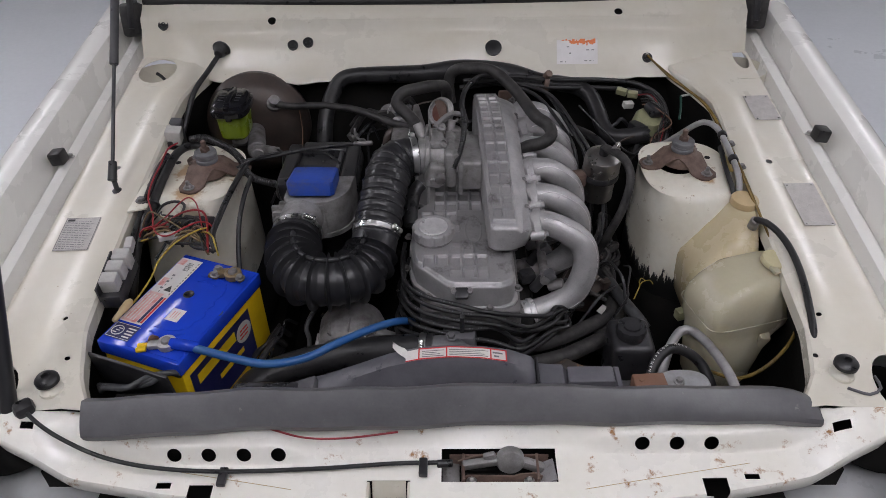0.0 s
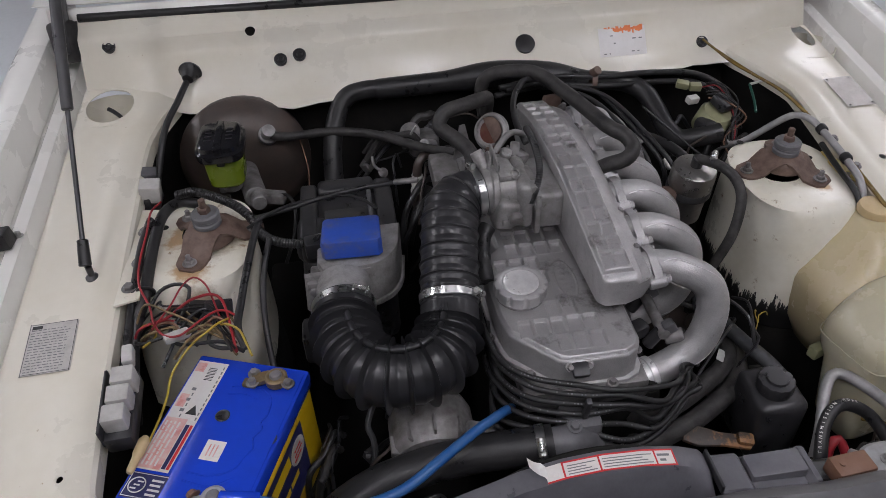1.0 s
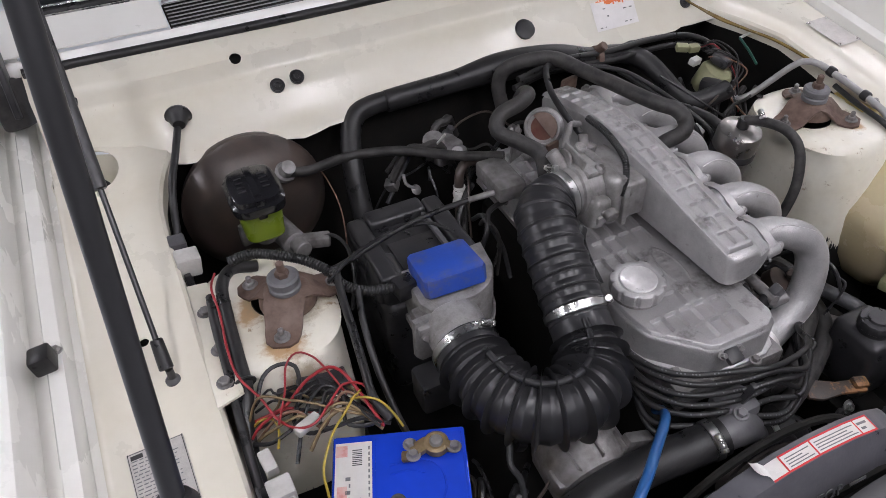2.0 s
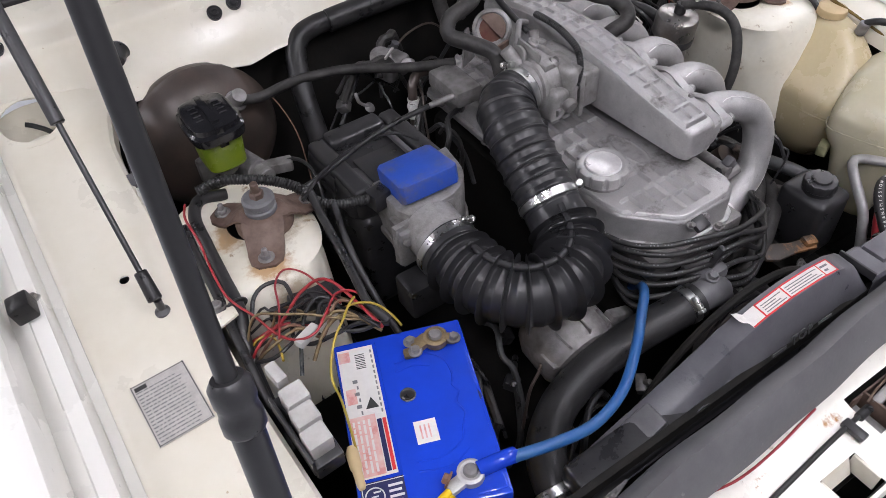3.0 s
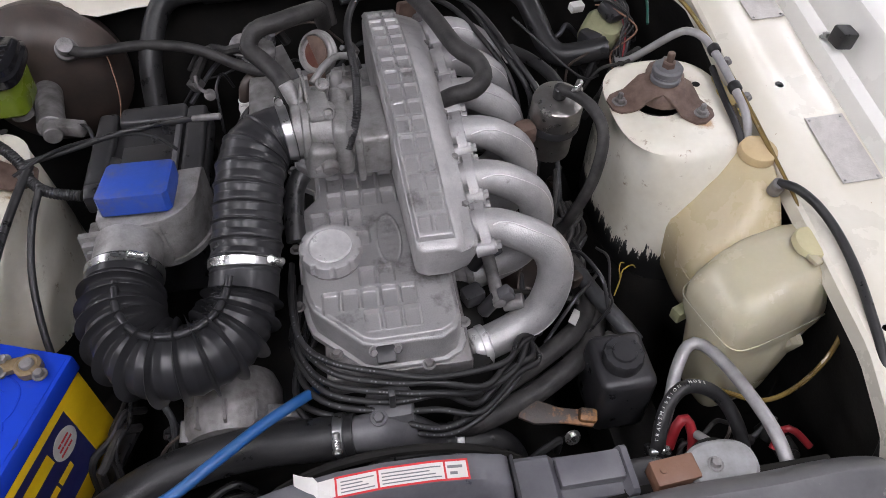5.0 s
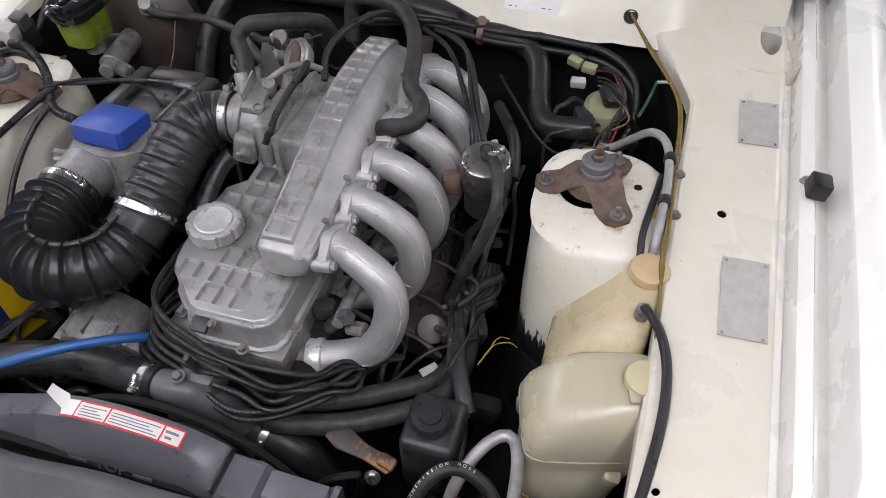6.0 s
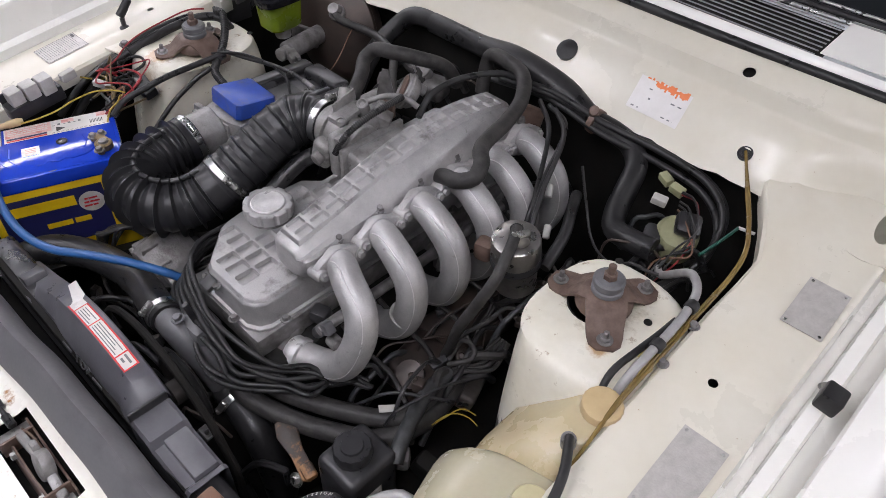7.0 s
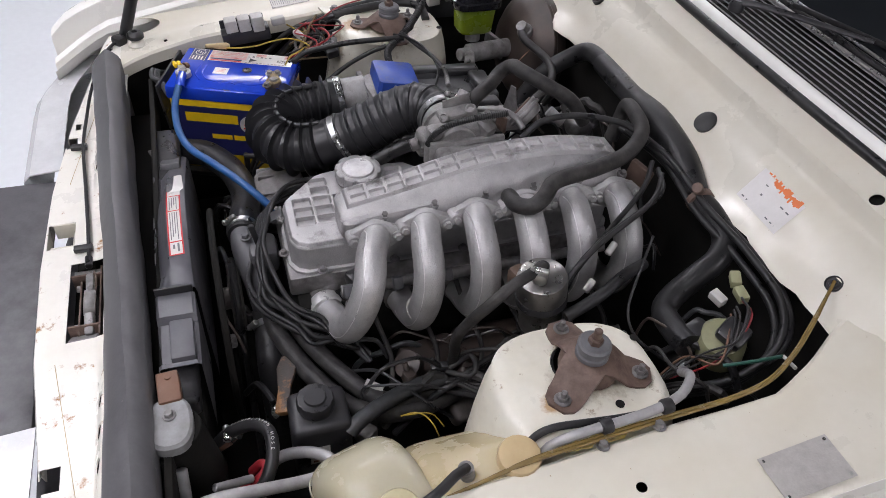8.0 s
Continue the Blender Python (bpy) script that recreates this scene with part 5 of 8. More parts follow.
pipe("vacuum_hose", [(-0.394, 1.585, 0.712), (-0.36, 1.580, 0.706), (-0.283, 1.604, 0.694), (-0.20, 1.575, 0.696), (-0.12, 1.50, 0.705), (-0.06, 1.45, 0.715)], 0.0085, RUBBER_DULL, "dusty black vacuum hose from the booster", "hose")
hh = thing("heater_hose", (-0.26, 1.62, 0.50), "black rubber heater hose with a steel band", "hose")
part("hose_body", tube(B(), [(-0.292, 1.50, 0.50), (-0.286, 1.555, 0.60), (-0.280, 1.600, 0.668), (-0.262, 1.648, 0.712), (-0.240, 1.668, 0.733), (-0.205, 1.676, 0.738), (-0.18, 1.678, 0.738)], 0.0185, 18), RUBBER, hh)
part("band", lathe(B(), [(0.0172, -0.005), (0.018, -0.004), (0.018, 0.004), (0.0172, 0.005)], (-0.281, 1.597, 0.664), (0.15, 0.55, 0.8), 24), STEEL, hh)
pipe("insulated_pipe", [(-0.182, 1.674, 0.738), (-0.06, 1.668, 0.744), (0.04, 1.664, 0.750), (0.11, 1.660, 0.748), (0.18, 1.652, 0.740), (0.238, 1.642, 0.731)], lambda r, L: 0.0205 + 0.0075 * smooth_step(0.30, 0.55, r / L) - 0.008 * smooth_step(0.80, 1, r / L), RUBBER, "thick black foam-sleeved pipe along the bulkhead", "pipe", seg=18)
pipe("breather_hose", [(0.020, 1.60, 0.70), (0.016, 1.612, 0.745), (0.028, 1.610, 0.776), (0.070, 1.600, 0.788), (0.120, 1.588, 0.784), (0.155, 1.545, 0.770), (0.178, 1.480, 0.768), (0.198, 1.400, 0.770), (0.222, 1.372, 0.764),
     (0.228, 1.350, 0.752), (0.210, 1.332, 0.745), (0.180, 1.335, 0.735), (0.160, 1.34, 0.72)], 0.0130, RUBBER_DULL, "thick dusty black breather hose looped over the plenum", "hose", seg=16)
pipe("breather_hose", [(-0.050, 1.330, 0.740), (-0.050, 1.352, 0.775), (-0.070, 1.385, 0.785), (-0.092, 1.412, 0.795), (-0.080, 1.428, 0.812), (-0.045, 1.432, 0.820), (-0.012, 1.460, 0.812), (0.008, 1.508, 0.785), (0.012, 1.54, 0.74)], 0.0125, RUBBER_DULL, "dusty black rubber hose looped above the throttle", "hose", seg=16)
pipe("vacuum_hose", [(0.055, 1.40, 0.752), (0.045, 1.44, 0.775), (0.055, 1.50, 0.785), (0.09, 1.57, 0.782), (0.13, 1.60, 0.765)], 0.0055, RUBBER, "thin black vacuum hose above the plenum", "hose")
for k, (dx, dz) in enumerate(((0, 0), (0.012, -0.006), (-0.008, -0.016))):
    pipe("wiring_conduit", [(0.05 + dx, 1.60, 0.755 + dz), (0.16 + dx, 1.628, 0.752 + dz), (0.27, 1.630 + dx, 0.742 + dz), (0.38, 1.640 + dx, 0.735 + dz), (0.47, 1.640 + dx, 0.722 + dz), (0.522, 1.610 + dx, 0.695 + dz), (0.530, 1.555, 0.650 + dz), (0.50, 1.50, 0.60 + dz)], 0.0058, RUBBER,
         "black plastic wiring conduit along the bulkhead", "conduit", "bulkhead conduits")
for k, (x, y, c) in enumerate(((0.215, 1.55, 0), (0.235, 1.57, 1), (0.25, 1.545, 2))):
    pipe("sensor_lead", [(x - 0.06, 1.60, 0.745), (x, y, 0.742), (x + 0.045, 1.48 - 0.02 * c, 0.715), (x + 0.075, 1.42 - 0.02 * c, 0.68), (x + 0.085, 1.38, 0.62)], 0.0042, RUBBER, "thin black sensor lead beside the runners", "lead", "sensor leads")
for p in ((0.285, 1.475, 0.703), (0.325, 1.425, 0.672)):
    solid("lead_sleeve", cyl(B(), p, Vector(p) + Vector((0.006, -0.010, -0.008)) * 1.6, 0.006, seg=12), PAPER_DIRTY, "pale plastic sleeve on a sensor lead", "sleeve", "lead sleeves")
bm = B()
lathe(bm, [(0.021, -0.006), (0.0225, -0.005), (0.0225, 0.005), (0.021, 0.006)], (0.249, 1.640, 0.730), (1, -0.1, -0.1), 24)
cyl(bm, (0.246, 1.634, 0.748), (0.252, 1.622, 0.762), 0.009, seg=16)
solid("pipe_union", bm, RUST, "rust-brown pipe union on the bulkhead", "pipe union")

# heater elbow, blower motor and loom in the far corner
pipe("heater_elbow", [(0.250, 1.640, 0.730), (0.285, 1.646, 0.724), (0.325, 1.642, 0.716), (0.354, 1.618, 0.704), (0.366, 1.580, 0.686), (0.376, 1.540, 0.664), (0.394, 1.514, 0.654), (0.430, 1.506, 0.658), (0.472, 1.506, 0.664)], 0.0190, RUBBER, "thick black rubber heater elbow", "hose", seg=20)
bl = thing("blower_motor", (0.48, 1.56, 0.60), "pale green and black blower motor in the corner", "motor")
part("motor_can", lathe(B(), [(0.030, 0), (0.034, 0.004), (0.034, 0.044), (0.028, 0.052), (0.010, 0.054)], (0.475, 1.565, 0.636), (0.15, -0.3, 0.9), 28), MOTOR_GREEN, bl)
bm = B()
box(bm, (0.492, 1.555, 0.700), (0.040, 0.040, 0.022), (20, 10, 30), 0.008)
box(bm, (0.452, 1.530, 0.660), (0.030, 0.040, 0.040), (0, 0, 20), 0.008)
part("motor_cap", bm, PLASTIC, bl)
cyl_ = B()
lathe(cyl_, [(0.009, 0), (0.009, 0.006), (0.006, 0.008)], (0.452, 1.508, 0.668), (0, -0.9, 0.4), 14)
part("screw", cyl_, STEEL, bl)
for k, p in enumerate(((0.420, 1.595, 0.727), (0.445, 1.590, 0.722), (0.432, 1.565, 0.708))):
    solid("wiring_connector", box(B(), p, (0.024, 0.015, 0.014), (10, 5, -25 + 20 * k), 0.002), (MOTOR_GREEN if k < 2 else PAPER_DIRTY), "pale plastic wiring connector by the blower motor", "connector", "corner connectors")
for k, (c, dz) in enumerate(((WIRE_RED, 0.0), (RUBBER, 0.006), (RUBBER, 0.012), (RUBBER_DULL, -0.004), (RUBBER, -0.008), (COPPER, -0.014))):
    pipe("corner_wire", [(0.455 + 0.002 * k, 1.585 - 0.004 * k, 0.722 + dz), (0.485, 1.580 - 0.006 * k, 0.725 + dz), (0.505 + 0.004 * k, 1.555 - 0.008 * k, 0.700 + dz), (0.510 - 0.006 * k, 1.520 - 0.004 * k, 0.665 + dz), (0.49, 1.48 - 0.006 * k, 0.62)], 0.0016, c,
         ("red" if c is WIRE_RED else "green" if c is WIRE_GREEN else "brown" if c is COPPER else "black") + " wire by the blower motor", "wire", "corner wires", 8)
pipe("thin_cable", [(0.31, 1.52, 0.73), (0.352, 1.482, 0.70), (0.392, 1.45, 0.67), (0.425, 1.452, 0.645), (0.46, 1.49, 0.62)], 0.0022, RUBBER, "thin black looped cable", "cable", seg=8)
pipe("metal_pipe", [(0.488, 1.500, 0.642), (0.505, 1.478, 0.655), (0.552, 1.440, 0.722), (0.570, 1.425, 0.736), (0.585, 1.405, 0.735), (0.592, 1.372, 0.728), (0.594, 1.330, 0.722), (0.593, 1.285, 0.716), (0.592, 1.250, 0.708), (0.590, 1.228, 0.685), (0.588, 1.22, 0.62)], 0.0062, GREY_PIPE,
     "bent grey metal coolant pipe over the tower", "pipe", seg=14)
pipe("rubber_hose", [(0.586, 1.362, 0.712), (0.582, 1.325, 0.7085), (0.577, 1.285, 0.707), (0.573, 1.245, 0.706), (0.574, 1.222, 0.698), (0.578, 1.205, 0.675), (0.58, 1.195, 0.64)], 0.0050, RUBBER, "thin black hose beside the tower", "hose")
for p in ((0.5925, 1.382, 0.729), (0.594, 1.302, 0.719)):
    solid("pipe_clip", lathe(B(), [(0.0085, -0.007), (0.0095, -0.005), (0.0095, 0.005), (0.0085, 0.007)], p, (0, 1, 0.1), 16), RUBBER, "black rubber sleeve on the coolant pipe", "clip", "pipe clips")
for p in ((0.609, 1.366, 0.7155), (0.611, 1.292, 0.7055)):
    solid("clip_bolt", bolt(B(), p, (-0.1, 0, 1), 0.0058), ALLOY_DARK, "plated hexagon bolt on the shelf edge", "bolt", "shelf bolts")
for k in range(2):
    pipe("washer_tube", [(0.493, 1.688, 0.774), (0.508, 1.668, 0.764), (0.536 + 0.003 * k, 1.628, 0.746 + 0.002 * k), (0.566 + 0.003 * k, 1.582, 0.736), (0.590 + 0.003 * k, 1.530, 0.730), (0.599 + 0.003 * k, 1.47, 0.725), (0.600 + 0.004 * k, 1.38, 0.719), (0.601 + 0.004 * k, 1.29, 0.711), (0.602 + 0.003 * k, 1.21, 0.700), (0.608, 1.14, 0.684), (0.614, 1.05, 0.66)],
         0.0024, WIRE_AMBER, "yellowed clear plastic washer tube along the shelf", "tube", "washer tubes", 10)
plug_disc("tube_grommet", (0.493, 1.6915, 0.766), 0.012, "round black grommet with the washer tube")

# bolted lip between the battery-side shelf and its tower
lipm = B()
prism(lipm, [(-0.607, 1.170), (-0.572, 1.180), (-0.566, 1.300), (-0.574, 1.400), (-0.606, 1.405)], 0.6925, 0.6965, bevel=0.0015)
solid("tower_lip", lipm, CREAM_DIRTY, "grimy cream bolted lip beside the strut tower", "body panel")
for x, y in ((-0.588, 1.339), (-0.585, 1.262), (-0.590, 1.205)):
    solid("lip_bolt", bolt(B(), (x, y, 0.6965), (0, 0, 1), 0.0075), ALLOY_DARK, "grimy hexagon bolt with a washer on the tower lip", "bolt", "lip bolts")


# daub of sealant on the tower's edge
for cx, cy, a, b, seed in ((0.592, 1.318, 0.012, 0.036, 3), (0.600, 1.268, 0.006, 0.018, 5)):
    blob = []
    for k in range(26):
        q = 2 * math.pi * k / 26
        w = 1 + 0.22 * math.sin(3 * q + seed) + 0.13 * math.sin(7 * q + 2 * seed)
        blob.append((cx + a * w * math.cos(q), cy + b * w * math.sin(q)))
    solid("sealant_daub", prism(B(), blob, 0.6972, 0.6984, bevel=0.0004, seg=1), SEALANT, "yellow sealant brushed on the cream tower edge", "sealant", "sealant daubs")


# suspension top mounts
def top_mount(s, rot):
    cx, cy, z = s * (0.495 if s > 0 else 0.478), 1.328 if s > 0 else 1.303, 0.697
    t = thing("suspension_mount", (cx, cy, z), "rust-brown three-legged suspension top mount with a grey rubber", "suspension mount", "suspension mounts")
    bm = B()
    angs = [a + rot for a in (90, 210, 330)]
    n, R = 24, []
    for zi, (rr, h) in enumerate(((0.040, 0.012), (0.037, 0.020), (0.031, 0.027), (0.024, 0.030), (0.002, 0.030))):
        R.append([(cx + rr * math.cos(2 * math.pi * k / n), cy + rr * math.sin(2 * math.pi * k / n), z + h) for k in range(n)])
    loft(bm, [[(x, y, zz - 0.006) for x, y, zz in R[0]]] + R)
    for a in angs:
        c, q = math.cos(radians(a)), math.sin(radians(a))
        rows = []
        for d, w, h in ((0.012, 0.028, 0.030), (0.028, 0.028, 0.028), (0.040, 0.026, 0.019), (0.050, 0.025, 0.010), (0.062, 0.024, 0.005), (0.074, 0.021, 0.004), (0.083, 0.011, 0.004)):
            rows.append([(cx + c * d - q * e * w, cy + q * d + c * e * w, z + h - 0.003 * abs(e) ** 2 * (1 if h > 0.006 else 0)) for e in (-1, -0.6, 0, 0.6, 1)])
        sheet(bm, rows, 0.004)
    part("bracket", bm, RUST, t)
    part("rubber", lathe(B(), [(0.019, 0), (0.0220, 0.002), (0.0220, 0.008), (0.0200, 0.010), (0.0200, 0.013), (0.0220, 0.015), (0.0220, 0.022), (0.019, 0.025), (0.008, 0.025)], (cx, cy, z + 0.029), (0, 0, 1), 32), BUSH_GREY, t, "grey rubber bush")
    bm = B()
    lathe(bm, [(0.010, 0), (0.010, 0.008), (0.008, 0.010)], (cx, cy, z + 0.053), (0, 0, 1), 6)
    cyl(bm, (cx, cy, z + 0.061), (cx, cy, z + 0.077), 0.0055, seg=14)
    part("centre_nut", bm, RUST, t)
    for a in angs:
        c, q = math.cos(radians(a)), math.sin(radians(a))
        bm = B()
        bolt(bm, (cx + c * 0.068, cy + q * 0.068, z + 0.005), (0, 0, 1), 0.0075)
        cyl(bm, (cx + c * 0.068, cy + q * 0.068, z + 0.010), (cx + c * 0.068, cy + q * 0.068, z + 0.022), 0.004, seg=10)
        part("stud", bm, ALLOY_DARK, t)


top_mount(1, -23)
top_mount(-1, 37)

# fuel filter with its hose
ff = thing("fuel_filter", (0.336, 1.34, 0.60), "round plated steel fuel filter can in a black bracket", "fuel filter")
ax = Vector((0.02, -0.14, 1)).normalized()
base = Vector((0.334, 1.343, 0.607))
part("filter_can", lathe(B(), [(0.030, 0), (0.034, 0.003), (0.034, 0.055), (0.036, 0.058), (0.036, 0.064), (0.038, 0.068), (0.038, 0.100), (0.036, 0.108), (0.033, 0.110), (0.010, 0.112)], base, ax, 36), FILTER_STEEL, ff)
part("filter_band", lathe(B(), [(0.0365, 0.056), (0.0392, 0.058), (0.0392, 0.070), (0.0382, 0.072)], base, ax, 36), PLASTIC, ff)
bm = B()
cyl(bm, base + ax * 0.112, base + ax * 0.132, 0.010, seg=16)
cyl(bm, base + ax * 0.108, base + ax * 0.116, 0.007, seg=16)
part("outlet", bm, RUBBER, ff)
hose_clamp(base + ax * 0.128 + Vector((0.020, -0.012, -0.001)), (0.8, -0.5, -0.05), 0.0088, ff)
part("bracket_arm", box(B(), (0.287, 1.318, 0.665), (0.03, 0.03, 0.035), (0, 0, 15), 0.008), RUST, ff)
pipe("fuel_hose", [tuple(base + ax * 0.128), (0.352, 1.300, 0.740), (0.368, 1.264, 0.738), (0.374, 1.234, 0.716), (0.362, 1.210, 0.670), (0.344, 1.203, 0.620), (0.322, 1.211, 0.548), (0.311, 1.213, 0.516)], 0.0085, RUBBER_DULL, "thick black fuel hose from the filter with faint print", "hose", seg=14)
pipe("fuel_hose", [(0.372, 1.36, 0.655), (0.36, 1.42, 0.675), (0.335, 1.47, 0.68), (0.31, 1.52, 0.67)], 0.0095, RUBBER, "short black fuel hose behind the filter", "hose")
pipe("loop_hose", [(0.326, 1.205, 0.525), (0.324, 1.238, 0.545), (0.344, 1.242, 0.540), (0.352, 1.230, 0.530), (0.329, 1.199, 0.522)], 0.0045, RUBBER_DULL, "small grey looped hose by the tower", "hose")

# ---- expansion and washer tanks ----
def bottle(rings, material, name, parent, label=""):
    return part(name, loft(B(), [rounded_ring(x, y, z, hx, hy, 40, e, r) for x, y, z, hx, hy, e, r in rings]), material, parent, label)


et = thing("expansion_tank", (0.55, 1.15, 0.42), "yellowed translucent plastic coolant expansion tank", "coolant tank")
bottle([(0.555, 1.165, 0.43, 0.030, 0.040, 0.50, 0), (0.548, 1.158, 0.45, 0.046, 0.060, 0.63, 0), (0.544, 1.152, 0.478, 0.055, 0.070, 0.58, 0), (0.542, 1.150, 0.495, 0.061, 0.079, 0.52, 0), (0.541, 1.148, 0.53, 0.064, 0.083, 0.47, 0), (0.541, 1.148, 0.572, 0.0645, 0.084, 0.47, 0),
        (0.543, 1.149, 0.588, 0.0625, 0.083, 0.47, 0), (0.552, 1.154, 0.612, 0.0535, 0.078, 0.50, 0), (0.563, 1.160, 0.638, 0.0435, 0.071, 0.55, 0), (0.574, 1.170, 0.660, 0.0335, 0.058, 0.63, 0), (0.582, 1.182, 0.675, 0.0265, 0.040, 0.6, 0), (0.587, 1.192, 0.682, 0.022, 0.028, 0.8, 0)], TANK, "tank_body", et)
bm = B()
C = [Vector(p) for p in rounded_ring(0.5425, 1.148, 0.560, 0.0648, 0.0838, 60, 0.38)]
tube(bm, C + [C[0]], 0.0014, 6, raw=True)
part("mould_seam", bm, TANK, et)
bm = bars(B(), (0.500, 1.0635, 0.600), (1, 0, 0), (0, 0, 1), [(0.0, 0.0, 0.03, 0.005)], 3)
part("mould_mark", bm, TANK_PALE, et)
part("tank_cap", lathe(B(), [(0.024, 0), (0.027, 0.002), (0.027, 0.011), (0.0255, 0.014), (0.0235, 0.0148), (0.004, 0.0150)], (0.590, 1.196, 0.682), (0.05, -0.05, 1), 40, 20, 0.02), TAN, et, "tan plastic screw cap")
part("filler_neck", lathe(B(), [(0.022, 0), (0.022, 0.03), (0.018, 0.03)], (0.588, 1.195, 0.660), (0.02, 0, 1), 28), TANK, et)
bm = B()
cyl(bm, (0.589, 1.133, 0.672), (0.590, 1.128, 0.694), 0.0095, seg=18)
part("hose_spigot", bm, ALLOY_DARK, et)
pipe("overflow_hose", [(0.590, 1.130, 0.692), (0.600, 1.112, 0.700), (0.615, 1.085, 0.697), (0.626, 1.045, 0.688), (0.628, 0.99, 0.676), (0.622, 0.93, 0.662), (0.612, 0.87, 0.645), (0.595, 0.80, 0.60), (0.57, 0.77, 0.54)], 0.0062, RUBBER, "black overflow hose over the tank", "hose", seg=14)
wt = thing("washer_tank", (0.55, 1.0, 0.42), "milky translucent plastic washer bottle", "washer tank")
bottle([(0.530, 1.000, 0.41, 0.050, 0.036, 0.50, 0.22), (0.530, 1.003, 0.43, 0.060, 0.044, 0.58, 0.22), (0.536, 1.012, 0.50, 0.068, 0.052, 0.52, 0.24), (0.542, 1.020, 0.530, 0.074, 0.055, 0.50, 0.26), (0.550, 1.030, 0.541, 0.084, 0.060, 0.47, 0.28), (0.553, 1.033, 0.552, 0.089, 0.063, 0.44, 0.28),
        (0.554, 1.034, 0.585, 0.090, 0.0635, 0.44, 0.28), (0.556, 1.035, 0.600, 0.087, 0.062, 0.46, 0.28), (0.563, 1.038, 0.622, 0.077, 0.058, 0.50, 0.28), (0.570, 1.042, 0.638, 0.066, 0.052, 0.55, 0.28), (0.580, 1.045, 0.648, 0.050, 0.042, 0.50, 0.28), (0.598, 1.046, 0.653, 0.022, 0.024, 0.7, 0.28)], TANK_PALE, "tank_body", wt)
part("mounting_foot", box(B(), (0.590, 0.985, 0.515), (0.022, 0.020, 0.06), (15, 10, 0), 0.005), TANK_PALE, wt)
bm = B()
C = [Vector(p) for p in rounded_ring(0.554, 1.034, 0.570, 0.0897, 0.0632, 60, 0.32, 0.28)]
tube(bm, C + [C[0]], 0.0012, 6, raw=True)
part("mould_seam", bm, TANK_PALE, wt)
lid = part("tank_cap", lathe(B(), [(0.022, 0), (0.025, 0.002), (0.025, 0.008), (0.023, 0.011), (0.016, 0.012), (0.003, 0.012)], (0.604, 1.046, 0.657), (0.1, -0.1, 1), 32), PALE_CAP, wt, "pale snap cap")
part("cap_tab", box(B(), (0.596, 1.020, 0.662), (0.012, 0.020, 0.008), (0, 0, 15), 0.002), TANK_PALE, lid)
part("filler_neck", lathe(B(), [(0.019, 0), (0.019, 0.02), (0.016, 0.02)], (0.603, 1.046, 0.638), (0.05, 0, 1), 24), TANK_PALE, wt)
bm = B()
box(bm, (0.640, 0.968, 0.590), (0.022, 0.035, 0.006), (0, 30, 20), 0.002)
part("mounting_ear", bm, TANK_PALE, wt)
pipe("washer_line", [(0.617, 1.05, 0.655), (0.640, 0.99, 0.62), (0.630, 0.95, 0.57), (0.59, 0.925, 0.52), (0.54, 0.92, 0.49), (0.49, 0.95, 0.48)], 0.0035, WIRE_AMBER, "thin yellowed washer line looped under the bottle", "tube", seg=8)
solid("wiring_connector", box(B(), (0.468, 1.06, 0.52), (0.028, 0.018, 0.022), (0, 0, 20), 0.003), MOTOR_GREEN, "pale green plastic connector beside the washer bottle", "connector")

# ---- front: power steering bottle, pipes, horn and relays ----
ps = thing("power_steering_bottle", (0.352, 0.99, 0.40), "black plastic power steering bottle with round cap", "fluid bottle")
bm = B()
box(bm, (0.355, 0.992, 0.472), (0.078, 0.088, 0.125), bevel=0.012, seg=3)
lathe(bm, [(0.026, 0), (0.026, 0.016), (0.024, 0.018)], (0.352, 0.988, 0.530), (0, 0, 1), 28)
part("bottle_body", bm, PLASTIC, ps)
part("bottle_cap", lathe(B(), [(0.026, 0), (0.028, 0.002), (0.028, 0.012), (0.026, 0.015), (0.017, 0.0155), (0.0155, 0.019), (0.004, 0.019)], (0.352, 0.988, 0.541), (0, 0, 1), 48, 12, 0.05), PLASTIC, ps, "ribbed black screw cap")
bm = quad(B(), (0.3945, 0.985, 0.452), (0, 1, 0), (0, 0, 1), -0.015, 0.015, 0, 0.042, 0.0012)
lab = part("label", bm, PAPER, ps, "faded printed label")
bm = bars(B(), (0.3957, 0.985, 0.452), (0, 1, 0), (0, 0, 1), [(0.022, -0.011, 0.011, 0.006), (0.014, -0.009, 0.009, 0.004), (0.004, -0.011, 0.011, 0.005)], 2)
part("label_print", bm, COPPER, lab)
pipe("insulated_pipe", [(0.392, 0.900, 0.440), (0.402, 0.925, 0.500), (0.422, 0.965, 0.530), (0.446, 0.992, 0.540), (0.466, 0.990, 0.541), (0.478, 0.950, 0.552), (0.484, 0.895, 0.566), (0.487, 0.845, 0.574), (0.489, 0.805, 0.566), (0.490, 0.775, 0.54)], 0.0085, GREY_PIPE, "pale grey sleeved steel pipe bent over", "pipe", seg=14)
lp = thing("transmission_hose", (0.40, 0.88, 0.50), "thick black transmission hose with white lettering", "hose")
LOOP = [(0.356, 0.845, 0.502), (0.359, 0.862, 0.524), (0.372, 0.893, 0.552), (0.391, 0.912, 0.566), (0.412, 0.919, 0.569), (0.440, 0.915, 0.558), (0.462, 0.900, 0.540), (0.475, 0.870, 0.515), (0.480, 0.835, 0.48)]
part("hose_body", tube(B(), LOOP, 0.0092, 16), RUBBER, lp)
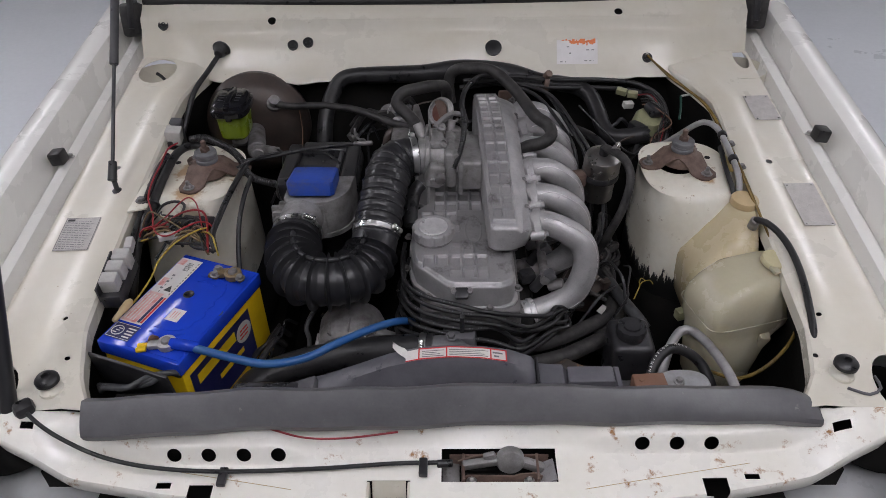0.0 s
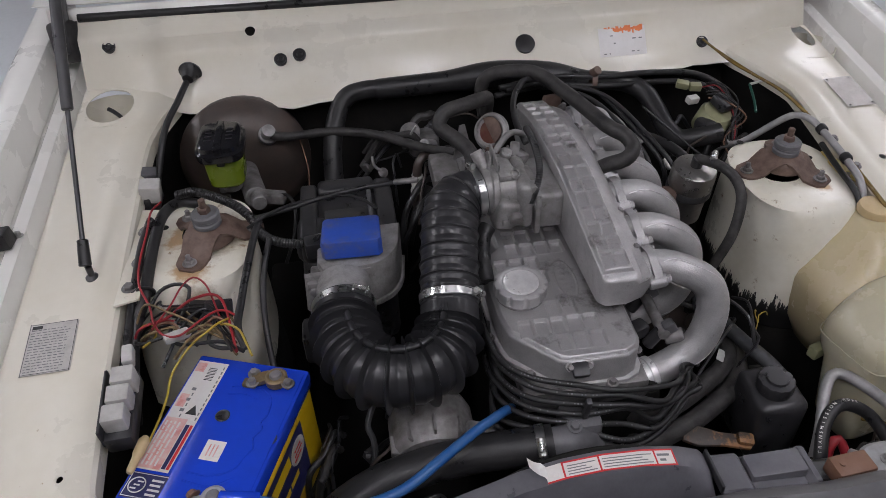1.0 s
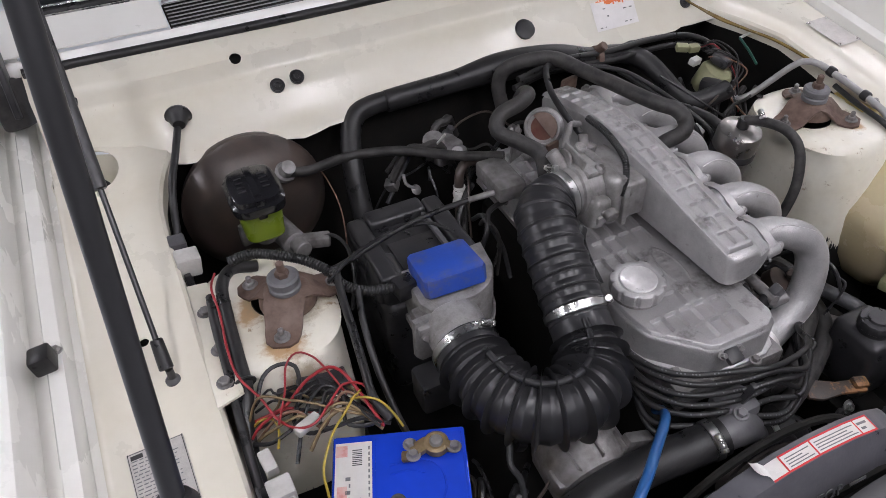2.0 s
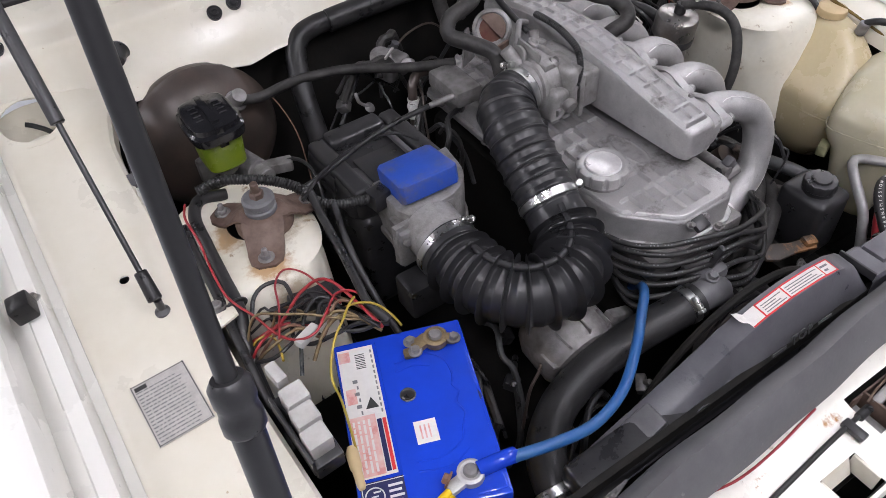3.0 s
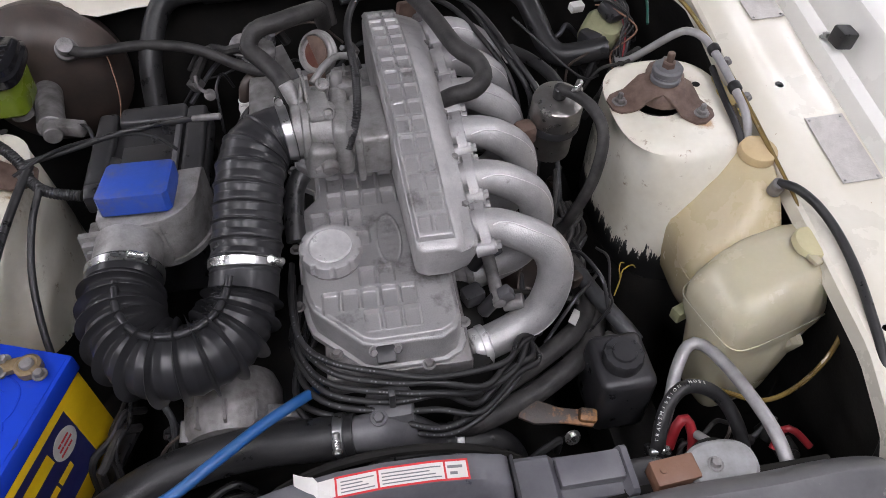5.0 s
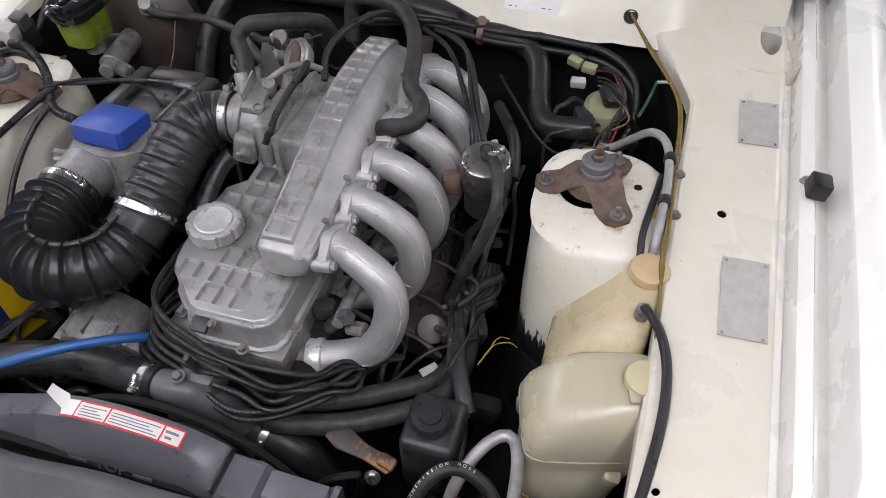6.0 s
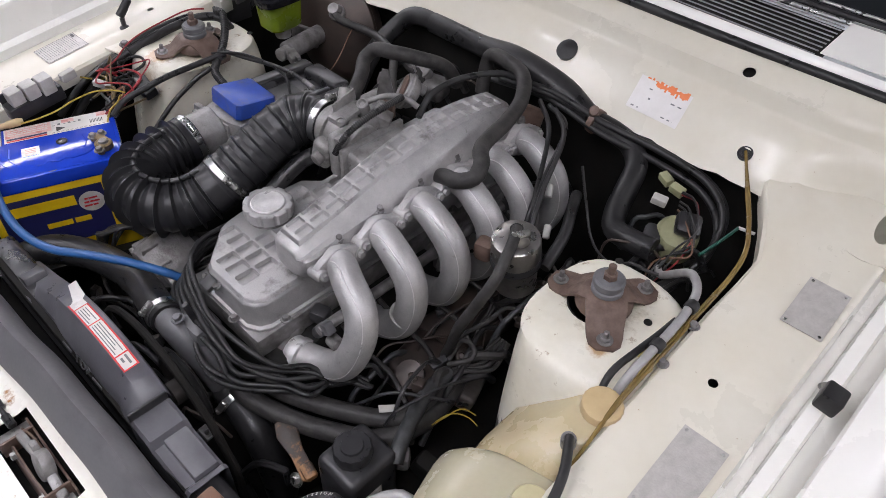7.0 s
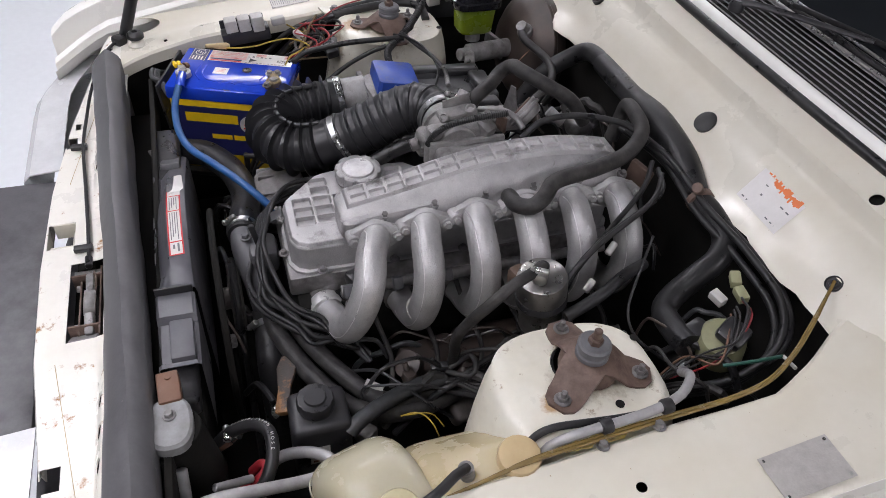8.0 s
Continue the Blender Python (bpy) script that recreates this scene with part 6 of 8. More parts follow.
part("fitting", cyl(B(), (0.356, 0.832, 0.487), (0.3575, 0.860, 0.508), 0.0108, seg=6), COPPER, lp, "brass hose fitting")
hose_clamp((0.3575, 0.868, 0.515), (0, 0.8, 0.65), 0.0095, lp)
C = spline(LOOP, 0.002)
TEXT = "TRANSMISSION HOSE"
for i, ch in enumerate(TEXT):
    k = 20 + i * 3
    if ch == " " or k + 1 >= len(C):
        continue
    d = (C[k + 1] - C[k - 1]).normalized()
    n = (Vector((-0.30, 0.10, 0.95)) - d * Vector((-0.30, 0.10, 0.95)).dot(d)).normalized()
    cu = bpy.data.curves.new("letter", "FONT")
    cu.body, cu.size, cu.align_x, cu.align_y, cu.extrude = ch, 0.0062, "CENTER", "CENTER", 0.0002
    ob = new("letter", cu)
    bpy.context.view_layer.update()
    me = bpy.data.meshes.new_from_object(ob.evaluated_get(bpy.context.evaluated_depsgraph_get()))
    bpy.data.objects.remove(ob)
    R3 = Matrix((d, n.cross(d), n)).transposed().to_4x4()
    me.transform(Matrix.Translation(C[k] + n * 0.0094 - BASE[lp]) @ R3)
    me.materials.append(PAPER)
    ob = new("letter", me)
    ob.parent = lp

bm = B()
box(bm, (0.334, 0.797, 0.612), (0.052, 0.030, 0.026), (0, 0, 4), 0.003)
lathe(bm, [(0.004, 0), (0.004, 0.002)], (0.320, 0.797, 0.625), (0, 0, 1), 10)
solid("horn_bracket", bm, COPPER, "red-brown coated steel bracket behind the front panel", "bracket")
hr = thing("horn", (0.392, 0.79, 0.50), "pale grey round horn in front of the radiator", "horn")
part("horn_disc", loft(B(), [rounded_ring(0.389, 0.796, 0.599, 0.038, 0.026, 30, 0.8), rounded_ring(0.389, 0.796, 0.602, 0.041, 0.029, 30, 0.8), rounded_ring(0.389, 0.796, 0.617, 0.041, 0.029, 30, 0.8), rounded_ring(0.389, 0.796, 0.621, 0.037, 0.025, 30, 0.8)]), HORN_GREY, hr)
part("horn_screw", bolt(B(), (0.380, 0.796, 0.621), (0, 0, 1), 0.006), ALLOY_DARK, hr)
part("horn_stem", cyl(B(), (0.43, 0.80, 0.57), (0.47, 0.80, 0.52), 0.008), HORN_GREY, hr)
part("horn_body", cyl(B(), (0.39, 0.82, 0.48), (0.39, 0.80, 0.602), 0.034), SEAL_SHADE_BLACK, hr)
pipe("red_lead", [(0.395, 0.885, 0.47), (0.405, 0.900, 0.50), (0.418, 0.905, 0.505), (0.425, 0.89, 0.49), (0.42, 0.86, 0.46)], 0.007, WIRE_RED, "bright red sleeved lead by the horn", "lead")
pipe("red_lead", [(0.53, 0.86, 0.47), (0.545, 0.875, 0.49), (0.56, 0.87, 0.49), (0.575, 0.85, 0.48)], 0.005, WIRE_RED, "red wire tail low in the corner", "lead")
bm = B()
cyl(bm, (0.425, 0.885, 0.50), (0.445, 0.835, 0.53), 0.006, seg=12)
solid("pipe_stub", bm, GREY_PIPE, "short grey pipe stub beside the hose", "pipe")

# ---- radiator, shroud and its hoses ----
rad = thing("radiator", (0.0, 0.80, 0.20), "black radiator behind the front panel", "radiator")
part("core", box(B(), (0.0, 0.815, 0.38), (0.66, 0.035, 0.36), bevel=0.004), SEAL_SHADE_BLACK, rad)
part("top_tank", box(B(), (0.0, 0.808, 0.570), (0.68, 0.050, 0.040), bevel=0.010, seg=3), PLASTIC, rad)
sh = thing("fan_shroud", (0.03, 0.85, 0.40), "dark grey plastic fan shroud with an arched top", "fan shroud")


def arch_z(x):
    return 0.005 + lerp([(-0.30, 0.545), (-0.245, 0.568), (-0.19, 0.588), (-0.13, 0.614), (-0.08, 0.637), (-0.03, 0.651), (0.02, 0.656), (0.07, 0.653), (0.115, 0.644), (0.150, 0.628), (0.158, 0.616), (0.21, 0.612), (0.33, 0.604)], x)


rows = []
for i in range(64):
    x = -0.28 + i * 0.435 / 63
    z = arch_z(x)
    dip = 0.040 * smooth_step(-0.17, -0.10, x) * (1 - smooth_step(0.105, 0.145, x))
    rows.append([(x, 0.782, 0.560), (x, 0.786, min(z, 0.606) - dip * 0.3), (x, 0.797, z - 0.012 - dip * 0.6), (x, 0.806, z - 0.004 - dip * 0.12), (x, 0.812, z), (x, 0.836, z + 0.0015), (x, 0.842, z - 0.001), (x, 0.845, z - 0.010), (x, 0.846, 0.52), (x, 0.85, 0.40)])
arch = part("arch", sheet(B(), rows), SHROUD, sh)
bm = B()
rows = []
for i in range(20):
    x = 0.158 + i * 0.135 / 19
    z = arch_z(x) - 0.010 * (1 if 0.205 < x < 0.285 else 0)
    rows.append([(x, 0.782, 0.555), (x, 0.784, z - 0.004), (x, 0.788, z), (x, 0.836, z), (x, 0.841, z - 0.004), (x, 0.842, 0.45)])
part("side_wing", sheet(bm, rows), SHROUD, sh)
part("wing_box", box(B(), (0.245, 0.818, 0.606), (0.074, 0.034, 0.022), bevel=0.003), SHROUD, sh)
part("wing_seam", box(B(), (0.158, 0.812, 0.628), (0.004, 0.055, 0.014), (0, 0, 0), 0.001), PLASTIC, sh)
part("left_block", box(B(), (-0.235, 0.815, 0.578), (0.075, 0.036, 0.020), (0, -22, 0), 0.004), PLASTIC_GREY, sh)
fan = part("fan_ring", tube(B(), [Vector((0.03 + 0.19 * math.cos(a), 0.875, 0.42 + 0.19 * math.sin(a))) for a in [0.1308997 * k for k in range(49)]], 0.006, 8, raw=True), SEAL_SHADE_BLACK, sh)
# raised letters on the arch
cu = bpy.data.curves.new("embossed_word", "FONT")
cu.body, cu.size, cu.align_x, cu.extrude, cu.space_character = "TOP", 0.021, "CENTER", 0.0006, 1.1
ob = new("embossed_word", cu)
bpy.context.view_layer.update()
me = bpy.data.meshes.new_from_object(ob.evaluated_get(bpy.context.evaluated_depsgraph_get()))
bpy.data.objects.remove(ob)
me.transform(Matrix.Translation(Vector((0.020, 0.7835, 0.6035)) - BASE[sh]) @ pose(0, 0, 0, 70, 0, 0))
me.materials.append(PLASTIC_GREY)
ob = new("embossed_word", me)
ob.parent = sh
for sx in (-0.026, 0.062):
    part("embossed_arrow", box(B(), (0.020 + sx - 0.018, 0.7850, 0.610), (0.026, 0.004, 0.0012), (70, 0, 0), 0), PLASTIC_GREY, sh)

st = thing("warning_sticker", (0.03, 0.824, 0.655), "curling white sticker with a red border on the shroud", "sticker")


def on_arch(x, t, lift):
    """A point of the arch's crown: t from 0 at its front rim to 1 at its back."""
    return Vector((x, 0.8125 + 0.0225 * t, arch_z(x) + 0.0015 * t + lift))


def arch_strip(x0, x1, t0, t1, lift, n=14):
    bm = B()
    sheet(bm, [[on_arch(x0 + (x1 - x0) * i / n, t0, lift), on_arch(x0 + (x1 - x0) * i / n, t1, lift)] for i in range(n + 1)])
    return bm


part("sticker_paper", arch_strip(-0.052, 0.108, 0.02, 0.99, 0.0010), PAPER, st)
bm = B()
for a, b, c, d in ((-0.052, 0.108, 0.0, 0.10), (-0.030, 0.108, 0.90, 1.0)):
    merge(bm, arch_strip(a, b, c, d, 0.0016))
for x in (-0.032, 0.012, 0.082, 0.1065):
    merge(bm, arch_strip(x, x + 0.0022, 0, 1, 0.0017, 2))
part("red_border", bm, RED, st)
bm = B()
for a, b in ((-0.026, 0.009), (0.017, 0.079)):
    for k in range(4):
        merge(bm, arch_strip(a, b - 0.006 * (k % 3), 0.20 + 0.16 * k, 0.26 + 0.16 * k, 0.0015, 6))
for k, (a, b) in enumerate(((0.086, 0.102), (0.088, 0.096))):
    merge(bm, arch_strip(a, b, 0.58 - 0.30 * k, 0.72 - 0.30 * k, 0.0015, 3))
part("sticker_print", bm, INK_GREY, st)
rows = [[on_arch(-0.050, t, 0.0012) for t in (0.15, 0.6, 1.0)]]
for k in range(1, 6):
    rows.append([on_arch(-0.050 - 0.0045 * k, t, 0.0012 + 0.0016 * k * k * 0.4 + 0.004 * k * 0.3) + Vector((0, 0.001 * k, 0)) for t in (0.35 + 0.03 * k, 0.8, 1.25 - 0.04 * k)])
part("curled_end", sheet(B(), rows), PAPER, st)


def ribbed(name, pts, r, clamps, label, group="coolant hoses", material=None):
    t = thing(name, tuple(pts[0]), label, "hose", group)
    part("hose_body", tube(B(), pts, r, 24), material or RUBBER, t)
    for p, d, sc in clamps:
        hose_clamp(p, d, r + 0.0006, t, sc)
    return t


ribbed("radiator_hose", [(-0.345, 0.800, 0.515), (-0.340, 0.838, 0.528), (-0.318, 0.882, 0.532), (-0.262, 0.922, 0.528), (-0.190, 0.940, 0.532), (-0.120, 0.940, 0.545), (-0.060, 0.930, 0.560), (-0.010, 0.925, 0.567)], 0.0265,
       [((-0.341, 0.830, 0.526), (0.15, 1, 0.3), (-1, 0, 0.4)), ((-0.027, 0.9268, 0.565), (1, -0.1, 0.14), (0.1, -0.7, 1))], "thick black rubber top radiator hose")
ribbed("radiator_hose", [(0.088, 0.945, 0.470), (0.114, 0.945, 0.461), (0.150, 0.942, 0.452), (0.180, 0.940, 0.428), (0.200, 0.940, 0.375), (0.212, 0.94, 0.30)], 0.0255, [((0.114, 0.945, 0.461), (0.93, 0, -0.30), (-0.2, -0.8, 0.6))], "black rubber bottom radiator hose")
bm = B()
tube(bm, [(-0.016, 0.926, 0.566), (0.014, 0.926, 0.564), (0.040, 0.932, 0.546), (0.062, 0.940, 0.512), (0.092, 0.945, 0.470)], lambda r, L: 0.022 + 0.003 * math.sin(3.2 * r / L), 18)
box(bm, (0.035, 0.955, 0.56), (0.06, 0.05, 0.05), bevel=0.012)
bolt(bm, (0.02, 0.93, 0.590), (0, -0.2, 1))
solid("thermostat_housing", bm, PLASTIC_GREY, "cast alloy thermostat housing between the coolant hoses", "thermostat housing")
solid("hose_bracket", box(B(), (-0.300, 0.790, 0.560), (0.040, 0.030, 0.004), (0, -10, 15), 0.001), ALLOY_DARK, "small rusty steel bracket by the radiator", "bracket")
alt = thing("alternator", (-0.17, 1.02, 0.40), "grimy finned alloy alternator low in the bay", "alternator")
part("alternator_case", lathe(B(), [(0.03, 0), (0.058, 0.008), (0.064, 0.02), (0.064, 0.075), (0.055, 0.095), (0.02, 0.10)], (-0.170, 0.965, 0.500), (0, 1, 0.15), 32), ALLOY_DARK, alt)
for k in range(5):
    a = radians(20 + k * 34)
    part("fin", box(B(), (-0.170 + 0.062 * math.cos(a), 0.985, 0.503 + 0.062 * math.sin(a)), (0.014, 0.03, 0.004), (0, -math.degrees(a), 0), 0.001), ALLOY_DARK, alt)
part("mounting_ear", box(B(), (-0.10, 0.985, 0.535), (0.05, 0.02, 0.022), (0, 25, 0), 0.005), ALLOY_DARK, alt)
bm = B()
lathe(bm, [(0.020, 0.004), (0.052, 0.002), (0.058, 0), (0.064, 0.003), (0.054, 0.010), (0.064, 0.018), (0.058, 0.021)], (0.05, 0.888, 0.48), (0, 1, 0), 36)
lathe(bm, [(0.02, -0.02), (0.02, 0.01)], (0.05, 0.893, 0.48), (0, 1, 0), 20)
solid("fan_pulley", bm, PULLEY, "black steel fan pulley on the engine front", "pulley")
bm = B()
C = [Vector((0.05 + 0.066 * math.cos(a), 0.898, 0.48 + 0.066 * math.sin(a))) for a in [2.2 - 0.12 * k for k in range(24)]]
C += [Vector((0.12 + 0.02 * k, 0.898, 0.41 - 0.028 * k)) for k in range(9)]
tube(bm, C, 0.0065, 8, raw=True)
solid("drive_belt", bm, RUBBER, "black rubber drive belt on the engine front", "belt")
bm = B()
prism(bm, [(-0.052, -0.010), (-0.030, -0.017), (0.010, -0.012), (0.050, -0.014), (0.056, -0.004), (0.044, 0.008), (0.004, 0.009), (-0.026, 0.016), (-0.050, 0.010)], -0.003, 0.003, pose(0.258, 0.954, 0.478, 12, 6, -12), bevel=0.0015)
box(bm, (0.300, 0.945, 0.476), (0.026, 0.020, 0.016), (10, 10, -12), 0.005)
solid("pump_bracket", bm, RUST_PATCHY, "patchy rusted steel pump bracket beside the power steering bottle", "bracket")
solid("pump_bolt", bolt(B(), (0.280, 0.934, 0.440), (0.1, -0.8, 0.5), 0.008), STEEL, "plated bolt on the pump bracket", "bolt")

# ---- foam strip and latch ----
rows = []
for i in range(73):
    x = -0.522 + i * 1.096 / 72
    sg = 0.0012 * math.sin(x * 17) + 0.0008 * math.sin(x * 41)
    fy, fz = lerp([(-0.52, 0.681), (-0.3, 0.692), (-0.1, 0.703), (0, 0.708), (0.1, 0.712), (0.3, 0.717), (0.56, 0.714)], x), lerp([(-0.52, 0.643), (-0.3, 0.645), (-0.1, 0.638), (0, 0.634), (0.1, 0.634), (0.3, 0.628), (0.54, 0.626), (0.574, 0.624)], x)
    cy, cz = lerp([(-0.52, 0.715), (-0.3, 0.724), (0, 0.736), (0.3, 0.750), (0.56, 0.754)], x), lerp([(-0.52, 0.678), (-0.3, 0.684), (0, 0.679), (0.1, 0.674), (0.3, 0.660), (0.52, 0.648), (0.55, 0.643), (0.574, 0.630)], x)
    row = [(fy + 0.010, fz - 0.026), (fy + 0.003, fz - 0.014), (fy, fz - 0.004), (fy + 0.003, fz + 0.003)]
    row += [(fy + (cy - fy) * t, fz + (cz - fz) * t + 0.006 * t * (1 - t) * 4 * 0.5) for t in (0.25, 0.5, 0.75, 0.92, 1.0)]
    row += [(cy + 0.005, cz - 0.002), (cy + 0.014, cz - 0.009), (cy + 0.022, cz - 0.018), (cy + 0.025, cz - 0.026), (cy + 0.026, 0.590)]
    rows.append([(x, y + sg, z + sg) for y, z in row])
foam = thing("bonnet_seal", (0.0, 0.76, 0.61), "long grey-black rubber bonnet seal along the front panel", "seal")
part("seal_strip", thicken(sheet(B(), rows), 0.003), FOAM, foam)
part("seal_slot", box(B(), (0.168, 0.7255, 0.6365), (0.090, 0.006, 0.005), (35, 0, 0), 0.0015), SEAL_SHADE_BLACK, foam, "dark slot in the strip")
pipe("red_trim_wire", [(-0.250, 0.704, 0.625), (-0.20, 0.698, 0.612), (-0.14, 0.699, 0.609), (-0.06, 0.706, 0.614)], 0.0016, WIRE_RED, "thin red wire showing under the bonnet seal", "wire", seg=8)

la = thing("bonnet_latch", (0.09, 0.673, 0.53), "rusty steel bonnet latch in the front panel opening", "latch")
part("latch_box", box(B(), (0.091, 0.675, 0.532), (0.170, 0.052, 0.004), bevel=0), SEAL_SHADE_BLACK, la)
for x, a, w in ((0.019, 8, 0.026), (0.160, -10, 0.034)):
    part("tray_floor", box(B(), (x, 0.672, 0.5525), (w, 0.046, 0.003), (0, a, 0), 0.001), ALLOY_DULL, la)
part("front_plate", prism(B(), [(-0.058, -0.022), (0.058, -0.022), (0.062, 0.006), (0.050, 0.012), (0.028, 0.010), (0.018, 0.006), (-0.050, 0.008), (-0.056, 0.004)], 0, 0.0025, pose(0.094, 0.6635, 0.558, 78, 0, 0), bevel=0.0006), RUST, la, "rusty brown latch plate")
part("rear_plate", box(B(), (0.092, 0.695, 0.560), (0.150, 0.003, 0.026), bevel=0.001), RUST, la)
bm = B()
lathe(bm, [(0.012, 0), (0.0195, 0.001), (0.021, 0.003), (0.021, 0.015), (0.0195, 0.017), (0.008, 0.018)], (0.108, 0.690, 0.577), (0, -1, 0.25), 32)
box(bm, (0.066, 0.680, 0.574), (0.060, 0.012, 0.013), (0, -8, 4), 0.003)
box(bm, (0.078, 0.684, 0.582), (0.020, 0.010, 0.018), (0, -20, 0), 0.004)
box(bm, (0.142, 0.680, 0.568), (0.036, 0.014, 0.016), (0, 22, -4), 0.004)
part("claw", bm, ALLOY_DULL, la, "grey steel latch claw")
bm = B()
prism(bm, [(-0.018, -0.020), (0.018, -0.020), (0.014, 0.018), (-0.016, 0.018)], 0, 0.003, pose(0.162, 0.672, 0.560, 0, -35, 0))
part("guide_flap", bm, ALLOY, la, "pale steel guide flap")
for x, a in ((0.037, 4), (0.150, -6)):
    part("side_stay", box(B(), (x, 0.673, 0.561), (0.004, 0.046, 0.029), (0, a, 0), 0.001), RUST, la)
for x in (0.050, 0.136):
    part("bolt", bolt(B(), (x, 0.6625, 0.556), (0, -1, 0.2), 0.0058), STEEL, la)
part("latch_spring", tube(B(), [(0.030, 0.684, 0.572), (0.05, 0.688, 0.577), (0.08, 0.690, 0.582), (0.095, 0.688, 0.584)], 0.0016, 8), RUST, la)
part("cable_end", cyl(B(), (-0.002, 0.676, 0.577), (0.022, 0.677, 0.577), 0.006), RUBBER, la)
bc = thing("bonnet_cable", (-0.30, 0.66, 0.58), "black bonnet release cable along the front panel", "cable")
part("cable", tube(B(), [(-0.640, 0.760, 0.615), (-0.628, 0.732, 0.638), (-0.595, 0.706, 0.634), (-0.553, 0.688, 0.618), (-0.495, 0.671, 0.602), (-0.420, 0.662, 0.589), (-0.317, 0.658, 0.585), (-0.183, 0.666, 0.580), (-0.065, 0.674, 0.581), (0.005, 0.677, 0.579)], 0.0033, 10), RUBBER, bc)
for p in ((-0.317, 0.650, 0.583), (-0.022, 0.668, 0.580)):
    part("cable_clip", box(B(), p, (0.013, 0.030, 0.009), bevel=0.002), PLASTIC, bc)
part("cable_boot", box(B(), (-0.629, 0.733, 0.640), (0.030, 0.026, 0.022), (0, 0, 40), 0.008), RUBBER, bc)


def bump_stop(x, y):
    z = rail_z(y)
    t = thing("bonnet_buffer", (x, y, z), "round black rubber bonnet buffer on a threaded foot", "buffer", "bonnet buffers")
    part("foot", lathe(B(), [(0.017, 0), (0.019, 0.002), (0.018, 0.006), (0.010, 0.012), (0.010, 0.020)], (x, y, z), (0, 0, 1), 24), CREAM_DIRTY, t)
    part("buffer_head", lathe(B(), [(0.010, 0), (0.015, 0.001), (0.018, 0.004), (0.018, 0.010), (0.014, 0.015), (0.006, 0.017), (0.0055, 0.012)], (x, y, z + 0.018), (0, 0, 1), 28), RUBBER, t)


bump_stop(-0.602, 0.770)
bump_stop(0.626, 0.792)
pipe("wire_hook", [(0.625, 0.765, 0.640), (0.655, 0.755, 0.637), (0.675, 0.765, 0.640), (0.672, 0.785, 0.645)], 0.0024, PLASTIC_GREY, "bent wire hook by the bonnet buffer", "hook", seg=8)


def side_stop(s, y):
    z = rail_z(y) + 0.012
    t = thing("side_buffer", (s * 0.778, y, z), "square black rubber buffer on the guard flange", "buffer", "side buffers")
    part("rubber_block", box(B(), (s * 0.787, y, z + 0.016), (0.028, 0.030, 0.028), (0, s * 8, s * 2), 0.004, 2), RUBBER, t)
    part("screw", bolt(B(), (s * 0.775, y + 0.022, z + 0.002), (0, 0.2, 1), 0.006), STEEL, t)


side_stop(1, 1.362)
side_stop(-1, 1.311)


def hinge(s):
    t = thing("hinge_bracket", (s * 0.765, 1.72, 0.755), "black rubber-covered bonnet hinge at the scuttle corner", "hinge", "bonnet hinges")
    part("hinge_cover", box(B(), (s * 0.770, 1.815, 0.830), (0.046, 0.066, 0.080), (-20, s * 10, s * 12), 0.010, 3), RUBBER_DULL, t)
    part("hinge_arm", box(B(), (s * 0.765, 1.82, 0.90), (0.010, 0.05, 0.18), (-25, 0, 0), 0.003), PLASTIC, t)


for s in (-1, 1):
    hinge(s)


# plates riveted or stuck on the shelves
def plate(cx, cy, hx, hy, rot, label, material, print_):
    z = rail_z(cy) + 0.0026
    t = thing("data_plate", (cx, cy, z), label, "data plate", "data plates")
    m = pose(cx, cy, z, 7.4, 0, rot)
    bm = B()
    prism(bm, [(-hx, -hy), (hx, -hy), (hx, hy), (-hx, hy)], 0, 0.0008, m)
    part("plate_sheet", bm, material, t)
    u, v = m.to_3x3() @ Vector((1, 0, 0)), m.to_3x3() @ Vector((0, 1, 0))
    if print_:
        edge = B()
        for x0, x1, y0, y1 in ((-hx + 0.001, hx - 0.001, -hy + 0.001, -hy + 0.0018), (-hx + 0.001, hx - 0.001, hy - 0.0018, hy - 0.001), (-hx + 0.001, -hx + 0.0018, -hy, hy), (hx - 0.0018, hx - 0.001, -hy, hy), (-hx + 0.004, -hx + 0.018, hy - 0.010, hy - 0.004)):
            quad(edge, m @ Vector((0, 0, 0.0009)), u, v, x0, x1, y0, y1, 0.0004)
        part("plate_border", edge, INK, t, "black printed border and badge")
        part("plate_print", bars(B(), m @ Vector((-hx, -hy, 0.0009)), u, v, print_, 7, 0.6), INK_GREY, t)
    else:
        for x in (-hx + 0.005, hx - 0.005):
            for y in (-hy + 0.005, hy - 0.005):
                part("rivet", lathe(B(), [(0.0022, 0), (0.0020, 0.0008), (0.0008, 0.0013)], m @ Vector((x, y, 0.0008)), m.to_3x3() @ Vector((0, 0, 1)), 12), STEEL, t)
    return t, m


plate(-0.685, 1.114, 0.033, 0.044, 2, "printed aluminium compliance plate on the shelf", PLATE, [(0.005 + 0.0047 * k, 0.004, 0.052 + 0.005 * ((k * 7) % 3) * 0.5, 0.0014) for k in range(16)])
plate(0.711, 1.495, 0.028, 0.046, 2, "blank stamped alloy plate riveted to the shelf", PLATE, [])
plate(0.708, 1.180, 0.029, 0.060, 1, "larger blank stamped alloy plate riveted to the shelf", PLATE, [])

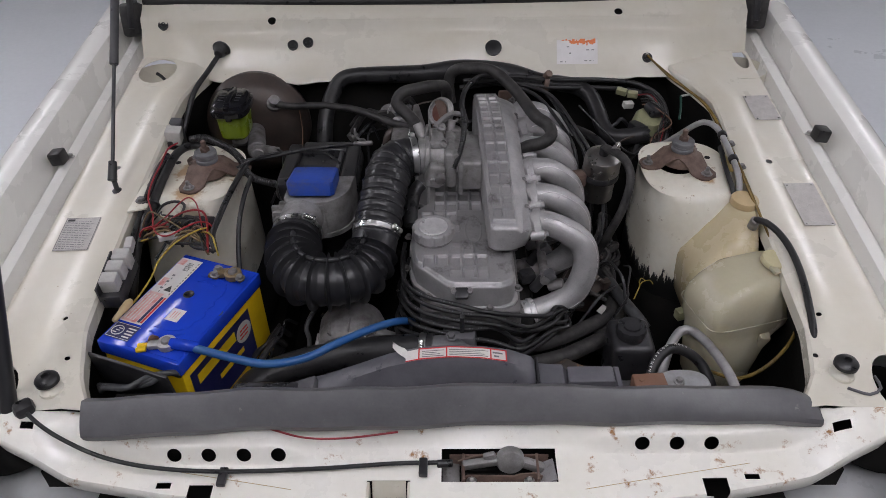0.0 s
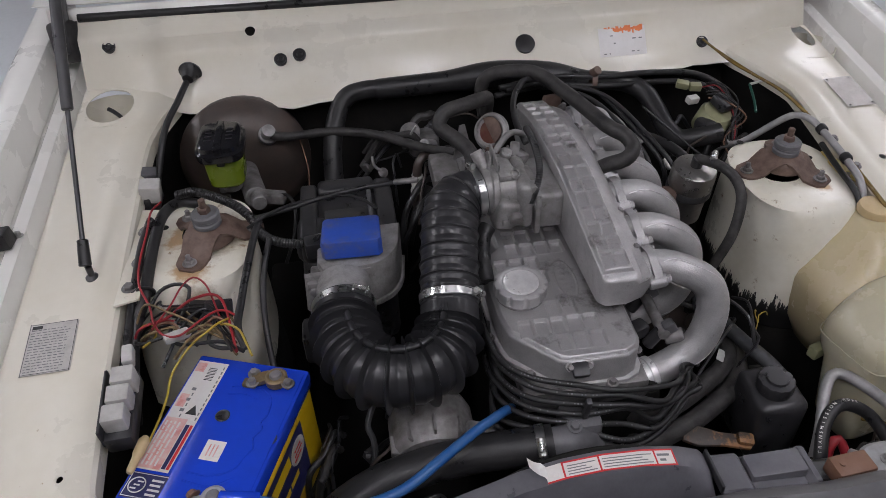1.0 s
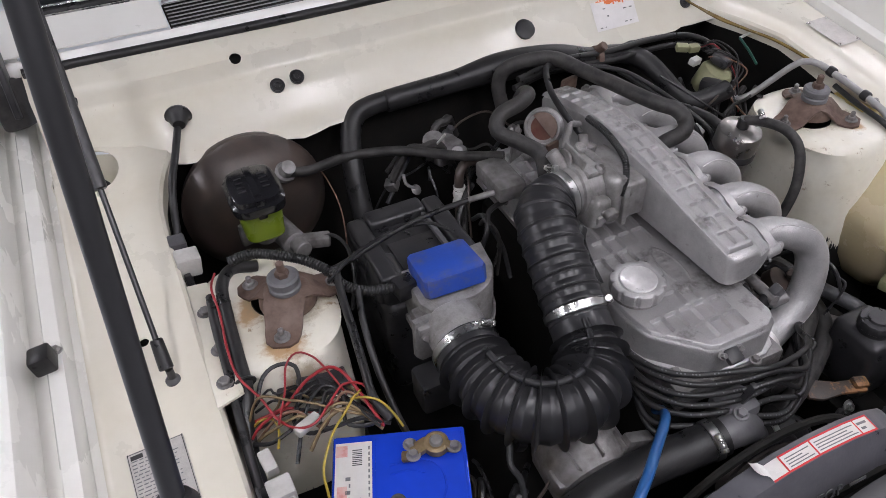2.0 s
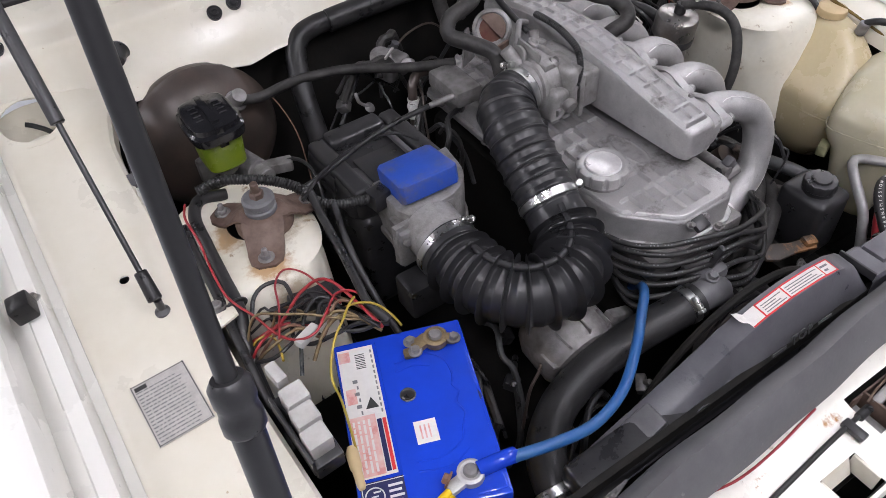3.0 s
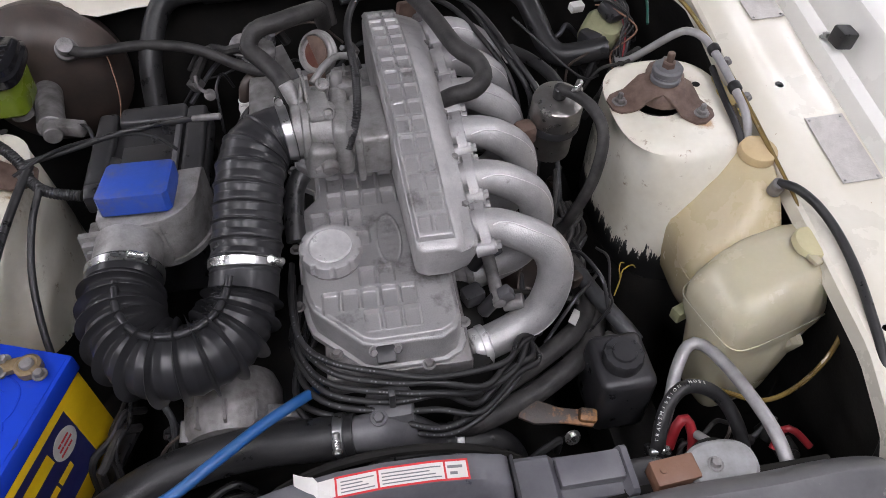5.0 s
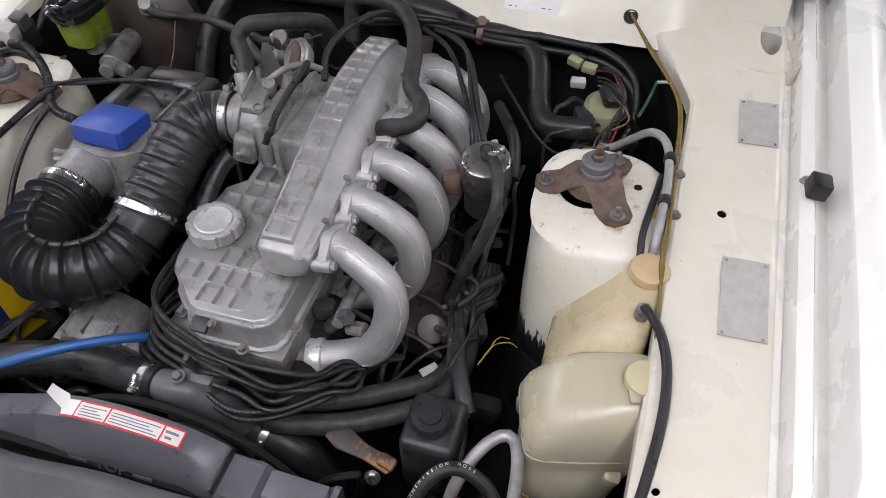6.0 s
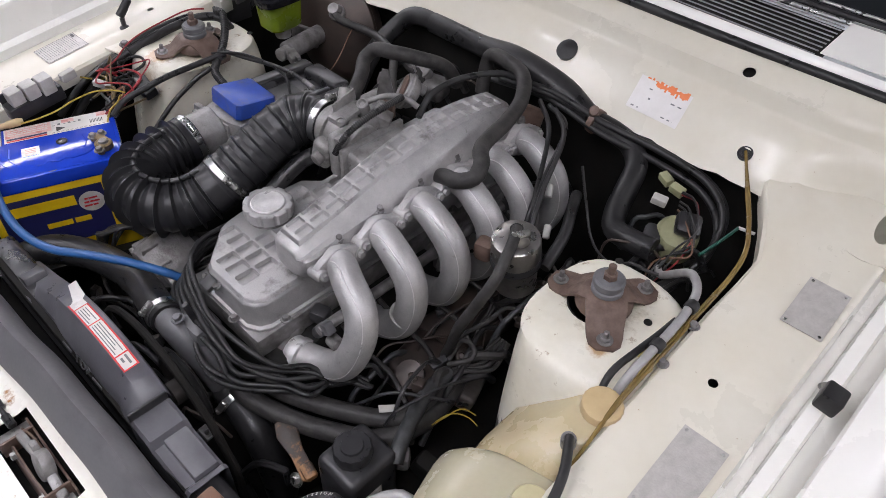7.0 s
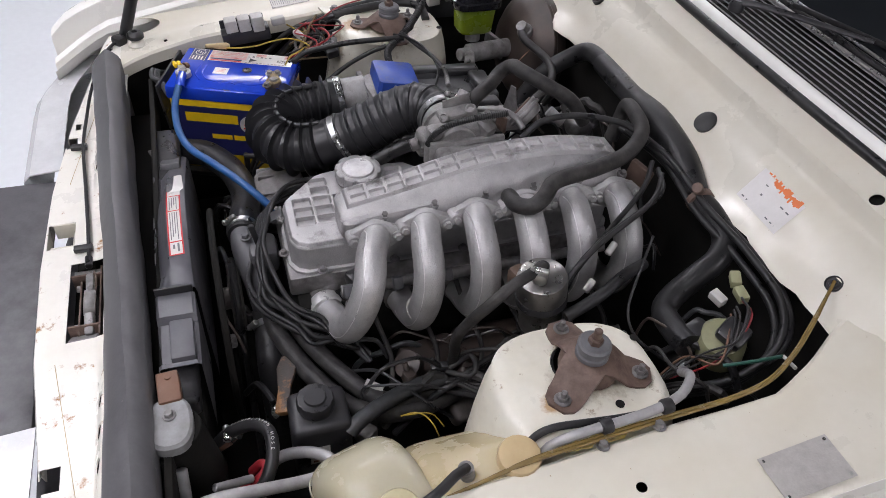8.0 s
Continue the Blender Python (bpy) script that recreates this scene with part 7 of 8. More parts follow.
# gas strut and the prop
gs = thing("gas_strut", (-0.650, 1.245, 0.71), "thin black gas strut with a dark steel rod", "gas strut")
d = Vector((-0.004, 0.150, 0.160)).normalized()
p0 = Vector((-0.650, 1.246, 0.738))
part("rod", cyl(B(), p0, p0 + d * 0.24, 0.0037, seg=14), ROD_BLACK, gs, "blackened steel rod")
part("cylinder", cyl(B(), p0 + d * 0.218, p0 + d * 0.60, 0.0086, seg=20), PLASTIC, gs)
bm = B()
cyl(bm, p0 - d * 0.018, p0 + d * 0.022, 0.0092, 0.0080, seg=16)
part("socket", bm, RUBBER, gs)
part("ball_stud", lathe(B(), [(0.010, 0), (0.010, 0.004), (0.005, 0.008), (0.005, 0.024)], (-0.648, 1.237, rail_z(1.237)), (0, 0, 1), 16), PLASTIC, gs)
pr = thing("bonnet_prop", PROP_FOOT, "thick black telescopic bonnet prop in a rubber boot", "prop")
f, d = Vector(PROP_FOOT), Vector(PROP_WAY).normalized()
part("boot", lathe(B(), [(0.021, 0), (0.022, 0.01), (0.021, 0.030), (0.017, 0.034)], f, d, 24), RUBBER, pr)
part("lower_tube", cyl(B(), f + d * 0.02, f + d * 0.39, 0.0128, seg=24), ROD_BLACK, pr)
part("collar", lathe(B(), [(0.0140, 0), (0.0160, 0.003), (0.0160, 0.014), (0.0148, 0.017), (0.0148, 0.024), (0.0160, 0.027), (0.0160, 0.040), (0.012, 0.046)], f + d * 0.372, d, 24), PLASTIC, pr, "stepped black collar")
part("upper_tube", cyl(B(), f + d * 0.41, f + d * 1.36, 0.0080, seg=24), ROD_BLACK, pr)
pipe("hole_cable", [(-0.700, 1.690, 0.742), (-0.690, 1.685, 0.738), (-0.672, 1.670, 0.728), (-0.660, 1.655, 0.71)], 0.004, RUBBER, "short black cable inside the shelf hole", "cable", seg=8)

pipe("green_tube", [(0.538, 1.508, 0.7), (0.548, 1.543, 0.71), (0.556, 1.582, 0.72)], 0.0026, WIRE_GREEN, "thin dark green vacuum tube to the shelf corner", "tube", seg=8)
bm = tube(B(), [(0.556, 1.582, 0.72), (0.5685, 1.5815000000000001, 0.7224999999999999), (0.581, 1.581, 0.725)], 0.0026, 8)
solid("tube_clip", bm, PAPER_DIRTY, "small pale plastic clip on the shelf edge", "clip")

# ---- battery ----
BC, BA = Vector((-0.4535, 0.963, 0.0)), radians(-20.3)
BM = Matrix.Translation(BC) @ Matrix.Rotation(BA, 4, "Z")      # x across, y along the battery
bat = thing("battery", tuple(BC + Vector((0, 0, 0.44))), "blue and yellow car battery with printed labels", "battery")


def bbox(c, s, bevel=0.002, rot=(0, 0, 0)):
    bm = box(B(), c, s, rot, bevel)
    bmesh.ops.transform(bm, matrix=BM, verts=bm.verts)
    return bm


part("case", bbox((0, 0, 0.527), (0.160, 0.238, 0.176), 0.004), YELLOW, bat, "yellow case")
lid = part("lid", bbox((0, 0, 0.6255), (0.166, 0.246, 0.029), 0.004), BLUE, bat, "blue lid")
part("lid_step", bbox((0.024, 0.0, 0.6395), (0.108, 0.232, 0.003), 0.0012), BLUE, lid)


def btop(pts, z, r=0.0012):
    bm = tube(B(), [Vector((x, y, z)) for x, y in pts], r, 6, 0.004)
    bmesh.ops.transform(bm, matrix=BM, verts=bm.verts)
    return bm


part("moulded_line", btop([(-0.012, 0.075), (0.025, 0.080), (0.048, 0.066), (0.054, 0.040), (0.050, 0.026), (0.056, 0.016), (0.050, 0.002), (0.056, -0.014), (0.050, -0.030), (0.044, -0.048), (0.020, -0.062), (-0.012, -0.062)], 0.6412), BLUE, lid)
part("moulded_line", btop([(-0.012, 0.062), (0.012, 0.066), (0.030, 0.060)], 0.6412), BLUE, lid)
part("moulded_line", btop([(-0.012, -0.074), (0.024, -0.076), (0.050, -0.060)], 0.6412), BLUE, lid)
bm = lathe(B(), [(0.0095, 0), (0.010, 0.0012), (0.0085, 0.002), (0.0075, 0.0012), (0.002, 0.001)], BM @ Vector((-0.004, 0.026, 0.6408)), (0, 0, 1), 24)
part("vent_plug", bm, PLASTIC, lid)
bm = lathe(B(), [(0.010, 0), (0.010, 0.0006)], BM @ Vector((0.071, 0.004, 0.6400)), (0, 0, 1), 16)
part("lift_notch", bm, NAVY, lid)


def bquad(x0, x1, y0, y1, z=0.6404):
    bm = B()
    bm.faces.new([bm.verts.new(BM @ Vector((x, y, z))) for x, y in ((x0, y0), (x1, y0), (x1, y1), (x0, y1))])
    return bm


lab = part("top_label", bquad(-0.079, -0.034, -0.068, 0.112), PAPER, bat, "white label with red and black print")
part("label_field", bquad(-0.077, -0.047, -0.066, 0.012, 0.6408), PINK, lab)
part("label_field", bquad(-0.046, -0.0405, -0.064, 0.004, 0.6408), NAVY, lab)
part("label_field", bquad(-0.0395, -0.0355, -0.064, 0.004, 0.6408), RED, lab)
part("label_field", bquad(-0.078, -0.064, 0.092, 0.108, 0.6408), PINK, lab)
part("label_field", bquad(-0.076, -0.064, 0.030, 0.052, 0.6408), PINK, lab)
bm = B()
for k in range(9):
    merge(bm, bquad(-0.058, -0.046, 0.079 + k * 0.0026, 0.0804 + k * 0.0026 - 0.0004 * (k % 2), 0.6408))
part("bar_code", bm, INK, lab)
bm = B()
bm.faces.new([bm.verts.new(BM @ Vector((x, y, 0.6408))) for x, y in ((-0.056, 0.020), (-0.040, 0.020), (-0.048, 0.036))])
part("warning_triangle", bm, INK, lab)
bm = B()
for k in range(12):
    merge(bm, bquad(-0.0385, -0.0365, 0.012 + k * 0.008, 0.017 + k * 0.008, 0.6408))
for k in range(6):
    merge(bm, bquad(-0.062 - 0.004 * (k % 2), -0.060, 0.014 + k * 0.009, 0.019 + k * 0.009, 0.6408))
part("small_print", bm, INK_GREY, lab)
bm = bars(B(), BM @ Vector((-0.050, -0.064, 0.6409)), BM.to_3x3() @ Vector((0, 1, 0)), BM.to_3x3() @ Vector((-1, 0, 0)), [(0.004 + 0.006 * k, 0.002, 0.070, 0.0026) for k in range(4)], 5)
part("faded_print", bm, PAPER, lab)
box2 = part("badge_label", bquad(-0.079, -0.026, -0.108, -0.072), NAVY, bat, "navy badge with white print")
bm = B()
tube(bm, [BM @ Vector((-0.064 + 0.0105 * math.cos(q), -0.090 + 0.0105 * math.sin(q), 0.6407)) for q in [math.pi * k / 12 for k in range(25)]], 0.0008, 6, raw=True)
for q in (-0.005, 0.0, 0.005):
    merge(bm, bquad(-0.068 + q * 0.6, -0.060 + q * 0.6, -0.091 + q, -0.089 + q, 0.6408))
for k in range(4):
    merge(bm, bquad(-0.048, -0.034 + 0.002 * (k % 2), -0.102 + k * 0.0065, -0.099 + k * 0.0065, 0.6408))
for x0, x1, y0, y1 in ((-0.0775, -0.0275, -0.1065, -0.1055), (-0.0775, -0.0275, -0.0745, -0.0735), (-0.0775, -0.0765, -0.1065, -0.0735), (-0.0285, -0.0275, -0.1065, -0.0735)):
    merge(bm, bquad(x0, x1, y0, y1, 0.6408))
part("badge_print", bm, PAPER, box2)
tg = part("small_tag", bquad(-0.006, 0.020, -0.042, -0.012, 0.6412), PAPER, bat, "small white tag")
bm = B()
for k in range(3):
    merge(bm, bquad(0.000 + 0.005 * k, 0.002 + 0.005 * k, -0.036, -0.018, 0.6415))
part("tag_print", bm, PINK, tg)


def bside(y0, y1, z0, z1, lift):
    bm = B()
    bm.faces.new([bm.verts.new(BM @ Vector((0.080 + lift, y, z))) for y, z in ((y0, z0), (y1, z0), (y1, z1), (y0, z1))])
    return bm


sl = part("side_label", bside(-0.105, 0.070, 0.480, 0.596, 0.0006), NAVY, bat, "navy side label with a yellow stripe")
bm = bars(B(), BM @ Vector((0.0810, -0.090, 0.560)), BM.to_3x3() @ Vector((0, 1, 0)), Vector((0, 0, 1)), [(0.0, 0.0, 0.110, 0.022)], 6, 0.15)
part("brand_print", bm, YELLOW, sl)
bm = bars(B(), BM @ Vector((0.0810, -0.040, 0.520)), BM.to_3x3() @ Vector((0, 1, 0)), Vector((0, 0, 1)), [(0.0, 0.0, 0.075, 0.012)], 9, 0.15)
part("brand_print", bm, YELLOW, sl)
bm = lathe(B(), [(0.022, 0), (0.022, 0.0005)], BM @ Vector((0.0808, 0.045, 0.560)), BM.to_3x3() @ Vector((1, 0, 0)), 28)
part("brand_disc", bm, PAPER_DIRTY, sl)
bm = bars(B(), BM @ Vector((0.0815, 0.030, 0.550)), BM.to_3x3() @ Vector((0, 1, 0)), Vector((0, 0, 1)), [(0.0, 0.0, 0.024, 0.004), (0.008, 0.002, 0.028, 0.004), (0.016, 0.004, 0.026, 0.004)], 9, 0.1)
part("disc_print", bm, RED, sl)


def terminal(x, y, material, name):
    p = BM @ Vector((x, y, 0.640))
    t = thing("battery_terminal", tuple(p), name, "battery terminal", "battery terminals")
    part("post", lathe(B(), [(0.0095, 0), (0.0085, 0.016), (0.007, 0.018)], p, (0, 0, 1), 20), ALLOY_DARK, t)
    bm = B()
    lathe(bm, [(0.011, 0), (0.0155, 0.001), (0.0155, 0.011), (0.012, 0.013), (0.009, 0.012)], p + Vector((0, 0, 0.002)), (0, 0, 1), 20)
    return t, p, bm


t, p, bm = terminal(0.046, 0.094, BRASS, "dirty brass battery clamp with bolts and ring terminals")
box(bm, p + Vector((-0.020, 0.004, 0.008)), (0.026, 0.018, 0.010), (0, 0, 10), 0.003)
box(bm, p + Vector((0.012, -0.010, 0.009)), (0.020, 0.012, 0.012), (0, 0, -40), 0.003)
box(bm, p + Vector((-0.036, 0.000, 0.006)), (0.020, 0.014, 0.008), (0, 0, -20), 0.003)
part("clamp_body", bm, BRASS, t)
for q in ((-0.030, 0.012, 0.010), (-0.032, -0.004, 0.010), (0.017, -0.016, 0.012)):
    part("clamp_bolt", bolt(B(), p + Vector(q), (0, 0, 1), 0.006), ALLOY_DARK, t)
t, p, bm = terminal(0.042, -0.094, ALLOY_DARK, "grey lead battery clamp with a blue cable lug")
box(bm, p + Vector((-0.018, -0.002, 0.008)), (0.026, 0.016, 0.010), (0, 0, 5), 0.003)
part("clamp_body", bm, ALLOY, t)
part("clamp_bolt", bolt(B(), p + Vector((-0.024, 0.006, 0.010)), (-0.6, 0.8, 0.3), 0.0065), COPPER, t)
for k in (0, 1):
    part("crimp_sleeve", cyl(B(), p + Vector((-0.046, -0.008 - 0.009 * k, 0.010)), p + Vector((-0.030, -0.004 - 0.009 * k, 0.009)), 0.0045, seg=12), YELLOW, t, "bright yellow crimp sleeve")
bc2 = thing("battery_cable", tuple(p), "thick blue battery cable to the engine", "cable")
part("cable", tube(B(), [p + Vector((0.010, -0.002, 0.010)), p + Vector((0.035, -0.008, 0.010)), (-0.345, 0.838, 0.640), (-0.285, 0.838, 0.622), (-0.225, 0.855, 0.616), (-0.170, 0.890, 0.618), (-0.120, 0.930, 0.610), (-0.078, 0.965, 0.594), (-0.055, 0.995, 0.565), (-0.05, 1.02, 0.53)], 0.0070, 14), BLUE_CABLE, bc2)
part("heat_shrink", tube(B(), [p + Vector((0.008, -0.002, 0.010)), p + Vector((0.040, -0.008, 0.010)), p + Vector((0.052, -0.009, 0.006))], 0.0094, 14), BLUE, bc2)
# tray and cover in front of it
tr = thing("battery_tray", (-0.50, 0.86, 0.42), "black plastic battery tray with an upright lip", "battery tray")
part("tray_floor", bbox((0, 0.0, 0.432), (0.19, 0.27, 0.012), 0.003), PLASTIC, tr)
bm = bbox((-0.005, -0.138, 0.580), (0.158, 0.006, 0.104), 0.002, (7, 0, 0))
part("tray_lip", bm, PLASTIC, tr)
for k in range(3):
    pts = [(-0.562 + 0.004 * k, 0.822 - 0.006 * k, 0.590), (-0.535, 0.806 - 0.005 * k, 0.606 + 0.004 * k), (-0.500, 0.806 - 0.006 * k, 0.603 + 0.006 * k), (-0.468, 0.806 + 0.004 * k, 0.612 + 0.004 * k), (-0.440 + 0.006 * k, 0.820, 0.622), (-0.425, 0.832, 0.60)]
    pipe("taped_lead", pts, 0.0048, TAPE, "black taped lead below the battery tray", "lead", "taped leads")

# ---- relays ----
rb = thing("relay_bank", (-0.567, 1.0, 0.62), "bank of three pale grey relays in a black holder", "relay bank")
part("holder", box(B(), (-0.571, 1.002, 0.662), (0.036, 0.104, 0.030), (6, 0, 3), 0.004), PLASTIC, rb)
part("holder_wall", box(B(), (-0.589, 0.997, 0.678), (0.004, 0.096, 0.032), (6, 0, 3), 0.001), PLASTIC, rb)
for k in range(3):
    y = 1.029 - k * 0.0285
    part("relay", box(B(), (-0.567 - 0.0015 * k, y, 0.690 - 0.0035 * k), (0.029, 0.026, 0.034), (6, 0, 3), 0.003), PAPER_DIRTY, rb, "pale grey relay can")
solid("relay", box(B(), (-0.571, 1.074, 0.688), (0.015, 0.030, 0.018), (6, 0, 8), 0.003), PAPER_DIRTY, "narrow pale connector behind the relay bank", "relay")
rr = thing("rear_relay", (-0.588, 1.44, 0.66), "pale grey relays hung under the shelf edge", "relay", "rear relays")
part("relay_can", box(B(), (-0.590, 1.436, 0.712), (0.034, 0.030, 0.034), (5, 8, 4), 0.003), PAPER_DIRTY, rr)
part("relay_can", box(B(), (-0.598, 1.480, 0.712), (0.026, 0.026, 0.028), (5, 8, 4), 0.003), PLASTIC_GREY, rr)
part("bracket", box(B(), (-0.596, 1.46, 0.68), (0.010, 0.09, 0.05), bevel=0.002), PLASTIC, rr)

# ---- looms and loose wires ----
lm = thing("wiring_loom", (-0.56, 1.25, 0.60), "taped black wiring loom round the strut tower", "wiring loom")
part("taped_trunk", tube(B(), [(-0.500, 1.395, 0.700), (-0.535, 1.392, 0.712), (-0.556, 1.358, 0.716), (-0.562, 1.300, 0.712), (-0.565, 1.244, 0.702), (-0.568, 1.191, 0.688), (-0.582, 1.150, 0.662), (-0.588, 1.10, 0.62), (-0.59, 1.05, 0.57)], 0.0088, 14), RUBBER, lm)
part("branch", tube(B(), [(-0.575, 1.345, 0.716), (-0.580, 1.290, 0.712), (-0.582, 1.225, 0.700), (-0.586, 1.170, 0.680), (-0.590, 1.10, 0.65), (-0.592, 1.04, 0.60)], 0.0065, 12), RUBBER, lm)
part("cable_tie", lathe(B(), [(0.0135, -0.002), (0.0145, -0.001), (0.0145, 0.001), (0.0135, 0.002)], (-0.567, 1.20, 0.690), (0, 1, 0.3), 16), RUBBER, lm)
cd = thing("corrugated_conduit", (-0.45, 1.34, 0.68), "black corrugated conduit behind the strut tower", "conduit")
part("conduit_body", tube(B(), [(-0.536, 1.390, 0.728), (-0.505, 1.384, 0.735), (-0.470, 1.366, 0.732), (-0.438, 1.344, 0.727), (-0.412, 1.318, 0.716), (-0.400, 1.296, 0.703), (-0.375, 1.276, 0.698), (-0.335, 1.270, 0.690)], lambda r, L: 0.0072 + 0.0009 * math.cos(2 * math.pi * r / 0.0042), 12, 0.0012), RUBBER, cd, "", 80)
rnd = random.Random(12)
WIRES = [
    (WIRE_RED, "red", 0.0018, [(-0.560, 1.375, 0.728), (-0.570, 1.343, 0.732), (-0.570, 1.294, 0.728), (-0.575, 1.238, 0.716), (-0.573, 1.201, 0.704), (-0.556, 1.165, 0.692), (-0.546, 1.132, 0.687), (-0.530, 1.110, 0.684), (-0.506, 1.102, 0.688), (-0.480, 1.119, 0.694), (-0.456, 1.139, 0.692), (-0.434, 1.133, 0.686), (-0.425, 1.108, 0.676)]),
    (WIRE_RED, "red", 0.0015, [(-0.546, 1.118, 0.690), (-0.526, 1.161, 0.692), (-0.514, 1.198, 0.694), (-0.496, 1.207, 0.702), (-0.478, 1.192, 0.700), (-0.466, 1.166, 0.690), (-0.455, 1.135, 0.675)]),
    (WIRE_YELLOW, "yellow", 0.0017, [(-0.440, 1.122, 0.690), (-0.452, 1.114, 0.692), (-0.468, 1.098, 0.692), (-0.492, 1.080, 0.684), (-0.515, 1.050, 0.668), (-0.520, 1.018, 0.658), (-0.528, 0.985, 0.652), (-0.536, 0.955, 0.650)]),
    (WIRE_YELLOW, "yellow", 0.0017, [(-0.585, 1.150, 0.650), (-0.567, 1.148, 0.671), (-0.550, 1.140, 0.676), (-0.548, 1.125, 0.668), (-0.555, 1.09, 0.685)]),
    (WIRE_YELLOW, "yellow", 0.0017, [(-0.460, 1.130, 0.672), (-0.440, 1.112, 0.688), (-0.424, 1.098, 0.688), (-0.415, 1.078, 0.684), (-0.408, 1.064, 0.668)]),
    (RUBBER, "black", 0.0030, [(-0.560, 1.175, 0.68), (-0.545, 1.196, 0.692), (-0.524, 1.205, 0.694), (-0.503, 1.195, 0.692), (-0.508, 1.160, 0.682), (-0.527, 1.128, 0.672), (-0.515, 1.106, 0.668), (-0.485, 1.098, 0.672), (-0.450, 1.095, 0.672), (-0.42, 1.075, 0.668)]),
    (RUBBER, "black", 0.0030, [(-0.500, 1.12, 0.66), (-0.478, 1.145, 0.682), (-0.462, 1.128, 0.684), (-0.470, 1.10, 0.672), (-0.455, 1.088, 0.668), (-0.43, 1.082, 0.670)]),
    (RUBBER, "black", 0.0028, [(-0.540, 1.09, 0.64), (-0.515, 1.130, 0.668), (-0.490, 1.150, 0.684), (-0.470, 1.150, 0.684), (-0.455, 1.12, 0.674), (-0.435, 1.090, 0.674)]),
    (BRASS, "brown", 0.0028, [(-0.52, 1.09, 0.655), (-0.495, 1.105, 0.676), (-0.470, 1.112, 0.682), (-0.448, 1.100, 0.678), (-0.43, 1.078, 0.666)]),
    (RUBBER, "black", 0.0028, [(-0.580, 1.13, 0.655), (-0.560, 1.11, 0.672), (-0.535, 1.115, 0.675), (-0.51, 1.13, 0.668), (-0.49, 1.11, 0.655)]),
    (COPPER, "thin red-brown", 0.0012, [(-0.345, 1.60, 0.70), (-0.335, 1.57, 0.68), (-0.330, 1.53, 0.64), (-0.345, 1.47, 0.58)]),
]
wr = random.Random(31)
for k in range(10):
    m_, c = ((RUBBER, "black"), (BRASS, "brown"), (WIRE_RED, "thin red"), (RUBBER, "black"), (BRASS, "brown"), (RUBBER, "black"), (COPPER, "brown"))[k % 7]
    y0, z0 = 1.185 - 0.005 * k + wr.uniform(-0.02, 0.02), 0.662 + wr.uniform(-0.012, 0.016)
    WIRES.append((m_, c, 0.0017 + 0.0008 * wr.random(), [(-0.580 + wr.uniform(-0.01, 0.02), y0, z0 - 0.02)] + [(-0.555 + 0.030 * j + wr.uniform(-0.012, 0.012), y0 - 0.008 * j + wr.uniform(-0.022, 0.022), z0 + 0.012 + wr.uniform(-0.014, 0.016)) for j in range(4)]
                  + [(-0.425 + wr.uniform(-0.012, 0.012), 1.085 + wr.uniform(-0.015, 0.015), 0.668 + wr.uniform(-0.006, 0.010))]))
for m_, c, r, pts in WIRES:
    pipe("loose_wire", pts, r * 0.95, m_, c + " loose wire in the tangle behind the battery", "wire", "loose wires", 8, 0.006)
pipe("negative_lead", [(-0.402, 1.318, 0.712), (-0.410, 1.270, 0.708), (-0.418, 1.200, 0.702), (-0.424, 1.150, 0.692), (-0.428, 1.110, 0.682), (-0.418, 1.080, 0.668)], 0.0058, RUBBER, "thick black battery lead over the tower", "lead", seg=10)
pipe("negative_lead", [(-0.385, 1.275, 0.705), (-0.395, 1.235, 0.685), (-0.400, 1.18, 0.65), (-0.395, 1.12, 0.60), (-0.38, 1.06, 0.54)], 0.0048, RUBBER, "black lead dropping beside the tower", "lead", seg=10)
ac = thing("accelerator_cable", (-0.27, 1.33, 0.70), "black throttle cable with a grey end sleeve", "cable")
part("cable", tube(B(), [(-0.420, 1.322, 0.712), (-0.395, 1.322, 0.716), (-0.355, 1.335, 0.716), (-0.290, 1.350, 0.722), (-0.228, 1.352, 0.730), (-0.178, 1.342, 0.741)], 0.0042, 10), RUBBER, ac)
part("end_sleeve", cyl(B(), (-0.180, 1.342, 0.741), (-0.140, 1.332, 0.748), 0.0048, seg=12), ALLOY_DARK, ac)
pipe("thin_cable", [(-0.42, 1.30, 0.712), (-0.375, 1.325, 0.722), (-0.32, 1.345, 0.722), (-0.25, 1.347, 0.72), (-0.21, 1.33, 0.70)], 0.0026, RUBBER, "thin black cable beside the throttle cable", "cable", seg=8)
cb = thing("connector_block", (-0.50, 1.18, 0.63), "grimy black plastic connector blocks in the wiring", "connector")
for k in range(3):
    part("connector", box(B(), (-0.515 + 0.026 * k, 1.187 - 0.008 * k, 0.655 + 0.005 * k), (0.040, 0.026, 0.018), (5 * k, 8, -18 + 12 * k), 0.003), PLASTIC, cb)
solid("wiring_connector", box(B(), (-0.514, 1.112, 0.678), (0.036, 0.014, 0.012), (0, 5, 25), 0.003), PAPER_DIRTY, "grimy pale connector in the wire tangle", "connector")
hy = B()
lathe(hy, [(0.0035, 0), (0.005, 0.004), (0.0055, 0.022), (0.007, 0.026), (0.0075, 0.045), (0.004, 0.052)], (-0.553, 0.912, 0.650), (0.25, 0.95, 0.05), 14)
solid("inline_fuse", hy, TAN, "grubby tan inline fuse holder lying on the battery", "fuse holder")

# ---- ignition leads round the engine's front ----


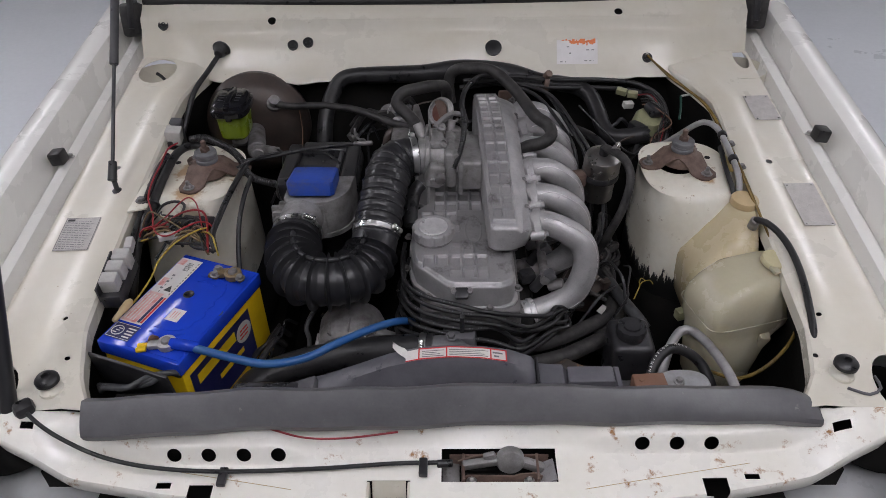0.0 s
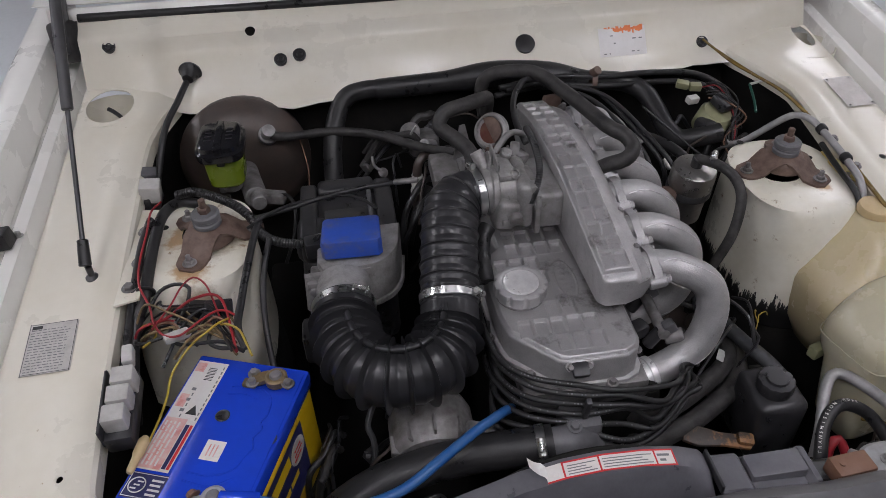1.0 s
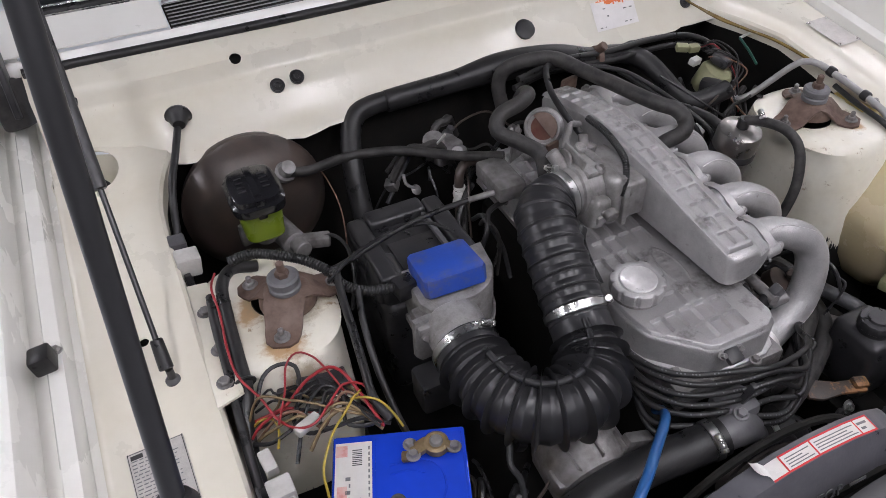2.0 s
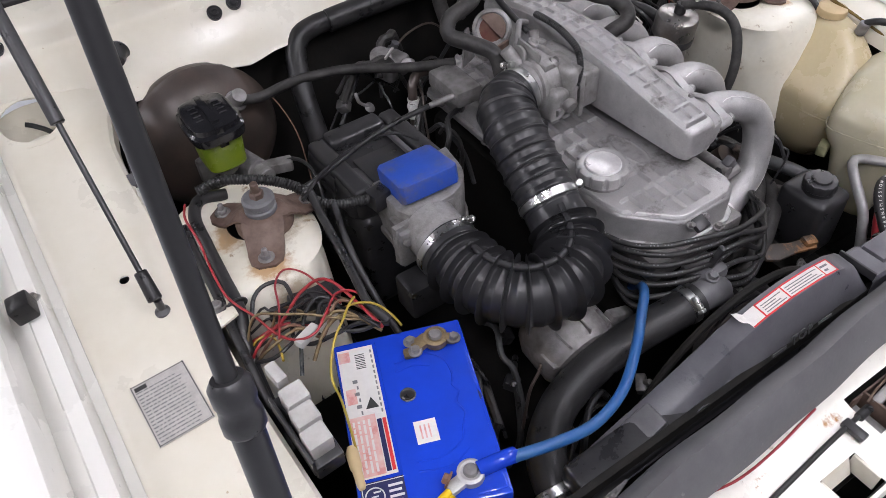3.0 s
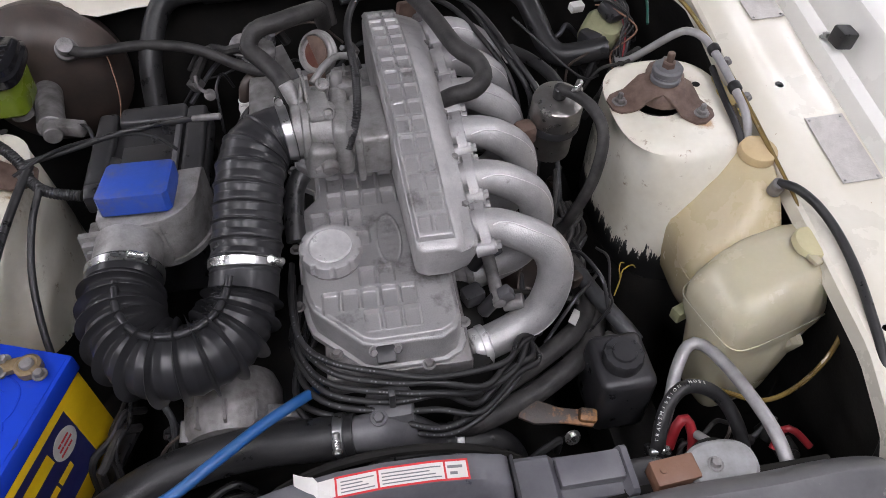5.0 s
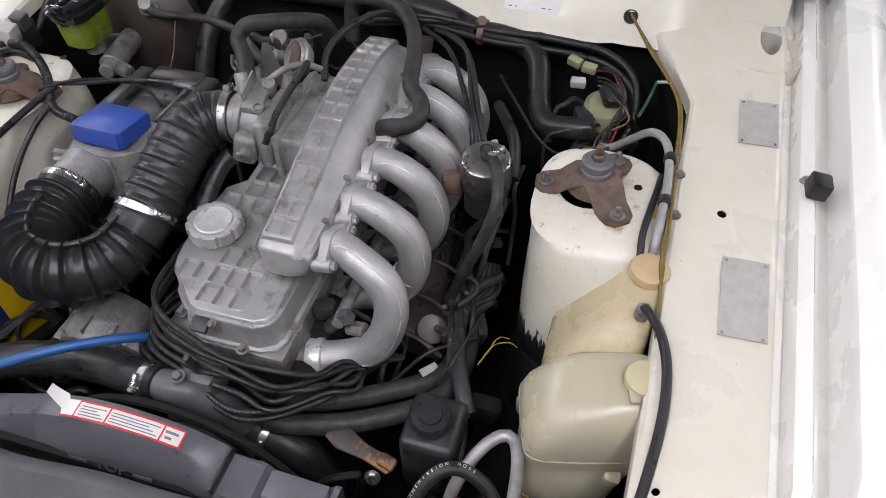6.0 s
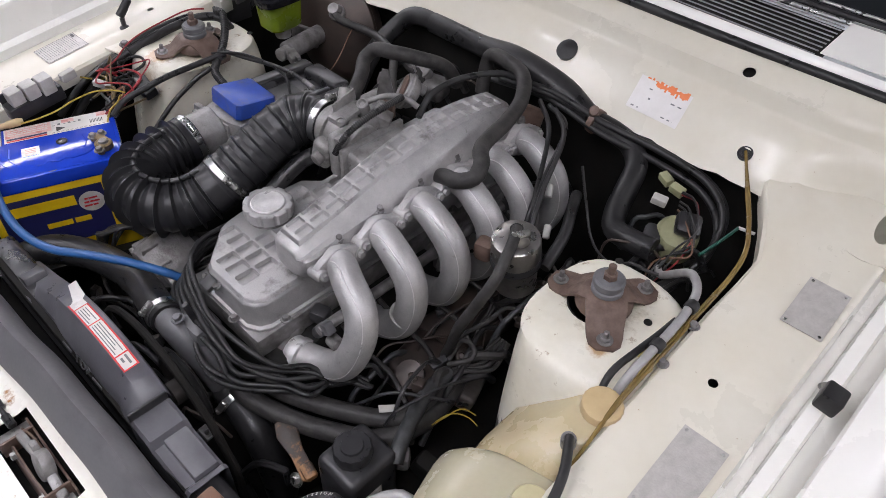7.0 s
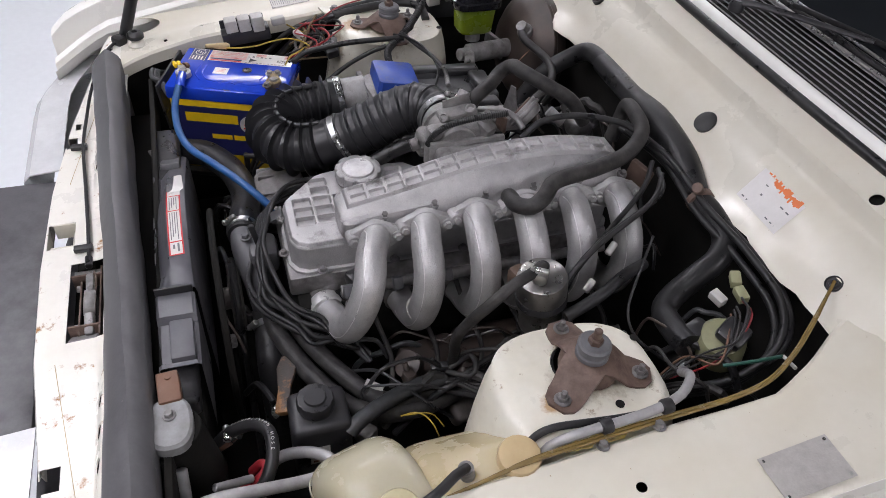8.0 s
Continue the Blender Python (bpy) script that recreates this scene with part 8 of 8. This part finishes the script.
def print_along(pts, r, up, start, count, rnd_):
    """Small bars of worn print along a tube."""
    C, bm = spline(pts, 0.0016), B()
    for i in range(count):
        k = start + i * 3
        if k + 2 >= len(C) or rnd_.random() < 0.55:
            continue
        q = (C[k + 1] - C[k - 1]).normalized()
        n = (Vector(up) - q * Vector(up).dot(q)).normalized()
        w, o = q.cross(n), C[k] + n * (r + 0.0002)
        bm.faces.new([bm.verts.new(o + q * i_ * 0.0011 + w * j_ * 0.0011) for i_, j_ in ((-1, -1), (1, -1), (1, 1), (-1, 1))])
    return bm


lr = random.Random(44)
for k in range(7):
    z0, out = 0.634 - 0.013 * k, 0.003 * k
    j = lambda q=0.006: lr.uniform(-q, q)
    pts = [(-0.070 + 0.004 * k + j(), 1.165 - 0.014 * k, 0.616 - 0.008 * k), (-0.074 + j(), 1.095 - 0.012 * k + j(), 0.622 - 0.010 * k), (-0.060 - out + j(0.004), 1.032 - 0.008 * k + j(), z0 - 0.004), (-0.022 - out + j(0.004), 0.990 - 0.007 * k, z0 + j(0.003)),
           (0.039, 0.966 - 0.006 * k, z0 - 0.004), (0.095 + j(), 0.960 - 0.006 * k + j(0.008), z0 - 0.010 + j(0.010)), (0.150 + j(0.010), 0.964 - 0.005 * k + j(0.010), 0.606 - 0.012 * k + j(0.012)),
           (0.198 + j(0.010), 0.984 + j(0.012), 0.588 - 0.009 * k + j(0.010)), (0.228 + j(0.014), 1.016 + j(0.012), 0.572 - 0.007 * k), (0.248 + j(0.014), 1.052 + j(0.012), 0.548 - 0.003 * k), (0.262 + j(0.02), 1.085 + j(0.01), 0.520)]
    t_ = thing("ignition_lead", pts[0], "black ignition lead with worn white print round the engine front", "ignition lead", "ignition leads")
    part("sheath", tube(B(), pts, 0.0042, 10), RUBBER, t_)
    wp = part("worn_print", print_along(pts, 0.0042, (0.05, -0.55, 0.85), 60 + 9 * k, 34, lr), PLASTIC_GREY, t_)
    tagged(wp, kind="stuff")
lc = thing("lead_clip", (0.039, 0.985, 0.56), "black plastic clip holding the ignition leads", "clip")
part("clip_strap", box(B(), (0.039, 0.948, 0.588), (0.008, 0.010, 0.088), (12, 0, 0), 0.002), PLASTIC, lc)
part("clip_foot", box(B(), (0.039, 0.984, 0.643), (0.024, 0.022, 0.010), (20, 0, 0), 0.003), PLASTIC, lc)
for sx in (-0.014, 0.014):
    part("clip_screw", bolt(B(), (0.039 + sx, 0.9895, 0.644), (0, -0.7, 0.7), 0.0045), ALLOY_DARK, lc)

# ---- injectors, hoses and harness below the runners ----
fr = thing("fuel_rail", (0.20, 1.30, 0.58), "grey fuel rail with injectors under the runners", "fuel rail")
part("rail", tube(B(), [(0.196, 1.06, 0.604), (0.198, 1.30, 0.606), (0.196, 1.52, 0.606)], 0.009, 12, 0.03), ALLOY_DARK, fr)
for y in RUN:
    part("injector", cyl(B(), (0.196, y - 0.045, 0.604), (0.176, y - 0.047, 0.575), 0.010, seg=14), PLASTIC, fr)
    part("injector_plug", box(B(), (0.206, y - 0.048, 0.612), (0.018, 0.016, 0.020), (0, -35, 0), 0.003), PLASTIC_GREY, fr)
solid("temperature_sensor", box(B(), (0.190, 1.076, 0.590), (0.016, 0.012, 0.012), (10, 20, 15), 0.002), ORANGE, "small orange sensor plug on the head", "sensor")
solid("sensor_plug", box(B(), (0.165, 1.088, 0.594), (0.03, 0.026, 0.024), (0, 0, 20), 0.006), PLASTIC, "black plug beside the coolant sensor", "sensor plug")
solid("coolant_sensor", cyl(B(), (0.205, 1.075, 0.582), (0.232, 1.07, 0.590), 0.011, seg=16), ALLOY_DARK, "grey sensor body in the first runner's loop", "sensor")
pipe("engine_hose", [(0.120, 0.950, 0.500), (0.150, 0.954, 0.490), (0.214, 0.979, 0.480), (0.268, 1.005, 0.480), (0.330, 1.046, 0.482), (0.358, 1.106, 0.484), (0.355, 1.174, 0.484), (0.330, 1.239, 0.480)], 0.0155, RUBBER_DULL, "thick dusty black hose low beside the block", "hose", "low hoses")
pipe("engine_hose", [(0.130, 0.985, 0.520), (0.172, 0.990, 0.505), (0.252, 1.030, 0.496), (0.332, 1.086, 0.494), (0.345, 1.140, 0.494), (0.335, 1.20, 0.490)], 0.0145, RUBBER_DULL, "second dusty black hose beside the block", "hose", "low hoses")
hs = thing("engine_harness", (0.36, 1.10, 0.50), "black sleeved engine harness crossing the low hoses", "harness")
part("sleeve", tube(B(), [(0.392, 1.030, 0.508), (0.380, 1.050, 0.518), (0.357, 1.103, 0.522), (0.343, 1.150, 0.522), (0.337, 1.193, 0.514)], 0.0120, 14), TAPE, hs)
for k in range(4):
    part("branch", tube(B(), [(0.340, 1.180, 0.516), (0.336 + 0.006 * k, 1.210, 0.510 + 0.003 * k), (0.350 + 0.010 * k, 1.250, 0.512), (0.350 + 0.006 * k, 1.30, 0.52)], 0.0042, 8), RUBBER_DULL, hs)
solid("pale_tag", box(B(), (0.318, 1.085, 0.5085), (0.030, 0.012, 0.0015), (12, 10, 55), 0.0003), PAPER_DIRTY, "torn pale paper tag on a low hose", "tag")
for k in range(6):
    y = 1.10 + 0.075 * k
    pipe("harness_branch", [(0.20, y, 0.59), (0.235, y + 0.01, 0.555), (0.285, y + 0.02, 0.53), (0.33, y + 0.01, 0.51)], 0.0042, RUBBER_DULL, "black wiring branch under the runners", "wire", "harness branches", 8)
eb = thing("engine_mount", (0.27, 1.20, 0.42), "grimy cast engine mounting on the block", "engine mount")
part("casting", box(B(), (0.275, 1.19, 0.475), (0.08, 0.10, 0.06), (0, 15, 8), 0.014, 3), BOOSTER, eb)
part("casting_arm", box(B(), (0.255, 1.330, 0.452), (0.10, 0.17, 0.050), (6, 10, -6), 0.014, 3), BOOSTER, eb)
part("casting_foot", box(B(), (0.330, 1.235, 0.440), (0.07, 0.08, 0.034), (-8, 18, 20), 0.010, 3), PULLEY, eb)
part("casting_boss", lathe(B(), [(0.022, 0), (0.022, 0.02), (0.010, 0.022)], (0.300, 1.15, 0.515), (0.3, -0.5, 0.8), 18), BOOSTER, eb)
for k, (p, s_, r_) in enumerate((((0.33, 1.07, 0.44), (0.04, 0.04, 0.05), (10, 0, 30)), ((0.40, 1.09, 0.43), (0.05, 0.03, 0.04), (0, 20, 10)), ((0.37, 1.06, 0.46), (0.03, 0.03, 0.03), (0, 0, 40)))):
    solid("pump_block", box(B(), p, s_, r_, 0.007), ALLOY_DARK if k != 1 else SEAL_SHADE_BLACK, "grimy metal block low beside the steering bottle", "bracket", "low blocks")
for k in range(2):
    pipe("yellow_wire", [(0.385, 1.110, 0.512), (0.397, 1.127, 0.532 - 0.004 * k), (0.406 - 0.006 * k, 1.142, 0.530), (0.423 - 0.016 * k, 1.150 + 0.006 * k, 0.528), (0.433 - 0.014 * k, 1.156 + 0.012 * k, 0.512)], 0.0010, WIRE_YELLOW, "thin yellow wire end beside the engine harness", "wire", "yellow wire ends", 6)
bm = B()
box(bm, (0.150, 1.585, 0.715), (0.045, 0.012, 0.045), (0, 10, 25), 0.004)
solid("lifting_eye", bm, RUST, "rusty steel lifting bracket behind the plenum", "bracket")
hj = thing("hose_joint", (-0.131, 1.480, 0.60), "brown hose end wrapped in frayed pale tape", "hose joint")
part("hose_end", tube(B(), [(-0.131, 1.480, 0.58), (-0.130, 1.482, 0.63), (-0.128, 1.485, 0.660), (-0.122, 1.492, 0.678), (-0.106, 1.500, 0.686), (-0.078, 1.498, 0.684)], 0.0085, 12), BOOSTER, hj)
part("frayed_tape", tube(B(), [(-0.1315, 1.480, 0.618), (-0.130, 1.482, 0.632), (-0.128, 1.484, 0.654)], lambda q, L: 0.0102 + 0.0008 * math.sin(q * 1900) + 0.0009 * math.sin(q * 370), 14, 0.0008), PAPER_DIRTY, hj, "frayed pale tape", 70)
bm = B()
lathe(bm, [(0.0085, 0), (0.010, 0.003), (0.006, 0.006)], (-0.190, 1.536, 0.632), (0.3, -0.6, 0.7), 16)
tube(bm, [(-0.190, 1.536, 0.638), (-0.198, 1.534, 0.643), (-0.206, 1.540, 0.650), (-0.206, 1.548, 0.664)], 0.0030, 8)
solid("wire_clip", bm, ALLOY_DARK, "small grey plastic clip on the bulkhead wiring", "clip")
bm = box(B(), (-0.125, 1.565, 0.70), (0.004, 0.004, 0.04), (30, 20, 0), 0.001)
solid("cable_tie", bm, PAPER_DIRTY, "pale nylon cable tie end", "cable tie")
bm = box(B(), (-0.085, 1.415, 0.700), (0.05, 0.09, 0.03), (0, 0, 0), 0.006)
solid("breather_box", bm, ALLOY_DARK, "cast alloy breather block beside the valve cover", "breather")
co = thing("coolant_outlet", (-0.115, 1.596, 0.640), "cast alloy coolant outlet with sensors behind the cover", "coolant outlet")
part("housing", box(B(), (-0.105, 1.596, 0.655), (0.060, 0.050, 0.040), (0, 0, 15), 0.010, 3), ALLOY_DARK, co)
part("neck", lathe(B(), [(0.017, 0), (0.017, 0.012), (0.020, 0.014), (0.020, 0.018), (0.012, 0.020)], (-0.125, 1.596, 0.672), (-0.2, -0.5, 0.85), 24), ALLOY_DARK, co)
part("sensor", lathe(B(), [(0.012, 0), (0.012, 0.010), (0.008, 0.012), (0.008, 0.026), (0.004, 0.028)], (-0.088, 1.624, 0.660), (0.3, -0.3, 0.9), 6), PLASTIC_GREY, co)
part("neck", cyl(B(), (-0.088, 1.556, 0.670), (-0.108, 1.531, 0.690), 0.011, seg=16), ALLOY, co)
pipe("idle_hose", [(-0.040, 1.25, 0.700), (-0.052, 1.235, 0.690), (-0.058, 1.200, 0.672), (-0.058, 1.17, 0.655)], 0.0135, RUBBER, "short black hose under the intake hose", "hose", seg=16)

# ---- dim clutter deep in the bay ----
cr = random.Random(77)
ZONES = [  # x, y, z ranges, how many runs, along which way they lie
    ((0.245, 0.375), (1.06, 1.48), (0.49, 0.585), 26, (0.2, 1.0, 0.25)),
    ((-0.26, 0.26), (1.575, 1.645), (0.61, 0.700), 12, (1.0, 0.15, 0.2)),
    ((-0.38, -0.17), (1.46, 1.62), (0.48, 0.560), 0, (0.6, 0.6, 0.4)),
    ((-0.30, 0.26), (0.875, 0.930), (0.42, 0.500), 8, (1.0, 0.1, 0.3)),
    ((0.41, 0.56), (0.82, 0.92), (0.42, 0.500), 7, (0.7, 0.5, 0.4)),
    ((-0.36, -0.22), (0.96, 1.12), (0.42, 0.540), 7, (0.3, 0.9, 0.4)),
    ((-0.17, -0.07), (1.34, 1.56), (0.60, 0.690), 9, (0.3, 1.0, 0.4)),
    ((0.40, 0.54), (1.47, 1.62), (0.58, 0.680), 8, (0.7, 0.7, 0.4)),
]
for (x0, x1), (y0, y1), (z0, z1), count, way in ZONES:
    for k in range(count):
        p = Vector((cr.uniform(x0, x1), cr.uniform(y0, y1), cr.uniform(z0, z1)))
        run, pts = cr.uniform(0.10, 0.20), []
        w = Vector(way) + Vector((cr.uniform(-0.5, 0.5), cr.uniform(-0.5, 0.5), cr.uniform(-0.4, 0.4)))
        w.normalize()
        for j in range(5):
            q = p + w * run * (j / 4 - 0.5) + Vector((cr.uniform(-0.007, 0.007), cr.uniform(-0.007, 0.007), cr.uniform(-0.006, 0.006))) - Vector((0, 0, 0.02 * (j / 2 - 1) ** 2))
            pts.append((min(max(q.x, x0), x1), min(max(q.y, y0), y1), min(max(q.z, z0 - 0.03), z1)))
        pts[0] = (pts[0][0], pts[0][1], pts[0][2] - 0.03)
        pts[-1] = (pts[-1][0], pts[-1][1], pts[-1][2] - 0.03)
        m_, c, r = ((RUBBER, "black rubber", 0.0055), (RUBBER_DULL, "dusty grey-black", 0.0035), (PLASTIC, "black", 0.0026), (BOOSTER, "brown-stained", 0.0022), (RUBBER_DULL, "dusty black", 0.007), (TAPE, "taped black", 0.0045))[k % 6]
        pipe("bay_hose" if r > 0.004 else "bay_wire", pts, r * cr.uniform(0.8, 1.2), m_, c + (" hose" if r > 0.004 else " wire") + " in the shade of the bay", "hose" if r > 0.004 else "wire", "shaded hoses and wires", 8, 0.006)
for k in range(24):
    (x0, x1), (y0, y1), (z0, z1) = ZONES[(0, 0, 3, 4, 5, 0, 1, 7)[k % 8]][:3]
    p = (cr.uniform(x0, x1), cr.uniform(y0, y1), z0 + (z1 - z0) * cr.uniform(0.1, 0.6))
    bm = box(B(), p, (cr.uniform(0.014, 0.030), cr.uniform(0.012, 0.026), cr.uniform(0.010, 0.022)), (cr.uniform(-25, 25), cr.uniform(-25, 25), cr.uniform(0, 90)), 0.003)
    merge(bm, cyl(B(), Vector(p), Vector(p) + Vector((cr.uniform(-0.02, 0.02), cr.uniform(-0.02, 0.02), 0.018)), 0.005, seg=10))
    solid("bay_connector", bm, (PLASTIC, BOOSTER, ALLOY_DARK, RUBBER_DULL)[k % 4], ("black plastic", "brown-stained", "grimy metal", "dusty black")[k % 4] + " connector in the shade of the bay", "connector", "shaded connectors")
